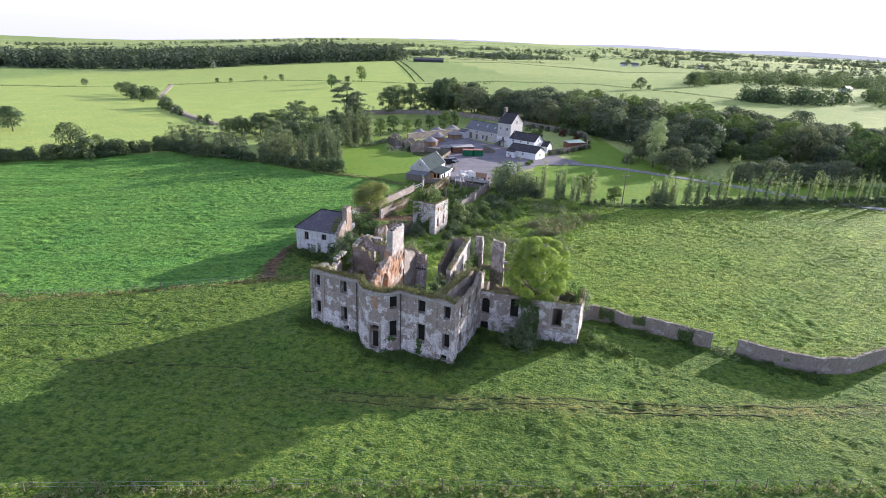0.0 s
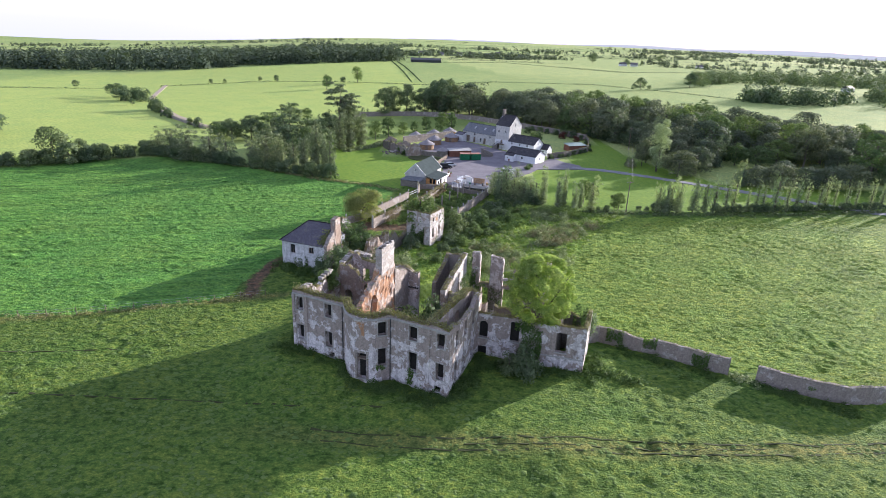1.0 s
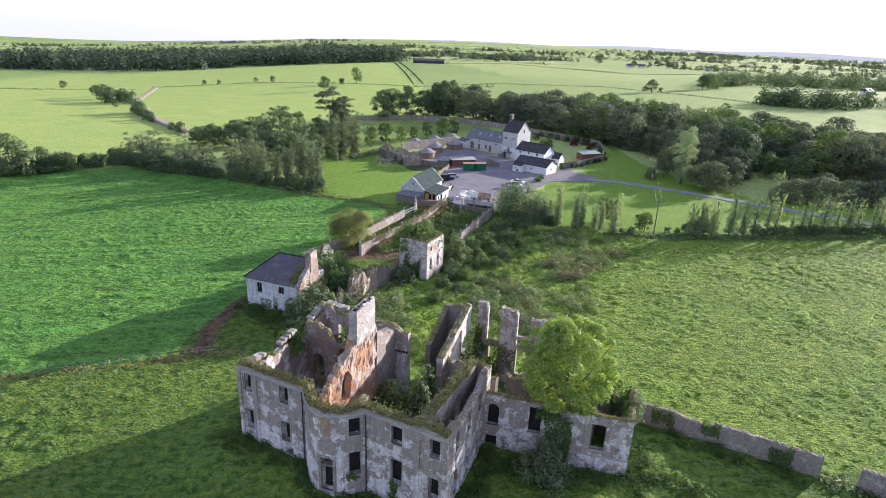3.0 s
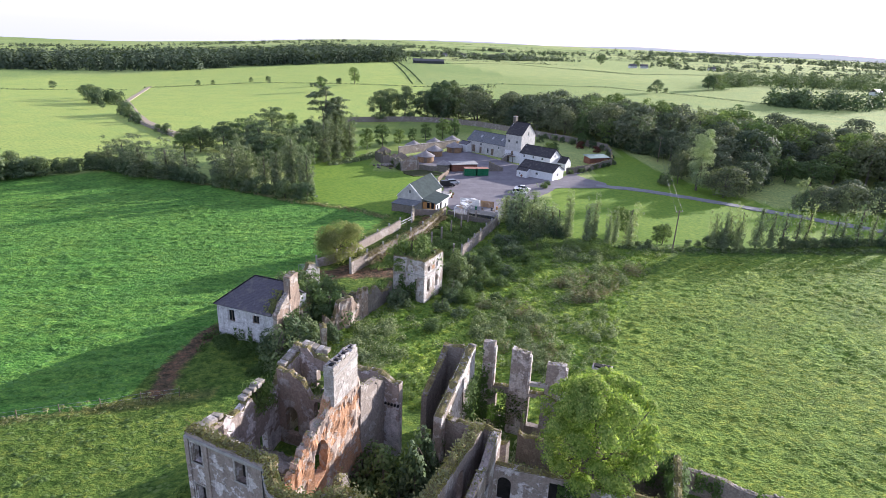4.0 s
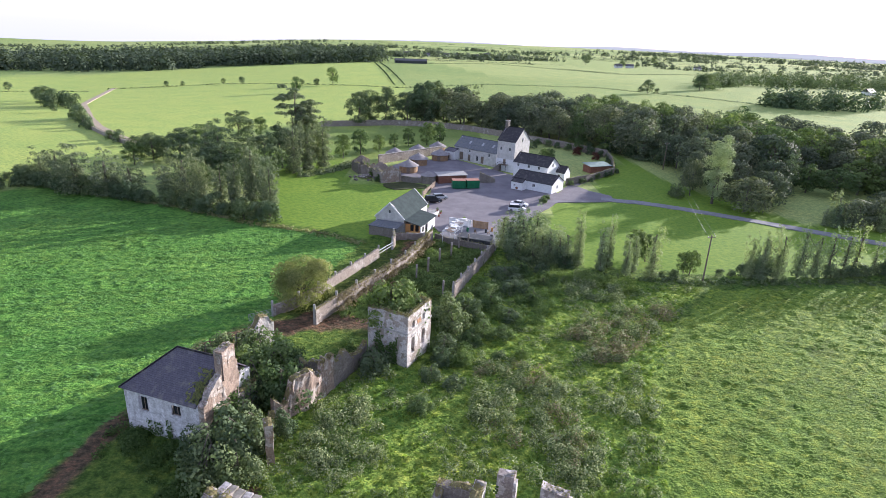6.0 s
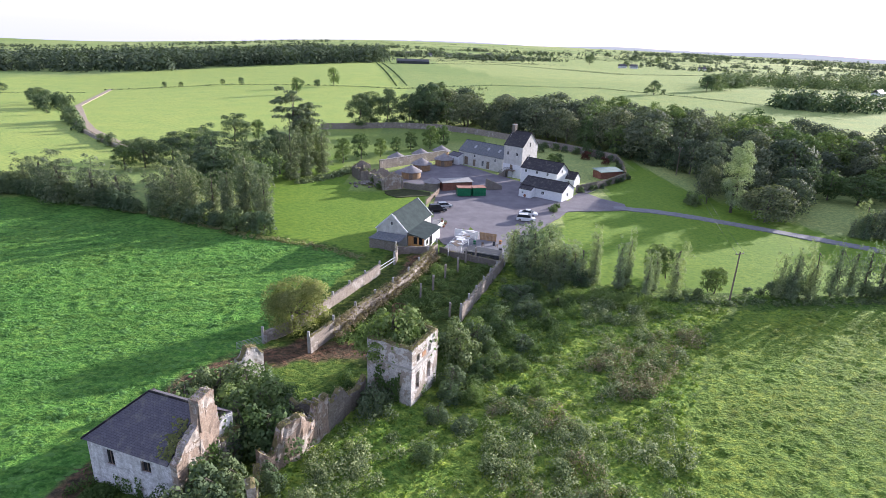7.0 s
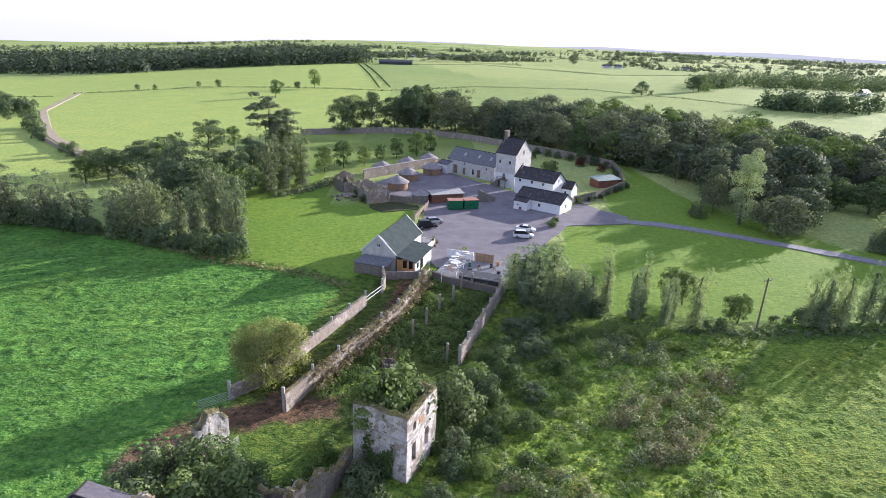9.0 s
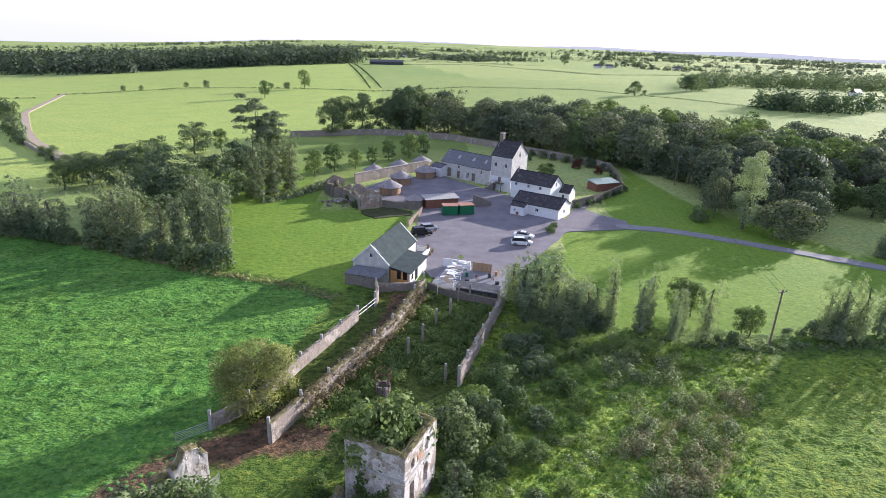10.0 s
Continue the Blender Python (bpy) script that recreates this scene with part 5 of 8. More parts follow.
garden_wall("lane_wall", [(-6.9, 174.2), (-6.6, 176.5), (-7.0, 179.5)], 1.9, "low weathered lane wall with small stone pillars", 4.2, 2.5, seed=72)
RAIL = thing("rail", 0, 0, 0, 0, "thin white rail closing a gap in the lane wall", "rail")
for z in (0.7, 1.3):
    bm = bmesh.new()
    tube(bm, (-9.3, 169.2, z), (-6.9, 174.3, z), 0.05, 0.05, 6)
    part("bar", bm, WHITE, RAIL)
bm = bmesh.new()
tube(bm, (-8.1, 171.7, -0.2), (-8.1, 171.7, 1.4), 0.06, 0.06, 6)
part("post", bm, TIMBER, RAIL)
garden_wall("lane_wall", [(-15.9, 141), (-9, 154.5), (-4, 164.5), (1, 180.5)], 2.2, "lichened garden wall with tall narrow pillars", 5.1, 3.0, thick=0.55, seed=73, per=9)
garden_wall("lane_wall", [(4.6, 151.5), (8, 160.5), (13.2, 173.5)], 2.1, "rubble garden wall with short pillars", 3.6, 2.8, seed=74)
garden_wall("yard_wall", [(1.3, 180.9), (4.5, 178.2), (13.2, 174.0)], 1.15, "dark rubble wall closing the garden", 0, 0, seed=75, material=RUBBLE)
garden_wall("yard_wall", [(-7.0, 179.8), (-4.6, 179.6), (0.9, 181.1)], 1.35, "dark rubble wall closing the lane", 0, 0, seed=76)
garden_wall("field_wall", [(19.0, 86.3), (25.5, 88.9), (30, 87.0), (36.5, 83.6), (42.0, 80.4)], 2.5, "long plastered field wall with a broken end", 0, 0, 0.5, 77, drops=[(13, 2.2, 0.5)])
garden_wall("field_wall", [(45.2, 79.0), (50, 76.2), (55, 74.3), (60, 74.6), (66, 77.5), (74, 82)], 2.5, "long plastered field wall standing in the grass", 0, 0, 0.5, 78)
WALL_IVY = thing("ivy", 0, 0, 0, 0, "dark ivy hanging over the field wall", "ivy")
ivy(WALL_IVY, [(26.5, 88.3, 28.8, 87.3, 0.6, 2.9, 0.22), (31.5, 86.1, 33.2, 85.2, 1.0, 2.9, 0.2), (37.6, 82.8, 39.6, 81.7, 0.2, 2.8, 0.25), (50.5, 75.8, 51.6, 75.4, 1.2, 2.7, 0.15)], 72)
for x, y, h in ((-1.8, 158.5, 2.9), (2.3, 168.0, 2.6), (4.6, 171.0, 2.9), (6.3, 176.2, 3.0), (-4.3, 147.8, 2.0), (8.2, 177.0, 2.7), (0.2, 163, 2.6), (2.8, 152.5, 2.6), (-6.0, 139.0, 2.6)):
    t = thing("concrete_post", x, y, 0, random.uniform(0, 40), "grey concrete post standing in the brambles", "post", "concrete posts in the old garden")
    part("shaft", boxed(-0.15, 0.15, -0.15, 0.15, -0.3, h, 0.03), PINKWALL, t)


def wire_fence(pts, gap, label, h=1.15):
    g = thing("wire_fence", 0, 0, 0, 0, label, "fence")
    path, length, cum = poly_path(pts)
    n = int(length / gap)
    tops = []
    for i in range(n + 1):
        c, nr = path(length * i / n)
        hh = h + random.uniform(-0.15, 0.1)
        lean = Vector((random.uniform(-0.08, 0.08), random.uniform(-0.08, 0.08), 0))
        bm = bmesh.new()
        tube(bm, (c.x, c.y, -0.3), (c.x + lean.x, c.y + lean.y, hh), 0.06, 0.05, 6)
        part("post", bm, TIMBER, g)
        tops.append((c.x + lean.x, c.y + lean.y))
    for z in (0.45, 0.95):
        bm = bmesh.new()
        for a, b in zip(tops, tops[1:]):
            tube(bm, (*a, z), (*b, z), 0.012, 0.012, 3)
        part("wire", bm, STEEL, g)
    return g


wire_fence([(-90, 86.5), (-60, 90.5), (-37, 98.5), (-30, 101)], 4.0, "old post and wire fence in rough grass")
wire_fence([(-44, 45.4), (-9.7, 48.0), (13.8, 49.0), (46, 51.2)], 3.4, "post and wire fence across the meadow")


def utility_pole(x, y, h, lean=0.0):
    t = thing("utility_pole", x, y, 0, 20, "weathered wooden utility pole", "pole", "poles of the power line")
    bm = bmesh.new()
    tube(bm, (0, 0, -0.4), (lean, 0, h), 0.16, 0.11, 8)
    part("shaft", bm, TIMBER, t)
    part("crossarm", boxed(lean - 0.9, lean + 0.9, -0.06, 0.06, h - 0.45, h - 0.33), TIMBER, t)
    for dx in (-0.8, 0.8):
        bm = bmesh.new()
        tube(bm, (lean + dx, 0, h - 0.33), (lean + dx, 0, h - 0.12), 0.05, 0.04, 6)
        part("insulator", bm, WHITE, t)
    return t


POLES = [(50.6, 162.4, 8.8), (80.1, 262.7, 9.3)]
for x, y, h in POLES:
    utility_pole(x, y, h)
cables = thing("power_line", 0, 0, 0, 0, "two thin power cables between poles", "cable")
for off in (-0.75, 0.75):
    bm = bmesh.new()
    a, b = Vector((POLES[0][0] + off, POLES[0][1] + off * 0.34, POLES[0][2] - 0.12)), Vector((POLES[1][0] + off, POLES[1][1] + off * 0.34, POLES[1][2] - 0.12))
    pts = [a.lerp(b, i / 14) - Vector((0, 0, 1.6 * (1 - (2 * i / 14 - 1) ** 2))) for i in range(15)]
    for p, q in zip(pts, pts[1:]):
        tube(bm, p, q, 0.02, 0.02, 3)
    part("cable", bm, DARKMETAL, cables)


# round brick pit with an iron hoop in the old garden
PIT = thing("brick_pit", -4.8, 150.4, 0, 0, "round brick pit with a rusty iron hoop among brambles", "pit")
for k in range(18):
    bm = bmesh.new()
    a0, a1 = k * math.tau / 18, (k + 0.94) * math.tau / 18
    top = 0.9 + 0.12 * math.sin(k * 2.3)
    hexa(bm, [(r * math.cos(a), r * math.sin(a), z) for z in (-0.2, top) for r, a in ((0.9, a0), (0.9, a1), (0.64, a1), (0.64, a0))])
    part("brick_pier", bm, RUBBLE, PIT)
for z, r in ((2.7, 0.95), (1.8, 0.93)):
    bm = bmesh.new()
    for k in range(20):
        a0, a1 = k * math.tau / 20, (k + 1) * math.tau / 20
        tube(bm, (r * math.cos(a0), r * math.sin(a0), z), (r * math.cos(a1), r * math.sin(a1), z), 0.045, 0.045, 5)
    part("hoop", bm, RUSTIRON, PIT, "rusty iron hoop")
for k in range(8):
    bm = bmesh.new()
    a0 = k * math.tau / 8
    tube(bm, (0.94 * math.cos(a0), 0.94 * math.sin(a0), 0), (0.94 * math.cos(a0), 0.94 * math.sin(a0), 2.7), 0.03, 0.03, 5)
    part("upright", bm, RUSTIRON, PIT)


# farm gates beside the piers
def farm_gate(x, y, rz, w=3.4):
    t = thing("farm_gate", x, y, 0, rz, "grey tubular steel farm gate", "gate")
    bm = bmesh.new()
    for z in (0.25, 1.25):
        tube(bm, (0, 0, z), (w, 0, z), 0.03, 0.03, 6)
    for q in (0, w):
        tube(bm, (q, 0, 0.1), (q, 0, 1.3), 0.035, 0.035, 6)
    part("gate_frame", bm, STEEL, t)
    for z in (0.45, 0.65, 0.85, 1.05):
        b2 = bmesh.new()
        tube(b2, (0, 0, z), (w, 0, z), 0.022, 0.022, 5)
        part("bar", b2, STEEL, t)
    return t


farm_gate(-25.6, 140.8, 35, 4.0)
farm_gate(-20.6, 132.6, 62, 2.6)


# ---- the farmyard ----
def gabled(t, L, W, eave, ridge, wall_mat, roof_mat, windows=(), over=0.3, along="x", name="wall", verge=None, thick=0.35):
    """Walls with two gables and a roof of two slopes. Ridge along local x. windows: (side, s, z, w, h)."""
    pts = [(0, 0), (L, 0), (L, W), (0, W), (0, 0)]
    path, length, cum = poly_path(pts)

    def top(s):
        s = s % length
        for a, b in ((L, L + W), (2 * L + W, 2 * L + 2 * W)):
            if a < s < b:
                u = abs((s - a) / W * 2 - 1)
                return eave + (ridge - eave) * (1 - u) - 0.08
        return eave - 0.05
    starts = {"front": 0, "right": L, "back": L + W, "left": 2 * L + W}
    ops = []
    for side, s, z, w, h in windows:
        a = starts[side] + s
        ops.append((a, a + w, z, z + h, 0))
    marks = [*cum, L + W / 2, 2 * L + 1.5 * W]
    walls = part(name, wall_bm(path, length, thick, -0.3, top, ops, 1.4, 0.015, marks=marks), wall_mat, t)
    for (s0, s1, a, b, r), wd in zip(ops, windows):
        c0, n = path(s0 + 0.02)
        c1, _ = path(s1 - 0.02)
        q = n * -0.14
        bm = bmesh.new()
        hexa(bm, [(c0.x + q.x, c0.y + q.y, a), (c1.x + q.x, c1.y + q.y, a), (c1.x + q.x * 1.3, c1.y + q.y * 1.3, a), (c0.x + q.x * 1.3, c0.y + q.y * 1.3, a),
                  (c0.x + q.x, c0.y + q.y, b), (c1.x + q.x, c1.y + q.y, b), (c1.x + q.x * 1.3, c1.y + q.y * 1.3, b), (c0.x + q.x * 1.3, c0.y + q.y * 1.3, b)])
        door = a < 0.4
        w = part("door" if door else "window", bm, TIMBER if door else GLASS, t)
        if not door:
            bm = bmesh.new()
            d = (c1 - c0)
            for f0, f1, za, zb in ((0, 0.1, a, b), (0.9, 1.0, a, b), (0.46, 0.54, a, b), (0.1, 0.9, a, a + 0.07), (0.1, 0.9, b - 0.07, b)):
                e0, e1 = c0 + d * f0 + q * 0.8, c0 + d * f1 + q * 0.8
                g0, g1 = c0 + d * f0 + q * 1.1, c0 + d * f1 + q * 1.1
                hexa(bm, [(*e0[:2], za), (*e1[:2], za), (*g1[:2], za), (*g0[:2], za), (*e0[:2], zb), (*e1[:2], zb), (*g1[:2], zb), (*g0[:2], zb)])
            part("frame", bm, WHITE, w)
    k = (ridge - eave) / (W / 2)
    lo = eave - over * k
    bm = bmesh.new()
    slab(bm, [(-over, -over, lo), (L + over, -over, lo), (L + over, W / 2, ridge), (-over, W / 2, ridge)], 0.1)
    slab(bm, [(L + over, W + over, lo), (-over, W + over, lo), (-over, W / 2, ridge), (L + over, W / 2, ridge)], 0.1)
    part("roof", bm, roof_mat, t)
    bm = bmesh.new()
    tube(bm, (-over, W / 2, ridge + 0.03), (L + over, W / 2, ridge + 0.03), 0.1, 0.1, 6)
    part("ridge", bm, roof_mat, t)
    if verge:
        for x in (-over - 0.12, L + over):
            bm = bmesh.new()
            slab(bm, [(x, -over - 0.1, lo + 0.06), (x + 0.14, -over - 0.1, lo + 0.06), (x + 0.14, W / 2, ridge + 0.14), (x, W / 2, ridge + 0.14)], 0.25)
            slab(bm, [(x + 0.14, W + over + 0.1, lo + 0.06), (x, W + over + 0.1, lo + 0.06), (x, W / 2, ridge + 0.14), (x + 0.14, W / 2, ridge + 0.14)], 0.25)
            part("verge", bm, verge, t)
    return walls


def chimney(t, x, y, z0, z1, w=0.9, d=0.7, mat=None):
    c = part("chimney", boxed(x - w / 2, x + w / 2, y - d / 2, y + d / 2, z0, z1, 0.03), mat or RUBBLE, t)
    part("cap", boxed(x - w / 2 - 0.08, x + w / 2 + 0.08, y - d / 2 - 0.08, y + d / 2 + 0.08, z1, z1 + 0.15), CONCRETE, c)
    for dx in (-0.2, 0.2):
        bm = bmesh.new()
        tube(bm, (x + dx, y, z1 + 0.15), (x + dx, y, z1 + 0.5), 0.12, 0.1, 8)
        part("chimney_pot", bm, REDBRICK, c)


# stone shed: the ridge runs away from the lane, so the frame is turned a quarter
SHED = thing("stone_shed", -5.2, 183.2, 0, 70, "grey stone shed with a pale slate roof and white verges", "shed")
gabled(SHED, 13.6, 6.7, 3.4, 6.6, CREAM, SLATE_GREEN, (("left", 2.9, 4.2, 0.7, 0.8),), 0.15, verge=WHITE)
ANNEX = thing("lean_to_room", -5.0, 183.1, 0, -20, "white lean-to room with orange larch front and green roof", "lean-to")
bm = bmesh.new()
box(bm, 3.35, 3.6, 0.0, 8.6, -0.2, 2.3)
box(bm, 0.0, 3.6, 8.6, 8.85, -0.2, 2.3)
part("wall", bm, WHITE, ANNEX)
for i in range(9):
    x = 0.05 + i * 0.38
    if i not in (3, 4, 6, 7):
        part("board", boxed(x, x + 0.36, 0.0, 0.06, 0, 2.5), CEDAR, ANNEX)
    else:
        part("board", boxed(x, x + 0.36, 0.0, 0.06, 0, 1.0), CEDAR, ANNEX)
part("window", boxed(0.1, 3.3, 0.15, 0.18, 1.0, 2.4), GLASS, ANNEX)
part("glass_door", boxed(3.6, 3.63, 2.6, 4.0, 0.1, 2.05), GLASS, ANNEX)
part("window", boxed(3.6, 3.63, 0.8, 1.7, 0.9, 1.9), GLASS, ANNEX)
bm = bmesh.new()
slab(bm, [(-0.1, -0.3, 3.25), (-0.1, 9.0, 3.25), (3.9, 9.0, 2.45), (3.9, -0.3, 2.45)], 0.12)
part("roof", bm, SLATE_GREEN, ANNEX)
LEAN = thing("lean_to_shed", -12.9, 183.0, 0, -20, "dark sheet-roofed lean-to against a stone gable", "lean-to")
bm = bmesh.new()
slab(bm, [(0, -0.2, 1.95), (6.6, -0.2, 1.95), (7.4, 2.2, 2.8), (1.2, 2.2, 2.8)], 0.08)
part("roof", bm, SLATE_GREY, LEAN)
part("wall", boxed(0.2, 6.4, 0.0, 0.25, -0.2, 1.85), RUBBLE, LEAN)

WH = thing("white_farmhouse", 25.9, 245.0, 0, -40, "long white two-storey farmhouse with a dark slate roof", "house")
gabled(WH, 12.0, 6.8, 4.6, 7.0, WHITE, SLATE_DARK, (("front", 1.2, 3.2, 0.8, 0.9), ("front", 5.0, 3.2, 0.8, 0.9), ("front", 8.6, 3.2, 0.8, 0.9), ("front", 4.6, 0.1, 1.0, 2.0), ("right", 2.8, 4.2, 0.7, 0.9)))
WL = thing("white_cottage", 24.0, 230.0, 0, -37, "low white cottage with a dark slate roof and a porch", "cottage")
gabled(WL, 12.3, 7.4, 2.7, 4.6, WHITE, SLATE_DARK, (("front", 6.2, 1.0, 0.9, 0.9), ("right", 3.0, 1.0, 0.9, 0.9)), 0.25)
PORCH = thing("porch", 23.1, 227.6, 0, -37, "small white porch with a dark lean roof and round window", "porch")
gabled(PORCH, 3.6, 3.0, 2.3, 3.0, WHITE, SLATE_DARK, (("front", 0.8, 0.9, 0.6, 0.6),), 0.15)
bm = bmesh.new()
tube(bm, (1.9, -0.1, 0.5), (1.9, 0.02, 0.5), 0.4, 0.4, 14)
part("wheel", bm, REDBRICK, PORCH, "old red cart wheel leaning on the wall")
TALL = thing("tower_house", 21.3, 253.1, 0, -39, "tall grey stone house with a steep dark roof and a chimney", "house")
gabled(TALL, 6.6, 9.0, 9.7, 13.6, CREAM, SLATE_DARK, (("front", 1.0, 6.6, 0.8, 1.1), ("right", 4.0, 9.2, 0.8, 1.3), ("right", 4.0, 5.6, 0.8, 1.2), ("front", 4.4, 6.6, 0.8, 1.1)), 0.2)
chimney(TALL, 0.5, 4.5, 12.4, 15.3, 1.0, 1.3)
part("white_base", boxed(-0.06, 6.66, -0.07, 0.2, -0.2, 3.9), WHITE, TALL)
bm = bmesh.new()
for i in range(8):
    box(bm, -0.6 + i * 0.32, -0.28 + i * 0.32, -1.5, -0.1, -0.2, 0.3 + i * 0.26)
part("outside_stair", bm, RUBBLE, TALL)
part("landing", boxed(1.96, 4.6, -1.6, -0.1, 2.1, 2.25), TIMBER, TALL)
STABLE = thing("stone_stable", 8.1, 269.2, 0, -43, "long grey stone stable block with slate roof and arched doors", "stable")
gabled(STABLE, 18.4, 8.0, 4.5, 7.6, CREAM, SLATE_GREY, (("front", 2.4, 0.1, 1.6, 2.7), ("front", 6.4, 3.0, 0.8, 0.9), ("front", 6.2, 0.1, 1.1, 2.2), ("front", 9.8, 0.6, 1.0, 1.8), ("front", 11.9, 0.1, 1.2, 2.4), ("front", 15.0, 2.8, 0.8, 1.0)), 0.25)
for x in (5.0, 10.5, 15.0):
    bm = bmesh.new()
    slab(bm, [(x, 1.6, 5.78), (x + 0.8, 1.6, 5.78), (x + 0.8, 2.6, 6.56), (x, 2.6, 6.56)], 0.1)
    # pale steel instead of glass, so the pane looks bright with reflected sky
    part("rooflight", bm, STEEL, STABLE)
ST2 = thing("white_store", 4.6, 268.6, 0, -43, "small white store with a dark flat-pitched roof", "store")
gabled(ST2, 4.2, 4.6, 2.9, 3.7, WHITE, SLATE, (("front", 1.4, 0.1, 0.9, 2.0),), 0.15)

# round houses
ROUND = thing("roundhouse", 0, 0, 0, 0, "round timber cabin with a conical grey roof", "cabin", "round cabins in the yard")
bm = bmesh.new()
for k in range(28):
    a0, a1 = k * math.tau / 28, (k + 0.94) * math.tau / 28
    r0, r1 = 2.75, 2.85
    hexa(bm, [(r1 * math.cos(a0), r1 * math.sin(a0), 0), (r1 * math.cos(a1), r1 * math.sin(a1), 0), (r0 * math.cos(a1), r0 * math.sin(a1), 0), (r0 * math.cos(a0), r0 * math.sin(a0), 0),
              (r1 * math.cos(a0), r1 * math.sin(a0), 2.1), (r1 * math.cos(a1), r1 * math.sin(a1), 2.1), (r0 * math.cos(a1), r0 * math.sin(a1), 2.1), (r0 * math.cos(a0), r0 * math.sin(a0), 2.1)])
part("wall", bm, BOARD, ROUND, "brown larch wall boards")
bm = bmesh.new()
rings = [(3.3, 1.95), (3.3, 2.05), (1.6, 3.0), (0.35, 3.65), (0.3, 3.85), (0.0, 3.9)]
prev = None
for r, z in rings:
    cur = [bm.verts.new((max(r, 0.01) * math.cos(k * math.tau / 24), max(r, 0.01) * math.sin(k * math.tau / 24), z)) for k in range(24)]
    if prev:
        for k in range(24):
            bm.faces.new([prev[k], prev[(k + 1) % 24], cur[(k + 1) % 24], cur[k]])
    prev = cur
part("roof", bm, THATCH, ROUND)
part("door", boxed(-0.5, 0.5, -2.95, -2.7, 0.05, 1.9), TIMBER, ROUND)
for x, y in ((-7.0, 244.8), (-4.2, 256.2), (3.0, 265.0), (-12.5, 264.5), (-4.8, 272.5), (2.2, 280.0)):
    put(ROUND, x, y, 1.0, random.uniform(-30, 30), z=0.05)
gone(ROUND)

YW = garden_wall("yard_wall", [(-17.2, 255), (-14, 258.5), (-4, 268.5), (4.0, 276.5)], 2.7, "long pale rubble wall behind the round cabins", 0, 0, seed=81, per=2)
garden_wall("yard_wall", [(-13.7, 228.9), (-20.8, 244), (-21.5, 252)], 2.6, "broken rubble yard wall with ivy", 0, 0, seed=82, amount=0.9, per=6)
path, length, cum = poly_path([(-17.2, 255), (-14, 258.5), (-4, 268.5), (4.0, 276.5)])
for i in range(34):
    c, nr = path(length * (i + 0.5) / 34)
    d = path(min(length, length * (i + 0.9) / 34))[0] - c
    ob = part("coping_stone", boxed(-0.45, 0.45, -0.33, 0.33, 0, 0.16, 0.02), STONE, YW)
    ob.matrix_local = pose(c.x - nr.x * 0.22, c.y - nr.y * 0.22, 2.72 + 0.06 * math.sin(i * 2.1), 0, 0, math.degrees(math.atan2(d.y, d.x)))
RB = thing("ruined_barn", -13.6, 228.9, 0, 28, "roofless rubble barn gable at the yard's edge", "ruin")
ruin_wall("wall", RB, [(0, 0), (5.6, 0)], 0.6, lambda s: 3.0 + 1.7 * (1 - abs(s - 2.8) / 2.8) + 0.25 * noise.noise(Vector((s * 1.7, 1, 3))), (), GABLE, seed=83, per=6)
ruin_wall("wall", RB, [(5.6, 0), (5.6, 6)], 0.6, ragged(2.8, 0.4, 84, 0.6), (), RUBBLE, seed=84, per=6)
ruin_wall("wall", RB, [(0, 8.5), (0, 0)], 0.6, ragged(2.8, 0.9, 85, 0.6), (), PINKWALL, seed=85, per=6)
ruin_wall("wall", RB, [(0.4, 8.5), (5.6, 8.8)], 0.6, lambda s: 2.4 + 2.0 * (1 - abs(s - 2.6) / 2.6) + 0.4 * noise.noise(Vector((s * 1.3, 4, 3))), (), PINKWALL, seed=185, per=6)
RB2 = thing("ruined_barn", -21.2, 239.2, 0, 20, "low broken rubble walls of a fallen barn", "ruin")
ruin_wall("wall", RB2, [(0, 0), (4.6, 0.3)], 0.7, ragged(2.6, 1.2, 186, 0.7), (), PINKWALL, seed=186, per=8)
ruin_wall("wall", RB2, [(0, 0.6), (-0.6, 7.0)], 0.7, ragged(3.0, 1.0, 187, 0.6), (), RUBBLE, seed=187, per=8)
ruin_wall("wall", RB2, [(-0.4, 7.4), (4.8, 8.2)], 0.7, lambda s: 2.6 + 1.6 * (1 - abs(s - 2.6) / 2.6) + 0.5 * noise.noise(Vector((s * 1.3, 7, 3))), (), PINKWALL, seed=188, per=8)
HEAP = thing("stone_heap", -19.0, 234.2, 0, 0, "heap of fallen pale stones beside the barn ruin", "rubble")
rs = random.Random(31)
for i in range(70):
    r, an = abs(rs.gauss(0, 1.5)), rs.uniform(0, math.tau)
    w = rs.uniform(0.18, 0.5)
    ob = part("stone", boxed(-w, w, -w * 0.7, w * 0.7, -w * 0.5, w * 0.5, 0.05), (STONE, PINKWALL, RUBBLE)[i % 3], HEAP)
    ob.matrix_local = pose(1.5 * r * math.cos(an), r * math.sin(an), max(0.1, 0.9 - 0.4 * r), rs.uniform(-25, 25), rs.uniform(-25, 25), rs.uniform(0, 180))
sheet("trodden_patch", [(-13.4, 227.6), (-10.5, 229.6), (-8.6, 231.2), (-4, 229.4), (-0.8, 228), (-1.4, 224.2), (-5, 223.2), (-9.7, 221.4), (-12, 223.5)], 0.03, TRACK, "bare trodden patch before the barn ruin", "bare ground", 0.9)
garden_wall("yard_wall", [(-8.6, 232), (-5, 230.4), (-2.4, 230.4)], 1.5, "dark low wall before the cabins", 0, 0, seed=86, material=RUBBLE)
HUT = thing("stone_hut", -0.6, 231.6, 0, 10, "small stone hut with a low conical roof", "hut")
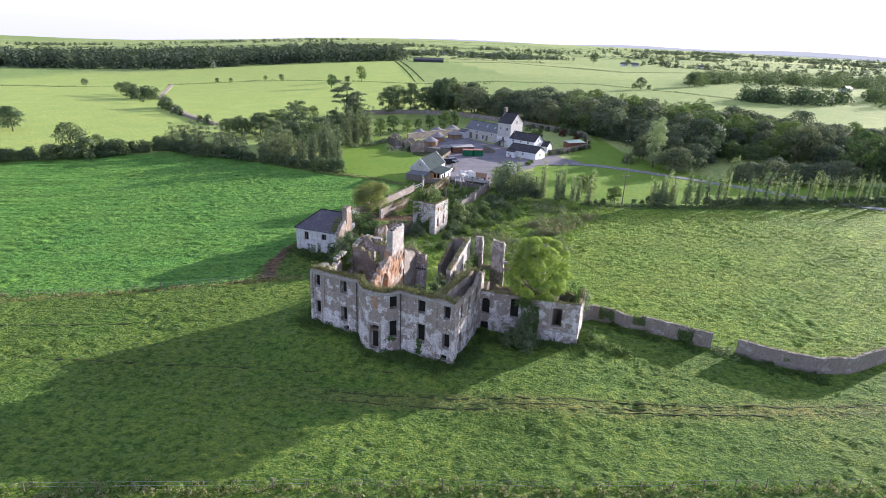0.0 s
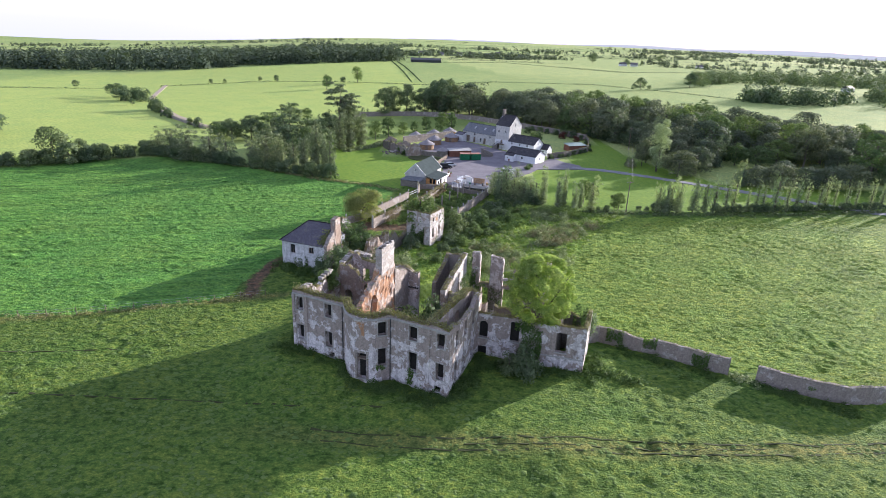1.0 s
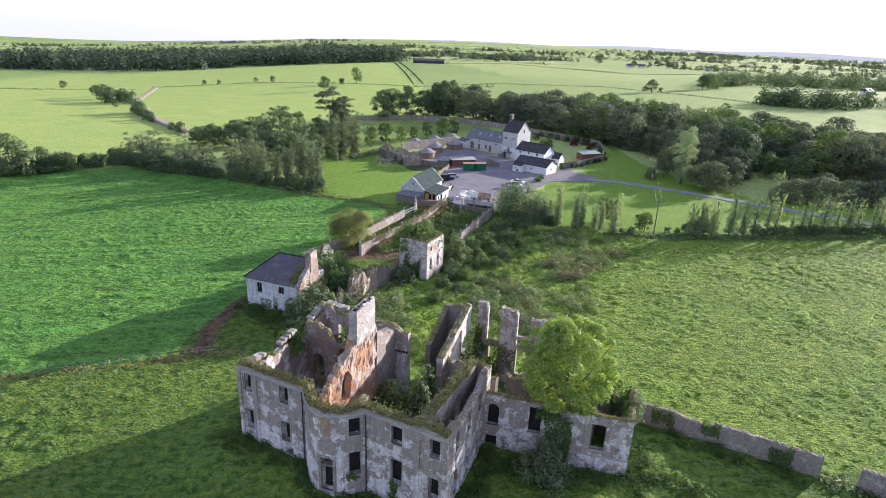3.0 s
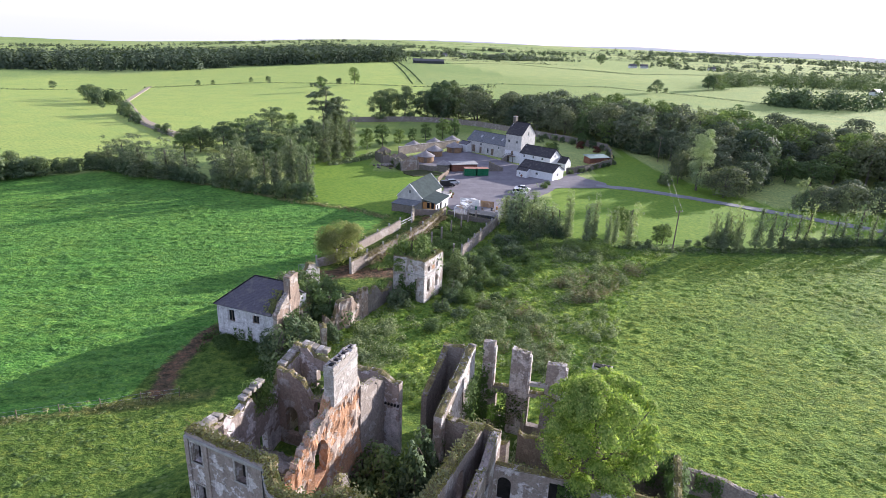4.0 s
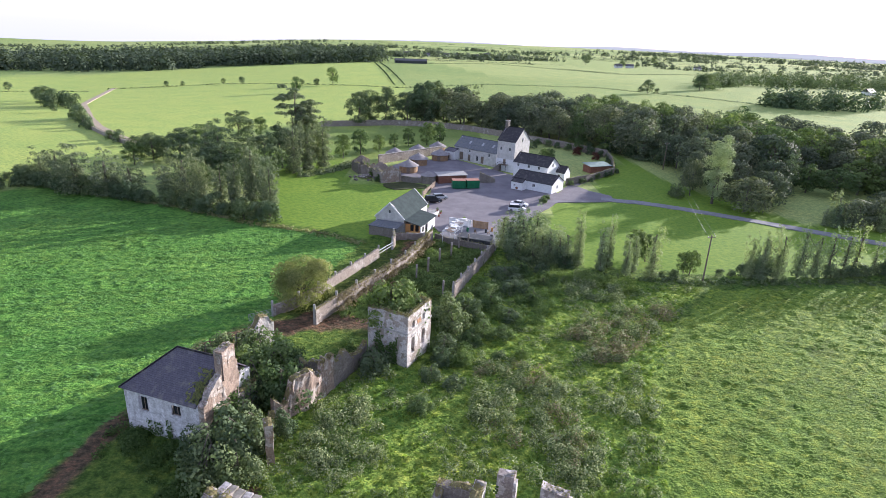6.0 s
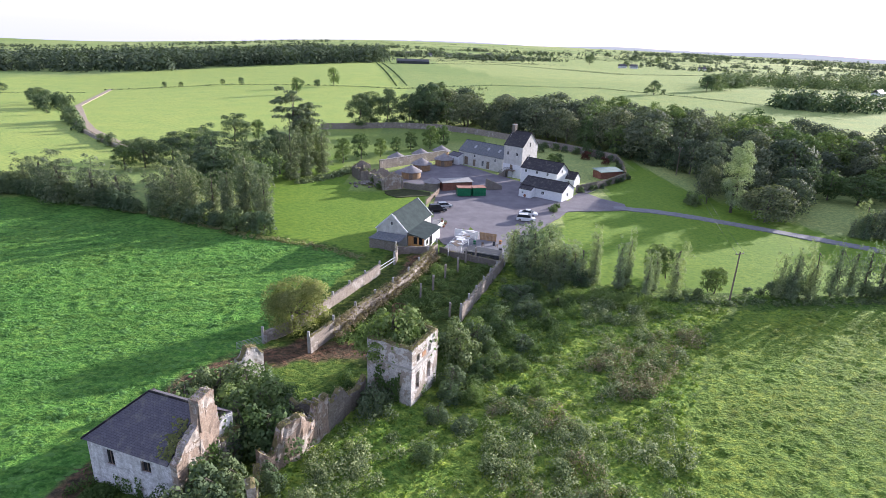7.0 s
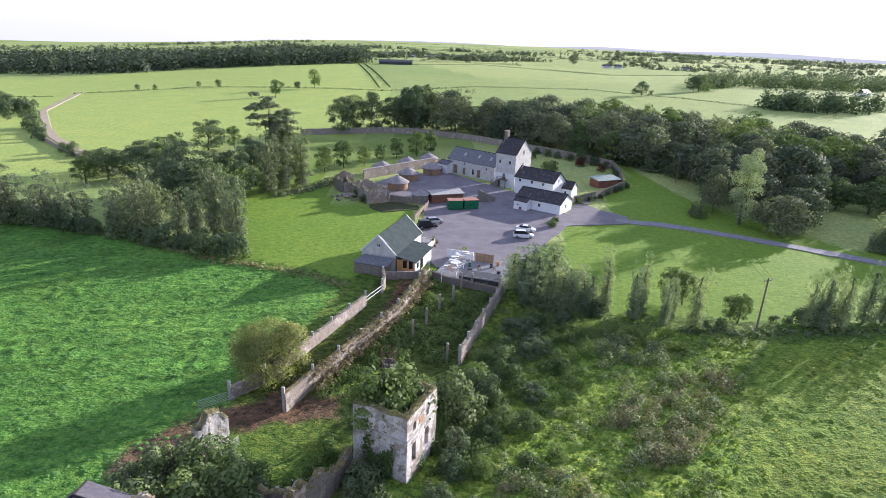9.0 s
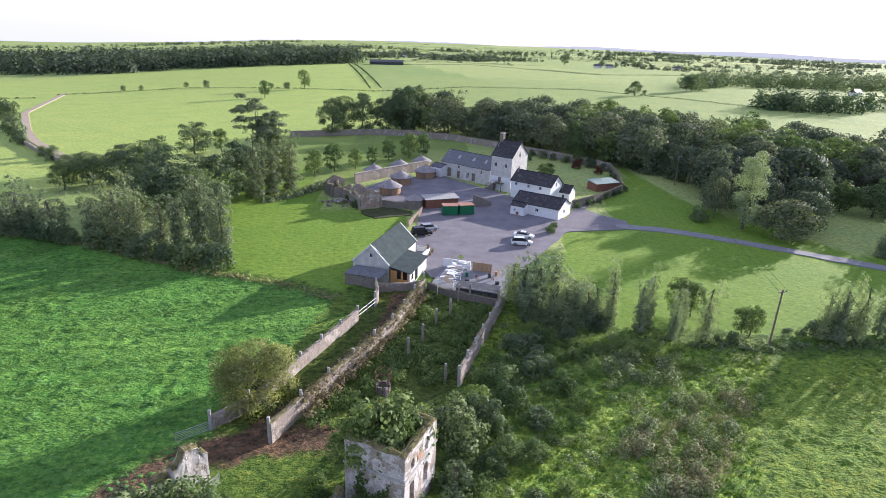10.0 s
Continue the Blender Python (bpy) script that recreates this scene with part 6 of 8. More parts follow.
bm = bmesh.new()
tube(bm, (0, 0, -0.2), (0, 0, 2.2), 2.2, 2.2, 14)
part("wall", bm, RUBBLE, HUT)
bm = bmesh.new()
tube(bm, (0, 0, 2.15), (0, 0, 3.3), 2.5, 0.15, 14)
part("roof", bm, THATCH, HUT)
WS = thing("timber_shed", 2.4, 230.2, 0, 18, "long brown timber shed with a pale felt roof", "shed")
part("body", boxed(0, 8.6, 0, 3.2, -0.1, 2.2, 0.02), REDBRICK, WS)
bm = bmesh.new()
slab(bm, [(-0.3, -0.3, 2.35), (8.9, -0.3, 2.35), (8.9, 3.5, 2.75), (-0.3, 3.5, 2.75)], 0.12)
part("roof", bm, CONCRETE, WS)
for i in range(14):
    part("board", boxed(0.05 + i * 0.61, 0.58 + i * 0.61, -0.05, 0.0, 0, 2.15), REDBRICK, WS)


def container(x, y, rz, roof, label):
    t = thing("shipping_container", x, y, 0, rz, label, "container", "green containers in the yard")
    part("body", boxed(0, 3.7, 0, 2.6, 0.1, 2.3, 0.03), GREENMETAL, t)
    for i in range(9):
        part("rib", boxed(0.15 + i * 0.41, 0.33 + i * 0.41, -0.05, 0.0, 0.2, 2.2), GREENMETAL, t)
    part("roof", boxed(-0.05, 3.75, -0.06, 2.65, 2.3, 2.42), roof, t)


container(6.3, 224.6, 6, PINKROOF, "green metal container with a rusty orange roof")
container(10.4, 225.2, 14, PINKROOF, "green metal container with a faded pink roof")
SCR = thing("leaning_ruin", 14.5, 233.0, 0, 20, "leaning broken stone wall stub", "ruin")
ruin_wall("wall", SCR, [(0, 0), (4.8, -0.6)], 0.5, lambda s: 3.2 - 0.45 * s + 0.3 * noise.noise(Vector((s, 2, 2))), (), RUBBLE, seed=87, per=6)

# right-hand garden
garden_wall("garden_wall", [(40.5, 234.0), (47.5, 239.0), (54, 246), (60.3, 253)], 2.0, "brown rubble garden wall with shrubs", 0, 0, seed=88, material=RUBBLE, per=6)
garden_wall("garden_wall", [(60.3, 253), (64, 268), (66, 282)], 2.4, "brown rubble garden wall with shrubs", 0, 0, seed=89, material=RUBBLE, per=8)
garden_wall("garden_wall", [(66, 282), (52, 300), (31, 321), (16, 334), (0, 342), (-20, 342), (-50, 330)], 2.6, "long pale garden wall below the wood", 0, 0, seed=90, per=4)
RSH = thing("red_shed", 52.2, 252.2, 0, 22, "red boarded shed with a pale green sheet roof", "shed")
part("body", boxed(0, 8.2, 0, 4.2, -0.1, 2.1), REDBRICK, RSH)
bm = bmesh.new()
slab(bm, [(-0.3, -0.3, 2.2), (8.5, -0.3, 2.2), (8.5, 4.6, 2.7), (-0.3, 4.6, 2.7)], 0.1)
part("roof", bm, PALEGREEN, RSH)


# cars
def car(name, x, y, rz, paint, label, length=4.5, estate=True, high=1.48):
    t = thing(name, x, y, 0.09, rz, label, "car", "parked cars in the yard")
    w = 0.88

    def loft(sections, mat, pname):
        bm = bmesh.new()
        prev = None
        for px, half, zl, zh in sections:
            cur = [bm.verts.new(q) for q in ((px, -half, zl), (px, -half * 1.0, (zl + zh) / 2), (px, -half * 0.9, zh), (px, half * 0.9, zh), (px, half, (zl + zh) / 2), (px, half, zl))]
            if prev:
                for k in range(6):
                    bm.faces.new([prev[k], prev[(k + 1) % 6], cur[(k + 1) % 6], cur[k]])
            else:
                bm.faces.new(cur[::-1])
            prev = cur
        bm.faces.new(prev)
        return part(pname, bm, mat, t)
    h = length / 2
    b = loft([(-h, w * 0.85, 0.35, 0.8), (-h + 0.15, w, 0.25, 0.92), (-0.6, w, 0.22, 0.95), (0.9, w, 0.22, 0.93), (h - 0.5, w * 0.97, 0.24, 0.82), (h, w * 0.8, 0.35, 0.66)], paint, "body")
    rear = -h + (0.12 if estate else 0.75)
    loft([(rear, w * 0.82, 0.9, 0.95), (rear + (0.3 if estate else 0.7), w * 0.84, 0.9, high - 0.05), (-0.1, w * 0.86, 0.9, high), (0.5, w * 0.84, 0.9, high - 0.06), (1.25, w * 0.84, 0.9, 0.93)], GLASS, "glasshouse")
    part("roof_panel", boxed(rear + (0.35 if estate else 0.8), 0.45, -w * 0.74, w * 0.74, high - 0.03, high + 0.025, 0.02), paint, t)
    for px in (-h + 0.85, h - 0.85):
        for py in (-w + 0.02, w - 0.02):
            bm = bmesh.new()
            tube(bm, (px, py - 0.1, 0.31), (px, py + 0.1, 0.31), 0.31, 0.31, 14)
            wh = part("wheel", bm, RUBBER, t)
            bm = bmesh.new()
            sg = 1 if py > 0 else -1
            tube(bm, (px, py + sg * 0.08, 0.31), (px, py + sg * 0.115, 0.31), 0.19, 0.17, 10)
            part("rim", bm, STEEL, wh)
    for py in (-0.6, 0.6):
        part("headlight", boxed(h - 0.14, h + 0.01, py - 0.17, py + 0.17, 0.58, 0.72), STEEL, t)
        part("tail_light", boxed(-h - 0.01, -h + 0.1, py - 0.14, py + 0.14, 0.6, 0.82), REDBRICK, t)
    for py in (-w - 0.08, w + 0.08):
        part("wing_mirror", boxed(0.85, 1.0, py - 0.09, py + 0.09, 0.92, 1.06), paint, t)
    return t


car("car", 21.8, 204.4, -8, CARWHITE, "white estate car parked on the gravel", 4.5, True, 1.62)
car("car", 23.0, 208.9, -20, CARWHITE, "white saloon car parked on the gravel", 4.5, False, 1.4)
car("car", 0.9, 209.6, 12, CARBLACK, "black off-road car parked beside the shed", 4.6, True, 1.8)
car("car", 2.6, 213.0, 20, CARSILVER, "silver hatchback parked beside the shed", 4.1, True, 1.45)

# paved patio behind the garden wall
sheet("patio", [(1.6, 181.6), (4.8, 179.2), (13.6, 174.8), (16.6, 186.6), (5.0, 191.5)], 0.13, TARMAC, "grey paved patio with clutter", "patio", 0.05)
PERG = thing("pergola", 3.0, 178.8, 0, -20, "white-framed open shelter with torn sheet roof", "shelter")
for x, y in ((0, 0), (2.6, 0), (0, 9.6), (2.6, 9.6), (0, 4.8), (2.6, 4.8)):
    part("leg", boxed(x - 0.06, x + 0.06, y - 0.06, y + 0.06, 0, 2.5), WHITE, PERG)
for i in range(12):
    y = i * 0.87
    part("rafter", boxed(-0.2, 2.8, y - 0.05, y + 0.05, 2.5, 2.64), WHITE, PERG)
rs = random.Random(8)
for i in range(26):
    y = rs.uniform(0.2, 9.2)
    x = rs.uniform(-0.1, 1.4)
    wide = rs.uniform(0.14, 0.5)
    ob = part("loose_board", boxed(0, rs.uniform(0.8, 2.2), -wide, wide, 0, 0.03), (WHITE, CREAM, TIMBER, WHITE, THATCH)[i % 5], PERG)
    ob.matrix_local = pose(x, y, 2.66 + 0.012 * i, rs.uniform(-4, 4), rs.uniform(-4, 4), rs.uniform(-60, 60))
DECK = thing("flat_roofed_store", 5.9, 178.4, 0, -20, "low dark store with a flat grey felt roof behind the wall", "store")
part("wall", boxed(0.1, 7.1, 0.1, 2.7, -0.1, 1.6), DARKMETAL, DECK)
part("roof", boxed(0, 7.2, 0, 2.8, 1.6, 1.72, 0.02), SLATE_GREY, DECK)
part("edge_trim", boxed(-0.04, 7.24, -0.05, -0.003, 1.5, 1.75), CONCRETE, DECK)
for i in range(9):
    part("panel", boxed(0.15 + i * 0.78, 0.85 + i * 0.78, 0.05, 0.1, 0.1, 1.48), DARKMETAL, DECK)
FEN = thing("board_fence", 9.9, 189.4, 0, -20, "orange-brown board fence round the patio", "fence")
for i in range(12):
    part("board", boxed(i * 0.3, i * 0.3 + 0.27, 0, 0.04, 0.1, 1.8), BOARD, FEN)
for i in range(3):
    part("post", boxed(i * 1.7, i * 1.7 + 0.1, 0.05, 0.15, 0, 1.9), TIMBER, FEN)
PW = thing("patio_wall", 4.6, 191.4, 0, -20, "white rendered screen wall beside the patio", "wall")
part("wall", boxed(0, 5.2, 0, 0.2, -0.1, 1.7), WHITE, PW)
for x, y, m, s in ((9.6, 182.5, TIMBER, 0.6), (12.4, 181.0, TIMBER, 0.6), (8.4, 184.0, DARKMETAL, 0.6), (13.6, 183.0, DARKMETAL, 0.6), (10.6, 180.4, CARWHITE, 0.5)):
    t = thing("crate", x, y, 0.13, random.uniform(0, 90), "small wooden crate on the patio", "crate", "crates on the patio")
    bm = boxed(-s / 2, s / 2, -s / 2, s / 2, 0, s * 0.8, 0.02)
    box(bm, -s / 2 - 0.03, s / 2 + 0.03, -s / 2 - 0.03, s / 2 + 0.03, s * 0.8, s * 0.85)
    part("body", bm, m, t)

# white annex against the cottage gable, rails of the outside stair, terrace and fence beside the shed
AN = thing("white_annex", 38.4, 241.2, 0, -37, "small white annex with a steep gable", "annex")
gabled(AN, 3.0, 4.2, 2.4, 4.2, WHITE, SLATE_DARK, (("front", 0.9, 0.9, 0.7, 0.9),), 0.12)
for i in range(7):
    part("baluster", boxed(-0.55 + i * 0.4, -0.49 + i * 0.4, -1.52, -1.46, 0.3 + i * 0.3, 1.25 + i * 0.3), DARKMETAL, TALL)
bm = bmesh.new()
tube(bm, (-0.52, -1.49, 1.25), (1.95, -1.49, 3.1), 0.04, 0.04, 6)
tube(bm, (1.95, -1.49, 3.1), (4.6, -1.49, 3.1), 0.04, 0.04, 6)
part("handrail", bm, DARKMETAL, TALL)
for i in range(7):
    part("baluster", boxed(2.2 + i * 0.38, 2.26 + i * 0.38, -1.52, -1.46, 2.25, 3.1), DARKMETAL, TALL)
for x in (2.1, 4.4):
    part("landing_post", boxed(x, x + 0.12, -1.55, -1.43, 0, 2.1), DARKMETAL, TALL)
part("upper_door", boxed(2.6, 3.5, -0.12, -0.05, 2.3, 3.8), TIMBER, TALL)
TERR = thing("terrace_wall", -0.2, 199.8, 0, -20, "low white terrace wall with pots beside the shed", "wall")
part("wall", boxed(0, 2.6, 0, 0.25, 0, 1.0), WHITE, TERR)
part("return", boxed(2.35, 2.6, -4.6, -0.003, 0, 1.0), WHITE, TERR)
part("coping", boxed(-0.05, 2.65, -0.05, 0.3, 1.0, 1.08), CONCRETE, TERR)
for i in range(4):
    t = thing("plant_pot", 1.6 + i * 0.36, 199.2 - 0.95 * i, 1.0 if i % 2 else 0.0, 0, "round brown plant pot on the terrace", "plant pot", "pots on the terrace")
    bm = bmesh.new()
    tube(bm, (0, 0, 0), (0, 0, 0.45), 0.22, 0.3, 10)
    part("pot", bm, REDBRICK, t)
    rngp = np.random.default_rng(300 + i)
    d = rngp.normal(0, 1, (60, 3))
    d /= np.linalg.norm(d, axis=1)[:, None]
    v, f = leaf_cloud(d * 0.3 + np.array((0, 0, 0.62)), d, 0.09, rngp, 0.5)
    fast_mesh("plant", v, f, LEAF, t)
PF = thing("panel_fence", -1.9, 214.8, 0, 75, "weathered grey board fence beside the parked cars", "fence")
for i in range(40):
    part("board", boxed(i * 0.32, i * 0.32 + 0.28, 0, 0.04, 0.05, 1.45 + 0.05 * (i % 3)), TIMBER, PF)
for i in range(6):
    part("post", boxed(i * 2.5, i * 2.5 + 0.12, 0.05, 0.17, 0, 1.65), CONCRETE, PF)
# boxes, barrels and chairs on the patio
for x, y, m in ((8.6, 186.4, GREENMETAL), (12.6, 186.0, DARKMETAL), (14.0, 187.0, CEDAR)):
    t = thing("barrel", x, y, 0.13, 0, "small barrel standing on the patio", "barrel", "barrels on the patio")
    bm = bmesh.new()
    tube(bm, (0, 0, 0), (0, 0, 0.4), 0.26, 0.31, 12)
    tube(bm, (0, 0, 0.4), (0, 0, 0.8), 0.31, 0.26, 12)
    bmesh.ops.remove_doubles(bm, verts=bm.verts[:], dist=0.001)
    part("cask", bm, m, t)
    bm = bmesh.new()
    tube(bm, (0, 0, 0.36), (0, 0, 0.44), 0.325, 0.325, 12)
    part("hoop", bm, STEEL, t)
for x, y, rz in ((10.2, 184.8, 20), (13.0, 184.6, 250)):
    t = thing("garden_chair", x, y, 0.13, rz, "brown wooden garden chair on the patio", "chair", "chairs on the patio")
    part("seat", boxed(-0.25, 0.25, -0.25, 0.25, 0.42, 0.47), TIMBER, t)
    part("backrest", boxed(-0.25, 0.25, 0.2, 0.25, 0.47, 0.95), TIMBER, t)
    for px in (-0.22, 0.18):
        for py in (-0.22, 0.18):
            part("leg", boxed(px, px + 0.05, py, py + 0.05, 0, 0.42), TIMBER, t)
# garden behind the farmhouses
sheet("garden_path", [(40.5, 231), (44, 234.5), (47, 238), (45.5, 239), (41.5, 236)], 0.02, GRAVEL, "narrow gravel path into the garden", "path", 0.2)


# ---- trees and bushes ----
OAK = [plant("tree", "round", 13, 11, LEAF_DARK, 5200, 0.22, 100 + i, "dark green broadleaf tree with a rounded crown") for i in range(4)]
ASH = [plant("tree", "round", 12, 9, LEAF, 4600, 0.20, 110 + i, "green broadleaf tree with an uneven crown") for i in range(3)]
POP = [plant("poplar_tree", "plume", 12, 6.2, LEAF_GREY, 8000, 0.115, 120 + i, "grey-green poplar with an upright tapering crown") for i in range(3)]
PLUME = [plant("poplar_tree", "plume", 9, 4.6, LEAF_SILVER, 4200, 0.105, 125 + i, "silvery young poplar clump with feathery upright stems") for i in range(4)]
ELDER = [plant("bush", "thicket", 4.4, 5.0, LEAF_ELDER, 3000, 0.12, 145 + i, "pale green elder bush", "bush") for i in range(2)]
SLIM = [plant("poplar_tree", "plume", 8, 3.2, LEAF_SILVER, 850, 0.15, 130 + i, "slender young silvery poplar") for i in range(3)]
BUSH = [plant("bush", "thicket", 4.2, 5.2, LEAF, 3000, 0.12, 140 + i, "rounded green bush", "bush") for i in range(3)]
BUSHD = [plant("bush", "thicket", 4.2, 5.2, LEAF_DARK, 3000, 0.12, 150 + i, "dark green rounded bush", "bush") for i in range(2)]


HEDGE = [plant("bush", "bush", 4, 4.6, LEAF_DARK, 1300, 0.17, 155 + i, "hedge bush along the field edge", "bush") for i in range(3)]
WILLOW = [plant("willow_tree", "plume", 8, 8.5, LEAF_GREY, 8000, 0.115, 165 + i, "grey-green rounded willow in the hedge") for i in range(3)]
DEEP = [plant("tree", "billow", 12.5, 12.5, LEAF_WOOD, 3400, 0.27, 200 + i, "dark green broadleaf tree in dense woodland") for i in range(4)]


EDGE = [plant("tree", "round", 13, 10, LEAF, 2800, 0.26, 210 + i, "green broadleaf tree at the edge of the wood") for i in range(2)] + [plant("poplar_tree", "plume", 13, 7.5, LEAF_GREY, 2000, 0.26, 214, "grey-green poplar standing in the wood")]


def pick(protos):
    return protos[random.randrange(len(protos))]


# sycamore in the wing, and plants rooted in the ruins
lime = plant("sycamore_tree", "domed", 15.8, 10.6, LEAF_LIME, 42000, 0.105, 160, "bright yellow-green sycamore growing out of the ruined wing")
put(lime, 14.6, 83.0, 1.0, 40)
gone(lime)
ochre = plant("tree", "bush", 6.5, 8.0, LEAF_OCHRE, 15000, 0.10, 161, "round yellow-green tree beside the lane")
put(ochre, -19.3, 148.6, 1.26, 10)
gone(ochre)
for x, y, s, lab, src in ((-3.9, 85.0, 1.6, "dark elder bush growing inside the roofless house", BUSH), (-2.0, 82.2, 1.1, "dark elder bush growing inside the roofless house", BUSHD),
                          (0.4, 86.0, 1.0, "dark elder bush growing inside the roofless house", BUSHD), (10.6, 78.4, 0.8, "ivy-dark bush against the wing wall", BUSHD), (12.6, 77.8, 1.15, "ivy-dark bush against the wing wall", BUSHD)):
    put(pick(src), x, y, s, label=lab)
for x, y, z, s in ((-4.3, 134.0, 3.6, 1.85), (-2.6, 135.2, 4.4, 1.35), (-6.2, 133.4, 4.6, 1.3), (-2.2, 133.0, 5.4, 0.75)):
    put(pick(BUSH if s > 1.3 else ELDER), x, y, s, z=z, wide=1.0, label="green elder bush growing out of the roofless tower")
put(pick(BUSHD), -0.4, 84.2, 2.2, wide=0.62, label="tall elder bush growing inside the roofless house")
put(pick(ELDER), -16.6, 89.5, 0.95, z=6.6, label="elder bush rooted in the broken side wall")
for x, y, s in ((3.6, 140.5, 1.5), (-6.2, 128.2, 1.0), (2.4, 131.0, 0.7), (1.0, 127.2, 0.6), (6.4, 144.0, 1.1), (-1.2, 143.0, 1.0)):
    put(pick(BUSHD), x, y, s, label="dark bramble-wrapped bush beside the tower")
for x, y, s in ((4.4, 143.1, 1.2), (3.5, 133.7, 0.9), (11.5, 138.4, 0.75), (7.4, 138.4, 0.9), (16.7, 151.9, 0.7), (14.7, 156.1, 0.8), (10.9, 148.1, 0.9), (19.8, 159, 0.7), (5.6, 136.0, 0.8), (13.2, 132.9, 0.6), (8.6, 142.2, 0.9), (6.6, 147.2, 1.1), (9.2, 152.6, 1.0),
                (12.4, 143.6, 0.7), (17.2, 163.0, 0.9), (21.5, 163.5, 0.7), (14.0, 161.0, 0.9), (5.2, 130.4, 0.6), (9.6, 133.6, 0.55), (3.0, 125.0, 0.6), (-1.0, 121.0, 0.65), (6.0, 119.0, 0.5), (11.6, 125.4, 0.5)):
    put(pick(BUSH + BUSHD + ELDER), x + random.uniform(-1, 1), y + random.uniform(-1, 1), s * random.uniform(0.6, 0.85), wide=random.uniform(1.2, 1.9), label="rounded bramble thicket in the scrub")
for x, y, s in ((-19.2, 122.0, 1.7), (-17.4, 124.8, 1.6), (-16.0, 121.0, 1.5), (-22.0, 124.6, 1.3), (-20.6, 126.6, 1.2), (-18.6, 112.2, 1.5), (-17.0, 108.6, 1.05), (-16.0, 127.4, 0.8), (-14.6, 116.2, 0.7), (-24.4, 123.4, 1.5), (-26.2, 126.6, 1.3), (-23.6, 129.0, 1.45), (-20.6, 129.4, 1.4), (-17.6, 129.0, 1.1), (-25.6, 130.6, 0.9), (-14.6, 122.6, 1.1), (-20.2, 120.6, 1.35), (-19.6, 109.4, 1.5), (-21.4, 111.4, 1.1), (-17.4, 114.4, 1.2)):
    put(pick(BUSH if random.random() < 0.5 else BUSHD), x, y, s, label="dark green bush grown over the ruined outbuildings")

# hedge trees beyond the left field: (x, y, height, width)
def grown(protos, h0, w0, x, y, h, w, label=""):
    """A copy grown to a height and a width."""
    return put(pick(protos), x, y, h / h0, wide=(w / w0) / (h / h0), label=label)


for x, y, h, w in ((-88, 207, 11.4, 12), (-95, 212, 11, 12), (-80, 206.5, 11.4, 11), (-74.5, 207.5, 9.0, 9), (-59.3, 203, 13.6, 11.5), (-64.5, 204.5, 9.5, 8), (-54.5, 200.5, 11.5, 8.5), (-61, 232.2, 15.3, 13.5), (-66, 236, 13, 10), (-102, 216, 7.5, 8)):
    grown(WILLOW, 8, 8.5, x, y, h, w)
for x, y, h, w in ((-41.3, 197, 19.4, 7.2), (-45.6, 198.2, 14, 6), (-36.6, 195, 13.8, 6.2), (-38.8, 198.5, 13, 5.6), (-49.5, 200, 10.5, 5), (-41, 237.4, 17.3, 8.4), (-33.6, 245.8, 16, 8.2), (-37.5, 241.5, 15, 7.5)):
    grown(POP, 12, 6.2, x, y, h, w)
for x, y, h, w in ((-90, 241, 7.6, 8), (-86, 245, 9.0, 7), (-95, 256, 6.4, 8), (-79, 248, 8.6, 10), (-72, 253, 12.0, 13), (-82, 260, 8.4, 10), (-88, 252, 7.0, 9), (-56.7, 222, 10.5, 11), (-50, 224, 11, 10), (-74.7, 292, 10.6, 11.5), (-67.2, 297, 8.6, 6), (-47.6, 232, 11.6, 9.5), (-53, 231, 12, 10), (-46, 216, 9.5, 9), (-52, 212, 8.5, 9), (-66, 226, 8, 9), (-46, 244, 13, 10), (-40, 250, 14, 11), (-60, 214, 7.5, 8)):
    grown(OAK + ASH, 12.5, 10, x, y, h, w)
for i in range(46):
    f = 0.14 + 0.86 * i / 45
    x, y = (-25 - 85 * f, 185.5 + 31 * f)
    put(pick(HEDGE), x + random.uniform(-1.5, 1.5), y + random.uniform(-1, 1.5), random.uniform(0.7, 1.35), label="hedge bush along the field edge")
for i in range(44):
    f = i / 43
    put(pick(HEDGE), -101 - 95 * f + random.uniform(-1.5, 1.5), 214 - 64 * f + random.uniform(-1.5, 1.5), random.uniform(0.6, 1.4), label="hedge bush along the field edge")
pine = plant("pine_tree", "layered", 22, 13, LEAF_GREY, 7000, 0.2, 170, "tall old pine with flat layered branches")
put(pine, -42.7, 249.5, 1.12, 0)
put(pine, -39.5, 252, 0.9, 80)
gone(pine)
# young trees of the paddock, and along its far wall
for x, y, s in ((-25, 270, 0.75), (-19, 275, 0.55), (-14, 283, 0.5), (-9, 290, 0.6), (-2, 294, 0.75), (3, 299, 0.7), (-30, 262, 0.7)):
    put(pick(ASH), x, y, s, label="young green tree on the paddock lawn")
for x, y, s in ((-34, 338, 0.9), (-30, 345, 0.95), (-22, 346, 1.0), (-12, 349, 0.9), (-4, 350, 1.2), (0, 356, 1.2), (-8, 362, 0.9)):
    put(pick(OAK), x, y, s * 1.3)

# shrubs of the garden and the rough bank by the lawn
for i in range(30):
    f = i / 29
    x, y = (41 + 19.3 * f, 233.5 + 20 * f) if i % 2 else (60.5 + 5.0 * f, 254 + 28 * f)
    put(pick(HEDGE), x + random.uniform(-1.0, 1.2), y + random.uniform(-1.2, 0.2), random.uniform(0.2, 0.5), label="small garden shrub against the wall")
red_shrub = plant("bush", "bush", 4, 4.6, LEAF_RED, 1300, 0.17, 159, "dark red-leaved shrub", "bush")
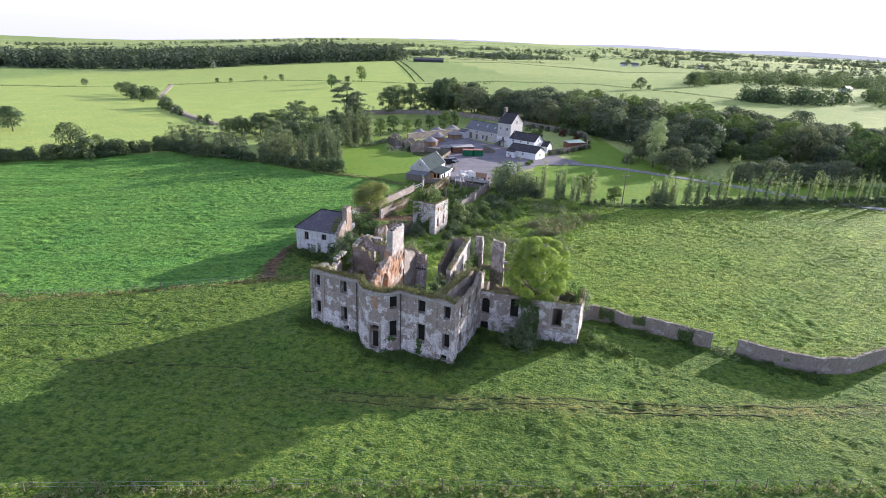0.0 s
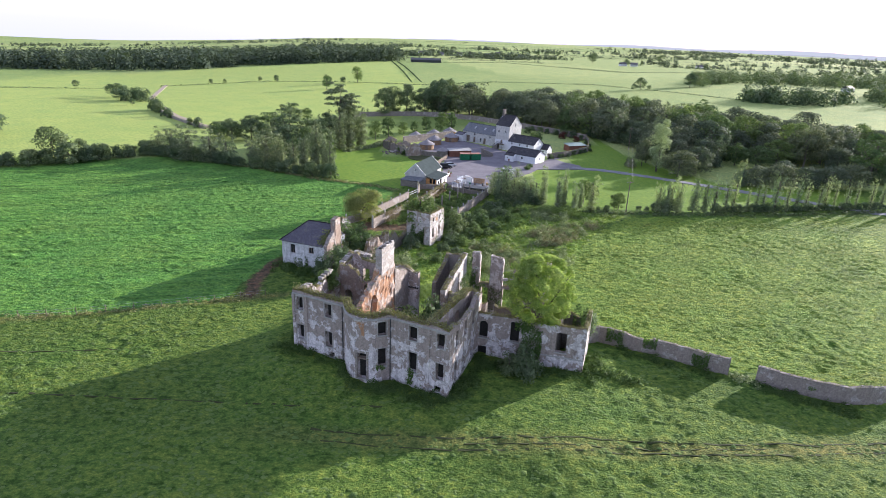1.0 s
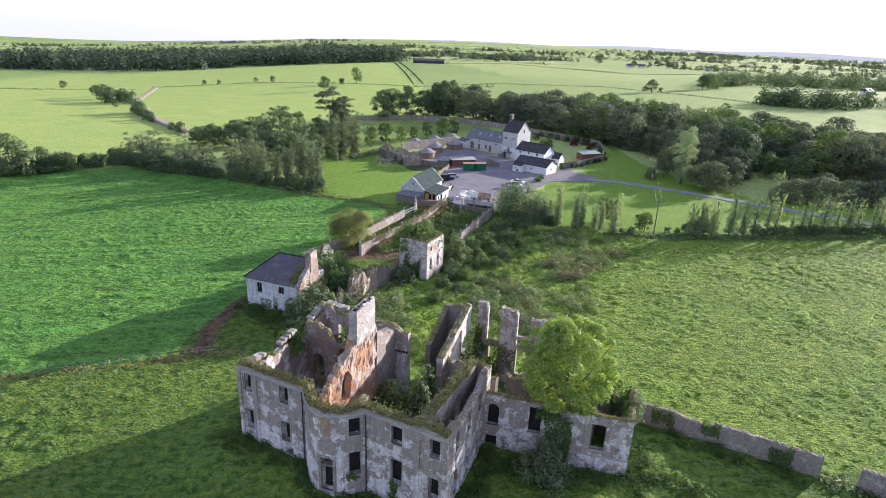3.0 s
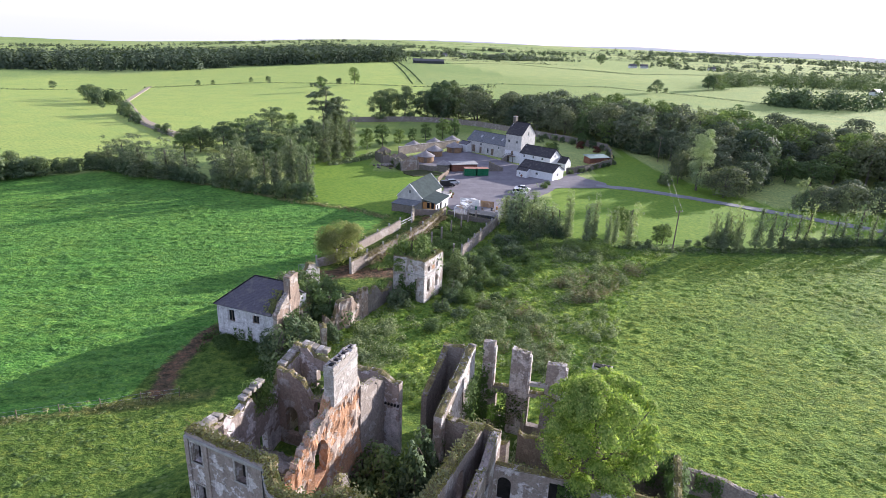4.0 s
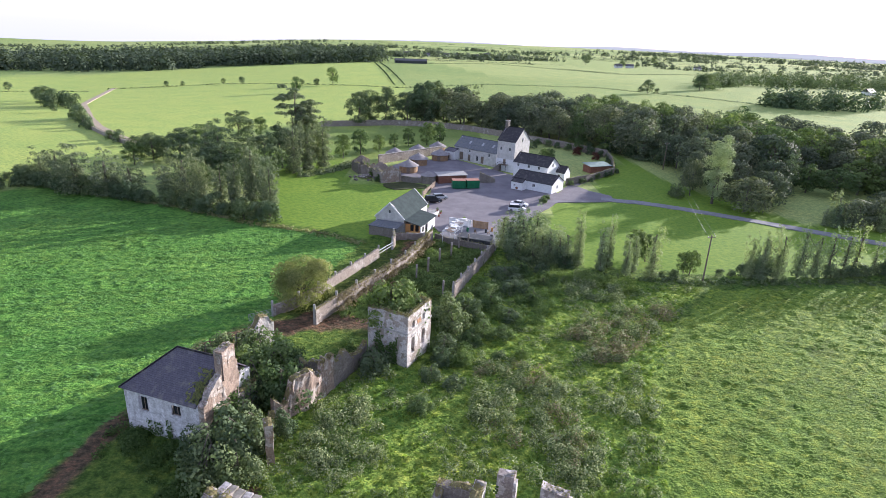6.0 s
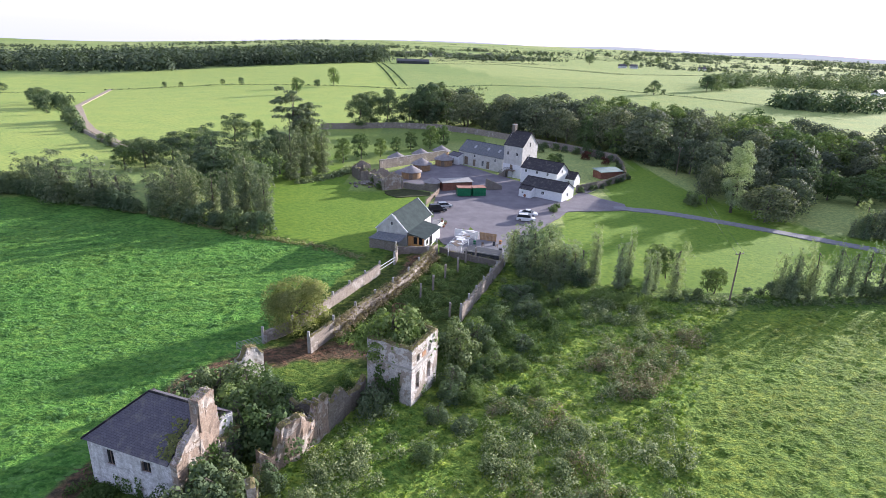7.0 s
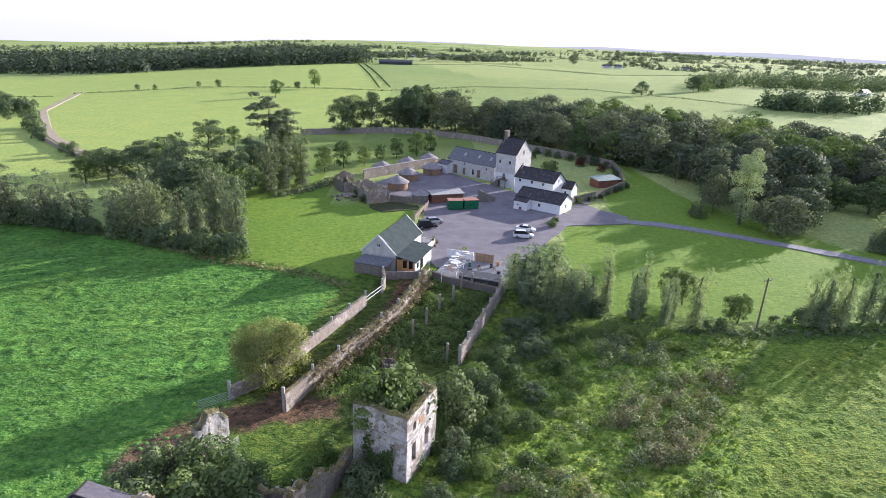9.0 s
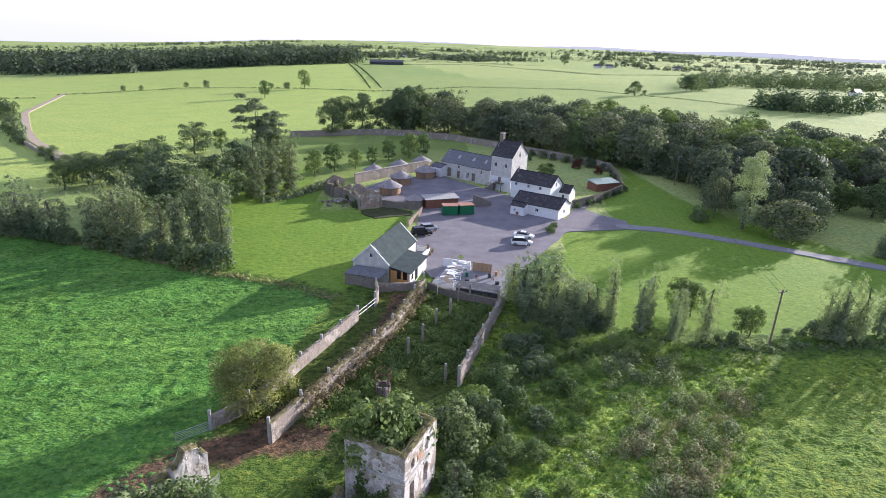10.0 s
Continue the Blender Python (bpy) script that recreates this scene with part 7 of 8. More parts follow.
for x, y, s in ((47, 300, 0.8), (50, 297, 0.7), (53.5, 294, 0.85), (57, 290, 0.7), (60.5, 286, 0.9), (63, 281, 0.7), (44, 305, 0.7), (40, 296, 0.9)):
    put(pick(HEDGE), x, y, s, label="shrub against the garden wall")
for x, y, h, w in ((55, 284, 3.4, 3.8), (60, 276, 3.0, 3.4)):
    grown([red_shrub], 4, 4.6, x, y, h, w, "dark red-leaved shrub against the garden wall")
gone(red_shrub)
for x, y, s in ((38.5, 262, 0.5), (41, 266, 0.45), (56, 288, 0.5)):
    put(pick(ASH), x, y, s, label="small garden tree behind the farmhouse")
for x, y, s in ((-15, 230, 0.6), (-17, 236, 0.7), (-20, 243, 0.8), (-12.5, 233, 0.5), (30, 213, 0.55), (31.5, 217, 0.4)):
    put(pick(BUSH), x, y, s, label="bush growing beside the yard wall")
# poplar row on the right
for x, y, s in ((17, 170.5, 0.9), (26.5, 169, 0.85), (23, 167.5, 0.85), (15.5, 177, 0.9), (18, 172, 1.1), (20.5, 169, 0.95), (23.5, 171, 0.95), (21.5, 174.5, 1.05), (16.5, 174.5, 1.0), (25.5, 172, 0.85), (19, 176.5, 1.0), (21.7, 168.2, 0.9), (24.8, 167.8, 0.85)):
    put(pick(PLUME), x, y, s * random.uniform(0.9, 1.1), wide=1.35, label="silvery poplar clump at the end of the row")
for x, y, s in ((17.5, 169.5, 1.0), (20, 168, 0.9), (22.5, 167, 0.9), (25.5, 167, 0.85), (27.5, 168.5, 0.7)):
    put(pick(BUSHD), x, y, s, label="dark bush at the foot of the poplars")
for x, y, s in ((28.7, 168.0, 1.0), (32.6, 166.1, 0.85), (34.4, 167.8, 0.95), (36.7, 163.8, 0.75), (41.1, 163.2, 0.95), (38.8, 166.0, 0.7), (59.8, 164.4, 0.8), (61.8, 163.8, 0.9), (65.5, 164.6, 0.95), (63.6, 166.0, 0.8), (70.4, 166.2, 1.0), (73.6, 166.4, 0.9)):
    put(pick(PLUME), x, y, s * 1.3, wide=random.uniform(0.62, 0.8))
for x, y, s in ((41.1, 172, 0.55), (43, 171.6, 0.5), (49.2, 165.2, 0.42), (48.4, 166, 0.36)):
    put(pick(ASH), x, y, s, label="small round-headed tree beside the lawn")
for x, y, s in ((45.4, 163.0, 0.5), (43.3, 163.2, 0.35), (54.8, 165, 0.4), (57.1, 165.2, 0.4), (61.0, 165.0, 0.95), (63.9, 166.0, 1.05), (59.6, 165.6, 0.7)):
    put(pick(HEDGE), x, y, s, label="bush in the poplar row")
x = 76.3
for i in range(22):
    put(pick(SLIM), x, 166.4 + 0.2 * (x - 76) + random.uniform(-0.8, 0.8), random.uniform(0.95, 1.5), wide=random.uniform(0.65, 0.95))
    for dx in (0.6, 2.2):
        put(pick(HEDGE), x + dx, 166.2 + 0.2 * (x - 76), random.uniform(0.35, 0.75), wide=random.uniform(0.8, 1.3), label="bush in the poplar row")
    x += random.uniform(1.9, 4.6)

# the wood to the right of the yard
WOOD = [(-8, 346), (14, 341), (32, 326), (54, 304), (70, 290), (87, 264), (84, 244), (84, 237), (94, 238), (104, 243), (122, 249), (136, 240), (150, 214), (180, 204), (240, 222), (250, 262), (200, 278), (150, 305), (110, 335), (70, 362), (-6, 372)]
for x, y, s in ((-196.4, 373.7, 1.9), (-191.4, 379.7, 2.2), (-184.4, 371.7, 2.0), (-194.4, 383.7, 1.7), (-157.2, 330.1, 2.0), (-153.6, 324.9, 1.7), (-149.4, 318.9, 1.5), (-140.6, 306.3, 1.3), (-135.8, 300.7, 1.0), (-118.1, 281.5, 0.9), (-112.3, 276.2, 1.2)):
    put(pick(HEDGE), x, y, s, label="rounded bush along the field wall")
for x, y, s in ((-137, 189, 1.0), (-131, 190, 1.2), (-126, 193, 1.0), (-121.6, 195.5, 1.75), (-115, 201.5, 1.4), (-112, 208, 1.0), (-118, 199, 1.3), (-143, 186, 0.9)):
    put(pick(HEDGE), x, y, s * 1.15, label="dark round bush in the field hedge")
made = 0
tries = 0
spots = []
while made < 275 and tries < 40000:
    tries += 1
    x, y = random.uniform(-8, 240), random.uniform(198, 410)
    if inside(x, y, WOOD) and all((x - a) ** 2 + (y - b) ** 2 > 64 for a, b in spots):
        spots.append((x, y))
        made += 1
        put(pick(DEEP) if random.random() < 0.72 else pick(EDGE), x, y, random.uniform(0.8, 1.45), wide=random.uniform(1.0, 1.25))
path, length, cum = poly_path([(60, 298), (72, 288), (86, 263), (84, 245), (83, 236), (93, 236), (104, 241), (121, 246), (135, 237), (150, 211), (180, 203)])
for i in range(44):
    c, nr = path(length * (i + random.random()) / 44)
    put(pick(HEDGE), c.x + random.uniform(0, 3), c.y + random.uniform(0, 3), random.uniform(0.7, 1.5), label="dark bush at the edge of the wood")
tall_poplar = plant("poplar_tree", "column", 18, 8.8, LEAF_PALE, 11000, 0.15, 216, "tall pale poplar at the edge of the lawn")
put(tall_poplar, 77.6, 219.0, 1.0, 30)
gone(tall_poplar)
for x, y, h, w in ((82.8, 211.5, 10.7, 14), (91.5, 217.5, 11.5, 12), (98, 228.5, 12.6, 13), (75, 227.5, 11.5, 7.5), (78.5, 234, 13.5, 9), (88, 229, 12, 12), (104.5, 200.5, 8.6, 10), (112, 200.5, 9.6, 12), (120, 199.5, 9.0, 12), (129, 200, 9.5, 13), (117, 208, 9, 11), (138, 203, 10, 13)):
    grown(DEEP, 12.5, 12.5, x, y, h, w, "dark rounded tree standing out from the wood").location.z -= 0.9
for x, y, h, w in ((120, 231.5, 8.6, 12), (130, 236, 10.5, 13), (114, 236, 9, 9)):
    grown(EDGE[:2], 13, 10, x, y, h, w, "light green broadleaf tree at the edge of the clearing")
for x, y, h, w in ((92, 236, 12.4, 6.5), (85, 246, 17, 9), (104, 230, 13, 7)):
    grown(POP, 12, 6.2, x, y, h, w)
grown(BUSHD, 4.2, 5.2, 69.8, 224.6, 5.0, 5.4, "dark bush on the lawn below the wood")
for x, y, h, w in ((99.5, 199.5, 8.0, 4.6), (101.5, 203, 9.0, 5.0), (97.6, 201, 5.5, 3.6), (109, 197, 7.5, 4.4)):
    grown(PLUME, 9, 4.6, x, y, h, w)
red = plant("copper_beech_tree", "round", 12, 10, LEAF_RED, 1800, 0.5, 180, "dark red copper beech")
put(red, 160, 262, 1.1, 20)
gone(red)
for proto in (*EDGE, *PLUME, *ELDER, *WILLOW, *HEDGE, *DEEP, *OAK, *ASH, *POP, *SLIM, *BUSH, *BUSHD):
    gone(proto)


# ---- scrub, grass and far country ----
def scatter(name, spots, sizes, leaves, leaf, material, label, category, seed, flat=0.6, lift=0.0):
    """Many low plants as one mesh of leaves."""
    rng = np.random.default_rng(seed)
    n = len(spots)
    d = rng.normal(0, 1, (n, leaves, 3))
    d /= np.linalg.norm(d, axis=2)[:, :, None]
    d[:, :, 2] = np.abs(d[:, :, 2])
    r = rng.uniform(0.55, 1.05, (n, leaves, 1))
    s = np.asarray(sizes)[:, None, None]
    c = np.asarray(spots)[:, None, :] + d * r * s * np.array([1, 1, flat * 2]) + np.array([0, 0, lift])
    v, f = leaf_cloud(c.reshape(-1, 3), (d + np.array([0, 0, 0.35])).reshape(-1, 3), np.repeat(np.asarray(sizes) * leaf, leaves), rng, 0.5)
    return tagged(fast_mesh(name, v, f, material), label, category, kind="stuff")


def sow(poly, count, seed, thresh=-1.0, freq=0.1):
    rng = np.random.default_rng(seed)
    xs, ys = [p[0] for p in poly], [p[1] for p in poly]
    out = []
    while len(out) < count:
        x, y = rng.uniform(min(xs), max(xs)), rng.uniform(min(ys), max(ys))
        if inside(x, y, poly) and noise.noise(Vector((x * freq, y * freq, seed))) > thresh:
            out.append((x, y, gz(x, y) + mound(x, y) - 0.05))
    return np.array(out)


rng = np.random.default_rng(77)
# low brambles between the grass, and thick clusters of them: (outline, plants per square metre, leaf, label)
sp = sow(SCRUB_AREA, 900, 1, 0.0, 0.14)
scatter("brambles", sp, 0.2 + 0.6 * rng.random(len(sp)) ** 1.5, 80, 0.14, SCRUB, "low brambles and nettles scattered in long grass", "brambles", 2)
SEEDY = "olive docks and withered weeds with rusty seed heads"
CLUSTERS = (([(20, 138), (25, 147), (32, 149), (40.3, 151), (39.8, 147), (33, 139), (26, 132), (20.5, 132.4)], 0.5, LEAF_RUST, SEEDY), ([(20, 138), (25, 147), (32, 149), (40.3, 151), (34, 141), (26, 132), (20.5, 132.4)], 0.6, SCRUB, "dense olive-green bramble clumps"),
            ([(6.3, 128), (10, 132.4), (15, 131), (16.5, 124), (19, 117), (15, 110.5), (9.4, 112), (5, 120)], 0.25, LEAF_RUST, SEEDY), ([(6.3, 128), (10, 132.4), (15, 131), (17.5, 124), (20, 117), (17, 106.5), (9.4, 110), (5, 120)], 0.95, SCRUB, "dense olive-green bramble clumps"),
            ([(6, 151), (9, 158), (14.8, 165), (24, 163), (23, 156), (18.4, 144), (11.8, 140.5), (7, 144)], 1.1, LEAF_ELDER, "dense dark green bramble clumps"), ([(22, 152), (26, 160), (35, 158), (32, 151.5)], 1.3, SCRUB, "pale green bramble clumps"),
            ([(-1, 132), (1.6, 140), (8, 140), (7, 131), (2, 129.2)], 1.2, LEAF_ELDER, "dense dark green bramble clumps"), ([(-13, 117), (-11.4, 123), (-6.5, 122.5), (-3, 114), (-6, 108), (-12, 110)], 1.2, SCRUB, "dense olive-green bramble clumps"),
            ([(-6, 105), (2, 108), (6, 103), (2, 100), (-4, 101)], 1.0, LEAF_ELDER, "dense dark green bramble clumps"), ([(20, 126), (28, 131), (27, 121), (20, 116)], 0.5, SCRUB, "pale green bramble clumps"), ([(14, 168), (28, 164), (40, 160), (36, 155), (24, 160), (14, 163)], 1.6, LEAF_ELDER, "dense dark green bramble clumps"))
for k, (poly, dense, leaf, label) in enumerate(CLUSTERS):
    area = abs(sum(x0 * y1 - x1 * y0 for (x0, y0), (x1, y1) in zip(poly, poly[1:] + poly[:1]))) / 2
    sp = sow(poly, int(area * dense), 400 + k, -0.22, 0.28)
    scatter("brambles", sp, 0.35 + 0.85 * rng.random(len(sp)) ** 1.6, 130, 0.11, leaf, label, "brambles", 430 + k, 0.8)
sp = sow([(-13.5, 143.5), (-7.5, 155.5), (-2.6, 165), (1.8, 179), (12.6, 173), (4, 151), (-1.5, 139.5)], 380, 5, -0.2, 0.15)
scatter("brambles", sp, rng.uniform(0.35, 1.0, len(sp)), 84, 0.16, LEAF_ELDER, "dark brambles filling the walled garden", "brambles", 6)

path, length, cum = poly_path([(-13.5, 145.0), (-9, 154.5), (-4, 164.5), (0.2, 177)])
sp = []
for i in range(300):
    c, nr = path(length * (1 - rng.random() ** 1.5))
    o = rng.uniform(-1.6, 1.0)
    sp.append((c.x + nr.x * o, c.y + nr.y * o, 1.7 if -0.6 < o < 0.2 else 0.5))
scatter("dead_brambles", np.array(sp), rng.uniform(0.35, 0.95, len(sp)), 46, 0.17, LEAF_DEAD, "dead brown brambles sprawling over the garden wall", "brambles", 47, 0.6)


def house_xy(u, v):
    return (-19.81 + 0.906 * u + 0.423 * v, 81.54 - 0.423 * u + 0.906 * v)


sp = sow([(-15.5, 120.5), (-12.5, 123.5), (-9.5, 128.5), (-9, 133), (-10.5, 136), (-12, 131), (-16.5, 126), (-18, 122)], 70, 48, -0.3, 0.3)
scatter("brambles", sp, rng.uniform(0.35, 1.0, len(sp)), 90, 0.14, IVY, "dark nettles and brambles in the walled court", "brambles", 49, 0.7)
rooms = [house_xy(*p) for p in ((14.2, 1.5), (20.6, 1.5), (20.6, 12.0), (14.5, 14.5))]
sp = sow(rooms, 60, 41)
scatter("brambles", sp, rng.uniform(0.6, 1.5, len(sp)), 60, 0.2, IVY, "brambles and elder filling a roofless room", "brambles", 42, 0.8)
rooms = [house_xy(*p) for p in ((18.2, 14.5), (29.0, 14.0), (29.0, 25.0), (18.2, 24.8))]
sp = sow(rooms, 110, 43)
scatter("brambles", sp, rng.uniform(0.5, 1.2, len(sp)), 60, 0.2, SCRUB, "brambles growing between the rear piers", "brambles", 44, 0.6)
rooms = [house_xy(*p) for p in ((1.0, 12.5), (9.0, 12.5), (9.0, 15.3), (1.0, 15.3))]
sp = sow(rooms, 30, 45)
sp[:, 2] += 4.0
scatter("brambles", sp, rng.uniform(0.5, 1.2, len(sp)), 60, 0.2, LEAF, "brambles heaped on fallen masonry", "brambles", 46, 0.9)
# grass tussocks where the camera passes
FORE = [(-75, 46), (-20, 40), (20, 40), (75, 52), (75, 74), (45, 78), (24, 86), (21, 77), (3, 70), (-22, 79), (-28, 98), (-40, 97), (-76, 88)]
FIELD_R = [(20, 96), (30, 128), (42, 148), (50, 158), (90, 163), (105, 150), (85, 90), (62, 79), (44, 83), (26, 93)]
FIELD_L = [(-13, 178), (-22, 146), (-24, 130), (-33, 120), (-37, 99), (-60, 91), (-90, 90), (-95, 200), (-42, 188)]
for k, (poly, mat, lo, hi, n) in enumerate(((SCRUB_AREA, TUFT, 0.1, 0.35, 12000),)):
    sp = sow(poly, n, 11 + 2 * k, -0.15, 1.1)
    sp[:, 2] = [ground_z(x, y) for x, y, z in sp]
    scatter("grass_tussocks", sp, rng.uniform(lo, hi, len(sp)), 3, 0.6, mat, "rough pasture grass in tussocks", "grass", 12 + 2 * k, 0.4)


def clumps(poly, count, seed, material, label, low, high):
    """Low domes of longer grass, as one mesh."""
    rng = np.random.default_rng(seed)
    sp = sow(poly, count, seed, -0.12, 0.35)
    n = len(sp)
    ang = np.arange(6) * math.tau / 6
    size, turn, long = rng.uniform(low, high, n) * rng.uniform(0.7, 1.2, n), rng.uniform(-0.5, 0.5, n), rng.uniform(1.0, 1.8, n)
    v = np.empty((n, 12, 3))
    for ring, (k, h) in enumerate(((1.0, 0.0), (0.55, 1.0))):
        jit = rng.uniform(0.75, 1.25, (n, 6))
        px, py = np.cos(ang) * jit * (size * long * k)[:, None], np.sin(ang) * jit * (size * k)[:, None]
        c, s = np.cos(turn)[:, None], np.sin(turn)[:, None]
        v[:, ring * 6:ring * 6 + 6, 0] = sp[:, :1] + px * c - py * s
        v[:, ring * 6:ring * 6 + 6, 1] = sp[:, 1:2] + px * s + py * c
        v[:, ring * 6:ring * 6 + 6, 2] = np.array([ground_z(x, y) for x, y, z in sp])[:, None] - 0.05 + h * (0.05 + size * 0.17)[:, None] * rng.uniform(0.7, 1.2, (n, 6))
    quad = np.array([(i, (i + 1) % 6, 6 + (i + 1) % 6, 6 + i) for i in range(6)] + [(6, 7, 8, 9), (6, 9, 10, 11)])
    f = (np.arange(n)[:, None, None] * 12 + quad[None]).reshape(-1, 4)
    ob = fast_mesh("grass_clumps", v.reshape(-1, 3), f, material)
    ob.data.polygons.foreach_set("use_smooth", np.ones(len(f), bool))
    return tagged(ob, label, "grass", kind="stuff")


clumps(FIELD_R, 17000, 81, CLUMP, "clumps of longer yellow-green pasture grass", 0.10, 0.26)
clumps(FIELD_L, 8000, 82, CLUMP_GREEN, "clumps of lush green grass", 0.14, 0.34)
clumps(FORE, 8000, 83, CLUMP_MEADOW, "clumps of rough meadow grass before the ruin", 0.12, 0.3)
rim = []
for pts, n in (([(-0.5, -1.2), (8.4, -1.2)], 46), ([(8.6, -1.6), (12, -3.4)], 20), ([(13.4, -3.2), (16, -1.4)], 30), ([(16, -1.4), (24, -1.2)], 60), ([(25.2, 0), (24.2, 11)], 80), ([(24.6, 9.6), (31, 11.2)], 70), ([(31, 11.6), (38, 13.2)], 40), ([(39.4, 13), (38.8, 20)], 46), ([(-1.4, -1), (-2.4, 17)], 90), ([(39, 15.5), (45, 16.5)], 50)):
    for i in range(n):
        f = rng.random()
        x, y = house_xy(pts[0][0] + (pts[1][0] - pts[0][0]) * f + rng.normal(0, 0.8), pts[0][1] + (pts[1][1] - pts[0][1]) * f + rng.normal(0, 0.8))
        rim.append((x, y, mound(x, y) - 0.1))
for pts in ([(26, 87), (42, 78.8)], [(45, 77.5), (55, 72.6)], [(-32, 115.6), (-22.5, 112.2)], [(-31, 113.6), (-22.5, 110.2)], [(-24, 108), (-19, 104)]):
    for i in range(50):
        f = rng.random()
        rim.append((pts[0][0] + (pts[1][0] - pts[0][0]) * f + rng.normal(0, 0.9), pts[0][1] + (pts[1][1] - pts[0][1]) * f + rng.normal(0, 0.9), -0.05))
scatter("nettles", np.array(rim), rng.uniform(0.3, 0.9, len(rim)), 90, 0.13, IVY, "dark nettles and ivy along the foot of the ruin", "nettles", 17, 0.5)


for k, (pts, n, mat, hi) in enumerate((([(-38, 233), (-31, 241), (-24, 252)], 170, SCRUB, 1.3), ([(-37, 236), (-30, 244), (-25, 255)], 170, SCRUB, 1.3), ([(-90, 86.5), (-60, 90.5), (-37, 98.5), (-29, 101.5)], 300, DRYGRASS, 0.34), ([(-98, 212), (-75, 204), (-56, 196.5), (-42, 189), (-26, 183), (-14, 177.5)], 520, DRYGRASS, 0.6), ([(28, 164), (50, 161), (90, 165), (150, 178)], 420, LEAF_DARK, 0.8), ([(43.2, 80.5), (44.5, 79)], 40, SCRUB, 0.6), ([(-46, 45.0), (-9.7, 47.6), (13.8, 48.6), (48, 50.8)], 420, DRYGRASS, 0.4), ([(-46, 45.4), (-9.7, 48.0), (13.8, 49.0), (48, 51.2)], 300, TUFT, 0.4))):
    path, length, cum = poly_path(pts)
    sp = []
    for i in range(n):
        c, nr = path(rng.uniform(0, length))
        sp.append((c.x + rng.normal(0, 0.7), c.y + rng.normal(0, 0.7), -0.1))
    scatter("verge_weeds", np.array(sp), rng.uniform(0.2, hi, n), 26, 0.26, mat, "rough weeds along a field edge", "weeds", 60 + k, 0.55)


# far country
def row_of(pts, gap, rngs):
    out = []
    for (x0, y0), (x1, y1) in zip(pts, pts[1:]):
        n = max(1, int(math.hypot(x1 - x0, y1 - y0) / gap))
        for i in range(n):
            x, y = x0 + (x1 - x0) * (i + rngs.random()) / n, y0 + (y1 - y0) * (i + rngs.random()) / n
            out.append((x, y, gz(x, y) - 0.1))
    return np.array(out)


def far_wood(poly, count, seed, low, high, material, label, name="far_wood", leaves=110, leaf=0.15):
    sp = sow(poly, count, seed)
    return scatter(name, sp, np.random.default_rng(seed).uniform(low, high, len(sp)), leaves, leaf, material, label, "woodland", seed + 1, 1.0)


far_wood([(-560, 690), (-467, 728), (-375, 722), (-296, 745), (-254, 788), (-152, 834), (-72, 884), (-70, 960), (-240, 1080), (-520, 1000), (-760, 860)], 900, 21, 8.5, 11.5, LEAF_WOOD, "dark band of distant woodland")
far_wood([(246, 602), (330, 668), (475, 668), (620, 640), (700, 760), (420, 800), (270, 690)], 330, 23, 5, 7.5, LEAF_DARK, "distant woodland beyond the fields", leaves=150, leaf=0.13)
far_wood([(228, 482), (262, 466), (300, 470), (330, 500), (300, 520), (250, 505)], 46, 25, 5, 8, LEAF_DARK, "clump of trees round a distant farm", leaves=150, leaf=0.13)
far_wood([(330, 470), (480, 480), (560, 600), (400, 590), (370, 540)], 150, 27, 5, 8, LEAF_DARK, "woodland round a distant farm", leaves=150, leaf=0.13)
far_wood([(250, 250), (420, 300), (440, 450), (360, 450), (290, 350)], 170, 29, 5, 8, LEAF, "woodland beyond the yard", leaves=150, leaf=0.13)
garden_wall("field_wall", [(-107.60000000000001, 273.0), (-118.4, 282.9), (-139.1, 305.7), (-156.39999999999998, 330.5)], 1.3, "low tan dry-stone field wall", 0, 0, 0.9, 91, amount=0.4, per=2)
r2 = np.random.default_rng(31)
ribbon("farm_track", [(-104.4, 274.6), (-115.2, 284.5), (-135.9, 307.3), (-153.2, 332.1), (-188.4, 389.7), (-235.2, 512.6)], 3.0, lambda x, y: gz(x, y) + 0.25, TANTRACK, "pale tan farm track along the field edge", "track")
hedges = []
for pts in ([(-420, 470), (-336, 480), (-235, 478)], [(-233, 500), (-165, 541), (-77, 530), (-27, 520), (45, 575), (138, 584), (201, 533), (266, 455)], [(-23, 545), (-36, 634), (-57, 779), (-73, 880)], [(-31, 540), (-44, 634), (-65, 779), (-80, 880)],
            [(-61, 860), (90, 958), (221, 800), (333, 860), (420, 900)], [(165, 884), (228, 819)], [(77, 1260), (205, 1432), (443, 1300)]):
    hedges.append(row_of(pts, 1.6, r2))
hedges = np.concatenate(hedges)
scatter("field_hedge", hedges, r2.uniform(0.5, 1.1, len(hedges)), 14, 0.42, LEAF_DARK, "low dark hedges and walls between far fields", "hedge", 33, 0.6)
spots, sizes = [], []
for k in range(190):
    a = math.radians(r2.uniform(-42, 42))
    d = 1000 + 2600 * r2.random()
    th, n = r2.uniform(-0.22, 0.22) - 0.3 * a + (1.4 if r2.random() < 0.2 else 0), int(r2.uniform(20, 70))
    for i in range(n):
        x, y = d * math.sin(a) + math.cos(th) * i * 4 + r2.normal(0, 1.2), d * math.cos(a) + math.sin(th) * i * 4 + r2.normal(0, 1.2)
        spots.append((x, y, gz(x, y) - 0.2))
        sizes.append(r2.uniform(0.7, 1.3) if r2.random() < 0.93 else r2.uniform(2.0, 4.0))
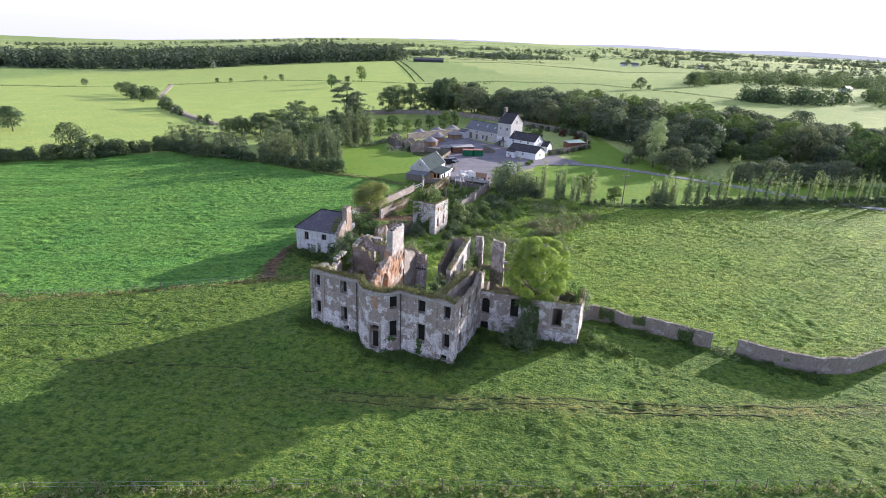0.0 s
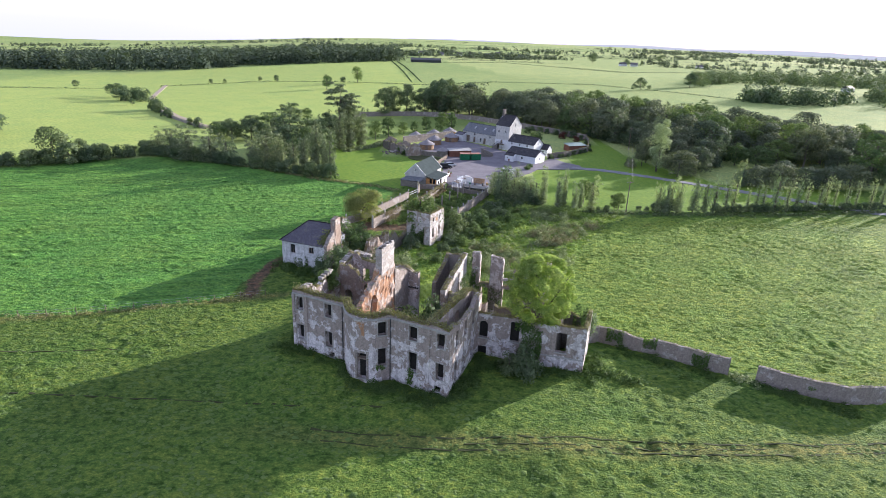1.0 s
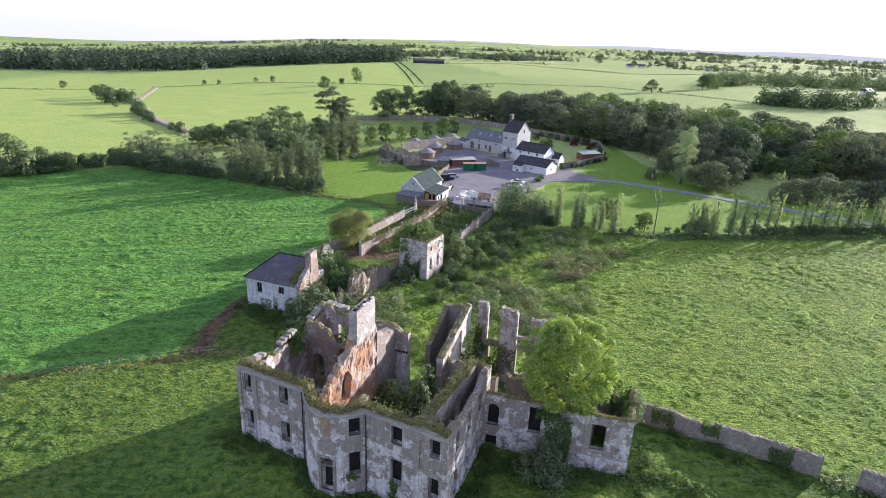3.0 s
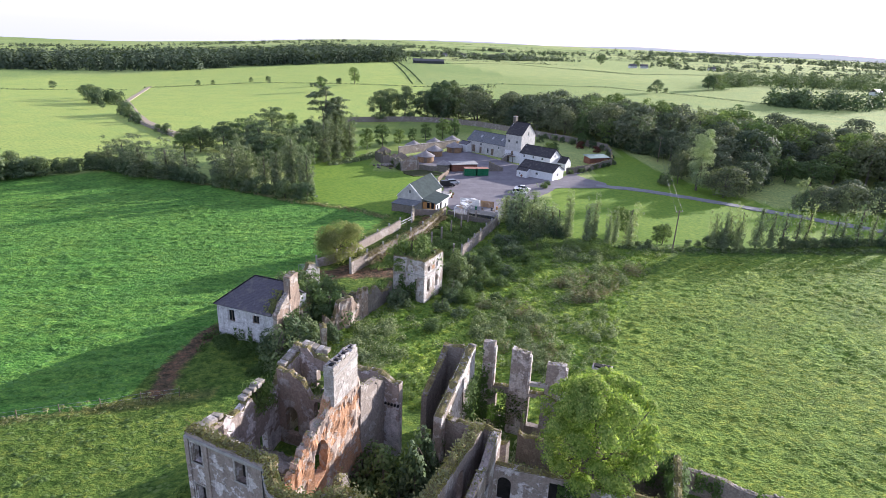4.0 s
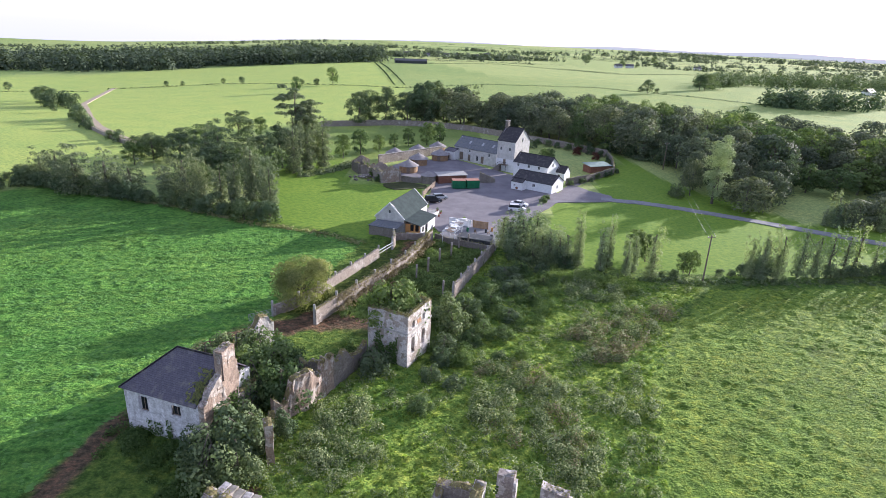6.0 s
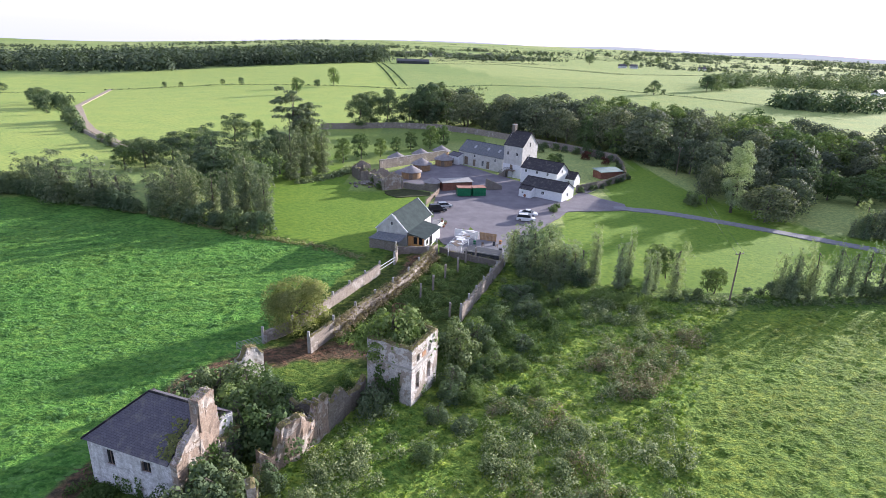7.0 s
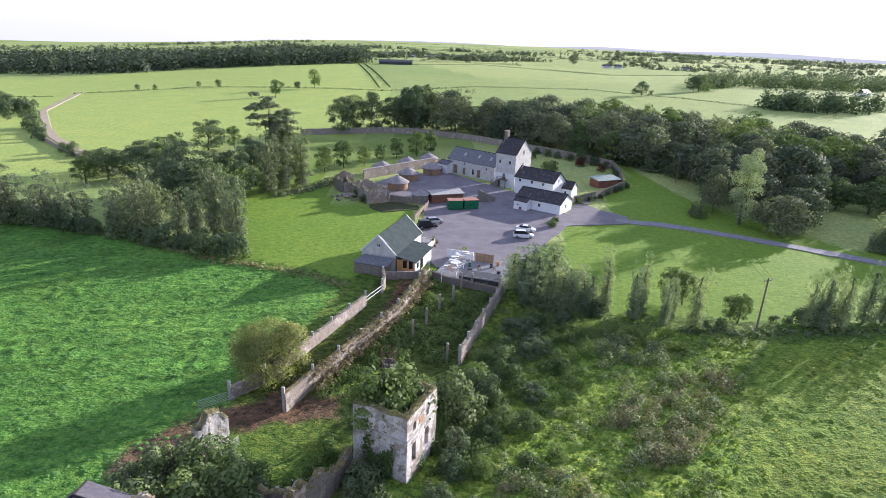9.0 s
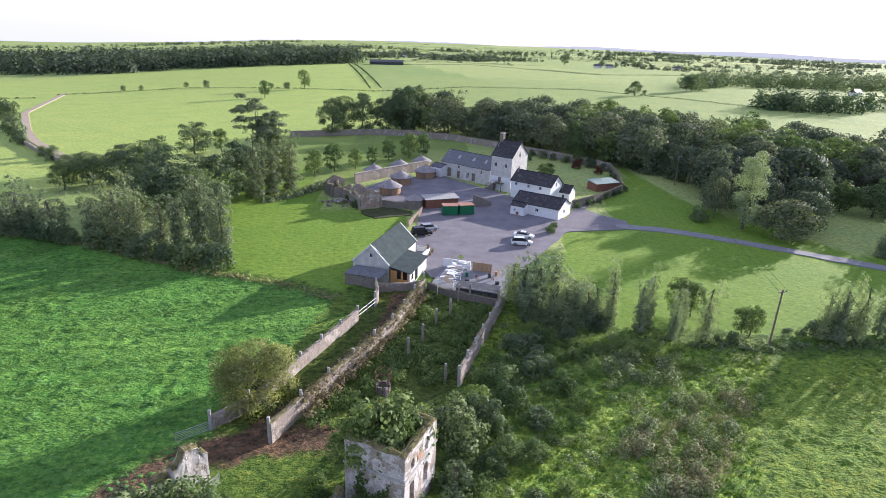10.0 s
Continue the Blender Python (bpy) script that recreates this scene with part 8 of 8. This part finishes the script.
# groups of trees round the village, on the skyline and on the low ground to the east
for n, a0, a1, d0, d1, lo, hi in ((46, -10, 9, 1080, 1450, 3.5, 6), (40, -40, -8, 2600, 3700, 5, 9), (30, -14, 12, 1700, 2300, 5, 8), (34, 14, 42, 1100, 1900, 3.5, 6.5), (60, 14, 44, 2000, 3600, 5, 10)):
    for k in range(n):
        a, d = math.radians(r2.uniform(a0, a1)), r2.uniform(d0, d1)
        for j in range(int(r2.uniform(4, 16))):
            x, y = d * math.sin(a) + r2.normal(0, 16 + d * 0.01), d * math.cos(a) + r2.normal(0, 6)
            spots.append((x, y, gz(x, y) - 0.2))
            sizes.append(r2.uniform(lo, hi))
scatter("far_hedgerow", np.array(spots), np.array(sizes), 22, 0.32, LEAF_WOOD, "distant hedgerows and trees across the farmland", "hedgerow", 35, 0.85)
far_tree = plant("tree", "billow", 12, 11, LEAF_DARK, 2000, 0.3, 190, "lone dark field tree")
lone_tree = plant("tree", "billow", 15, 10, LEAF, 2000, 0.3, 191, "lone tree on a field wall")
for x, y, s in ((171, 546, 1.0), (166, 548, 0.5), (180, 550, 0.4), (233, 593, 1.2), (240, 598, 1.3), (252, 486, 0.9), (252, 1087, 1.6), (205, 1432, 1.0), (246, 1402, 1.0), (293, 1022, 1.0), (443, 1300, 1.4), (-165, 542, 0.4), (-150, 540, 0.5), (-190, 525, 0.35), (-200, 520, 0.4), (-297, 490, 0.55), (-88, 520, 0.5), (-100, 525, 0.4), (-225, 410, 0.7), (-215, 400, 0.8), (-208, 395, 0.7), (-205, 380, 0.6), (-196, 372, 0.5), (-180, 350, 0.35), (-128, 198, 1.0), (-122, 203, 0.6), (-183, 244, 0.8), (-177, 238, 0.9), (-190, 240, 0.8)):
    put(far_tree, x, y, s)
put(lone_tree, -77, 528, 1.0)
put(lone_tree, -92, 470, 0.8)
gone(far_tree)
gone(lone_tree)


def far_house(x, y, rz, L=11, W=7, eave=3.2, ridge=6, wall=None, roof=None, label="white farmhouse far across the fields"):
    t = thing("farmhouse", x, y, gz(x, y), rz, label, "house", "farmhouses in the distance")
    part("wall", boxed(0, L, 0, W, -1, eave), wall or WHITE, t)
    bm = bmesh.new()
    slab(bm, [(-0.3, -0.3, eave - 0.1), (L + 0.3, -0.3, eave - 0.1), (L + 0.3, W / 2, ridge), (-0.3, W / 2, ridge)], 0.2)
    slab(bm, [(L + 0.3, W + 0.3, eave - 0.1), (-0.3, W + 0.3, eave - 0.1), (-0.3, W / 2, ridge), (L + 0.3, W / 2, ridge)], 0.2)
    part("roof", bm, roof or SLATE, t)
    for k in range(3):
        part("window", boxed(1.5 + k * 3.3, 2.6 + k * 3.3, -0.03, 0.1, 1.0, 2.4), GLASS, t)


for x, y, rz in ((281, 1012, 10), (300, 1020, -5), (424, 1056, 5), (103, 1375, 0), (-20, 1180, 10), (15, 1200, -15), (40, 1230, 5), (70, 1210, 0), (-60, 1240, 12), (390, 600, 30), (-352, 432, 20), (-420, 1500, 0), (-380, 1520, 10), (130, 1150, 0)):
    far_house(x, y, rz)
far_house(-52, 872, 8, 42, 14, 3.6, 6, DARKMETAL, DARKMETAL, "long dark farm shed in a far field")


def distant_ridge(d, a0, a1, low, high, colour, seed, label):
    """A far line of hills beyond the last fields: a glowing backdrop, haze painted in its colour."""
    n = Nodes("glowing_haze")
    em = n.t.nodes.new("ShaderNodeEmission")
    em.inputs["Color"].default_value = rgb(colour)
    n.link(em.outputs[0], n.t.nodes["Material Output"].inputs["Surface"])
    bm = bmesh.new()
    prev = None
    for i in range(121):
        a = math.radians(a0 + (a1 - a0) * i / 120)
        f = math.sin(math.pi * i / 120) ** 0.35
        h = low + (high - low) * f * (0.7 + 0.5 * noise.noise(Vector((i * 0.045, seed, 0)))) + 3.0 * noise.noise(Vector((i * 0.6, seed, 3)))
        row = [bm.verts.new((r * math.sin(a), r * math.cos(a), z)) for r, z in ((d, -140.0), (d, h), (d + 60, h - 4), (d + 60, -140.0))]
        if prev:
            for k in range(3):
                bm.faces.new([prev[k], prev[k + 1], row[k + 1], row[k]])
        prev = row
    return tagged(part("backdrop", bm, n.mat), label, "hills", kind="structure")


distant_ridge(4560, -8, 52, -30, 34, (0.26, 0.275, 0.345), 3, "hills on the far horizon, glowing pale blue with painted haze")
distant_ridge(4420, 6, 56, -34, 6, (0.235, 0.25, 0.30), 9, "lowland on the far horizon, glowing pale with painted haze")
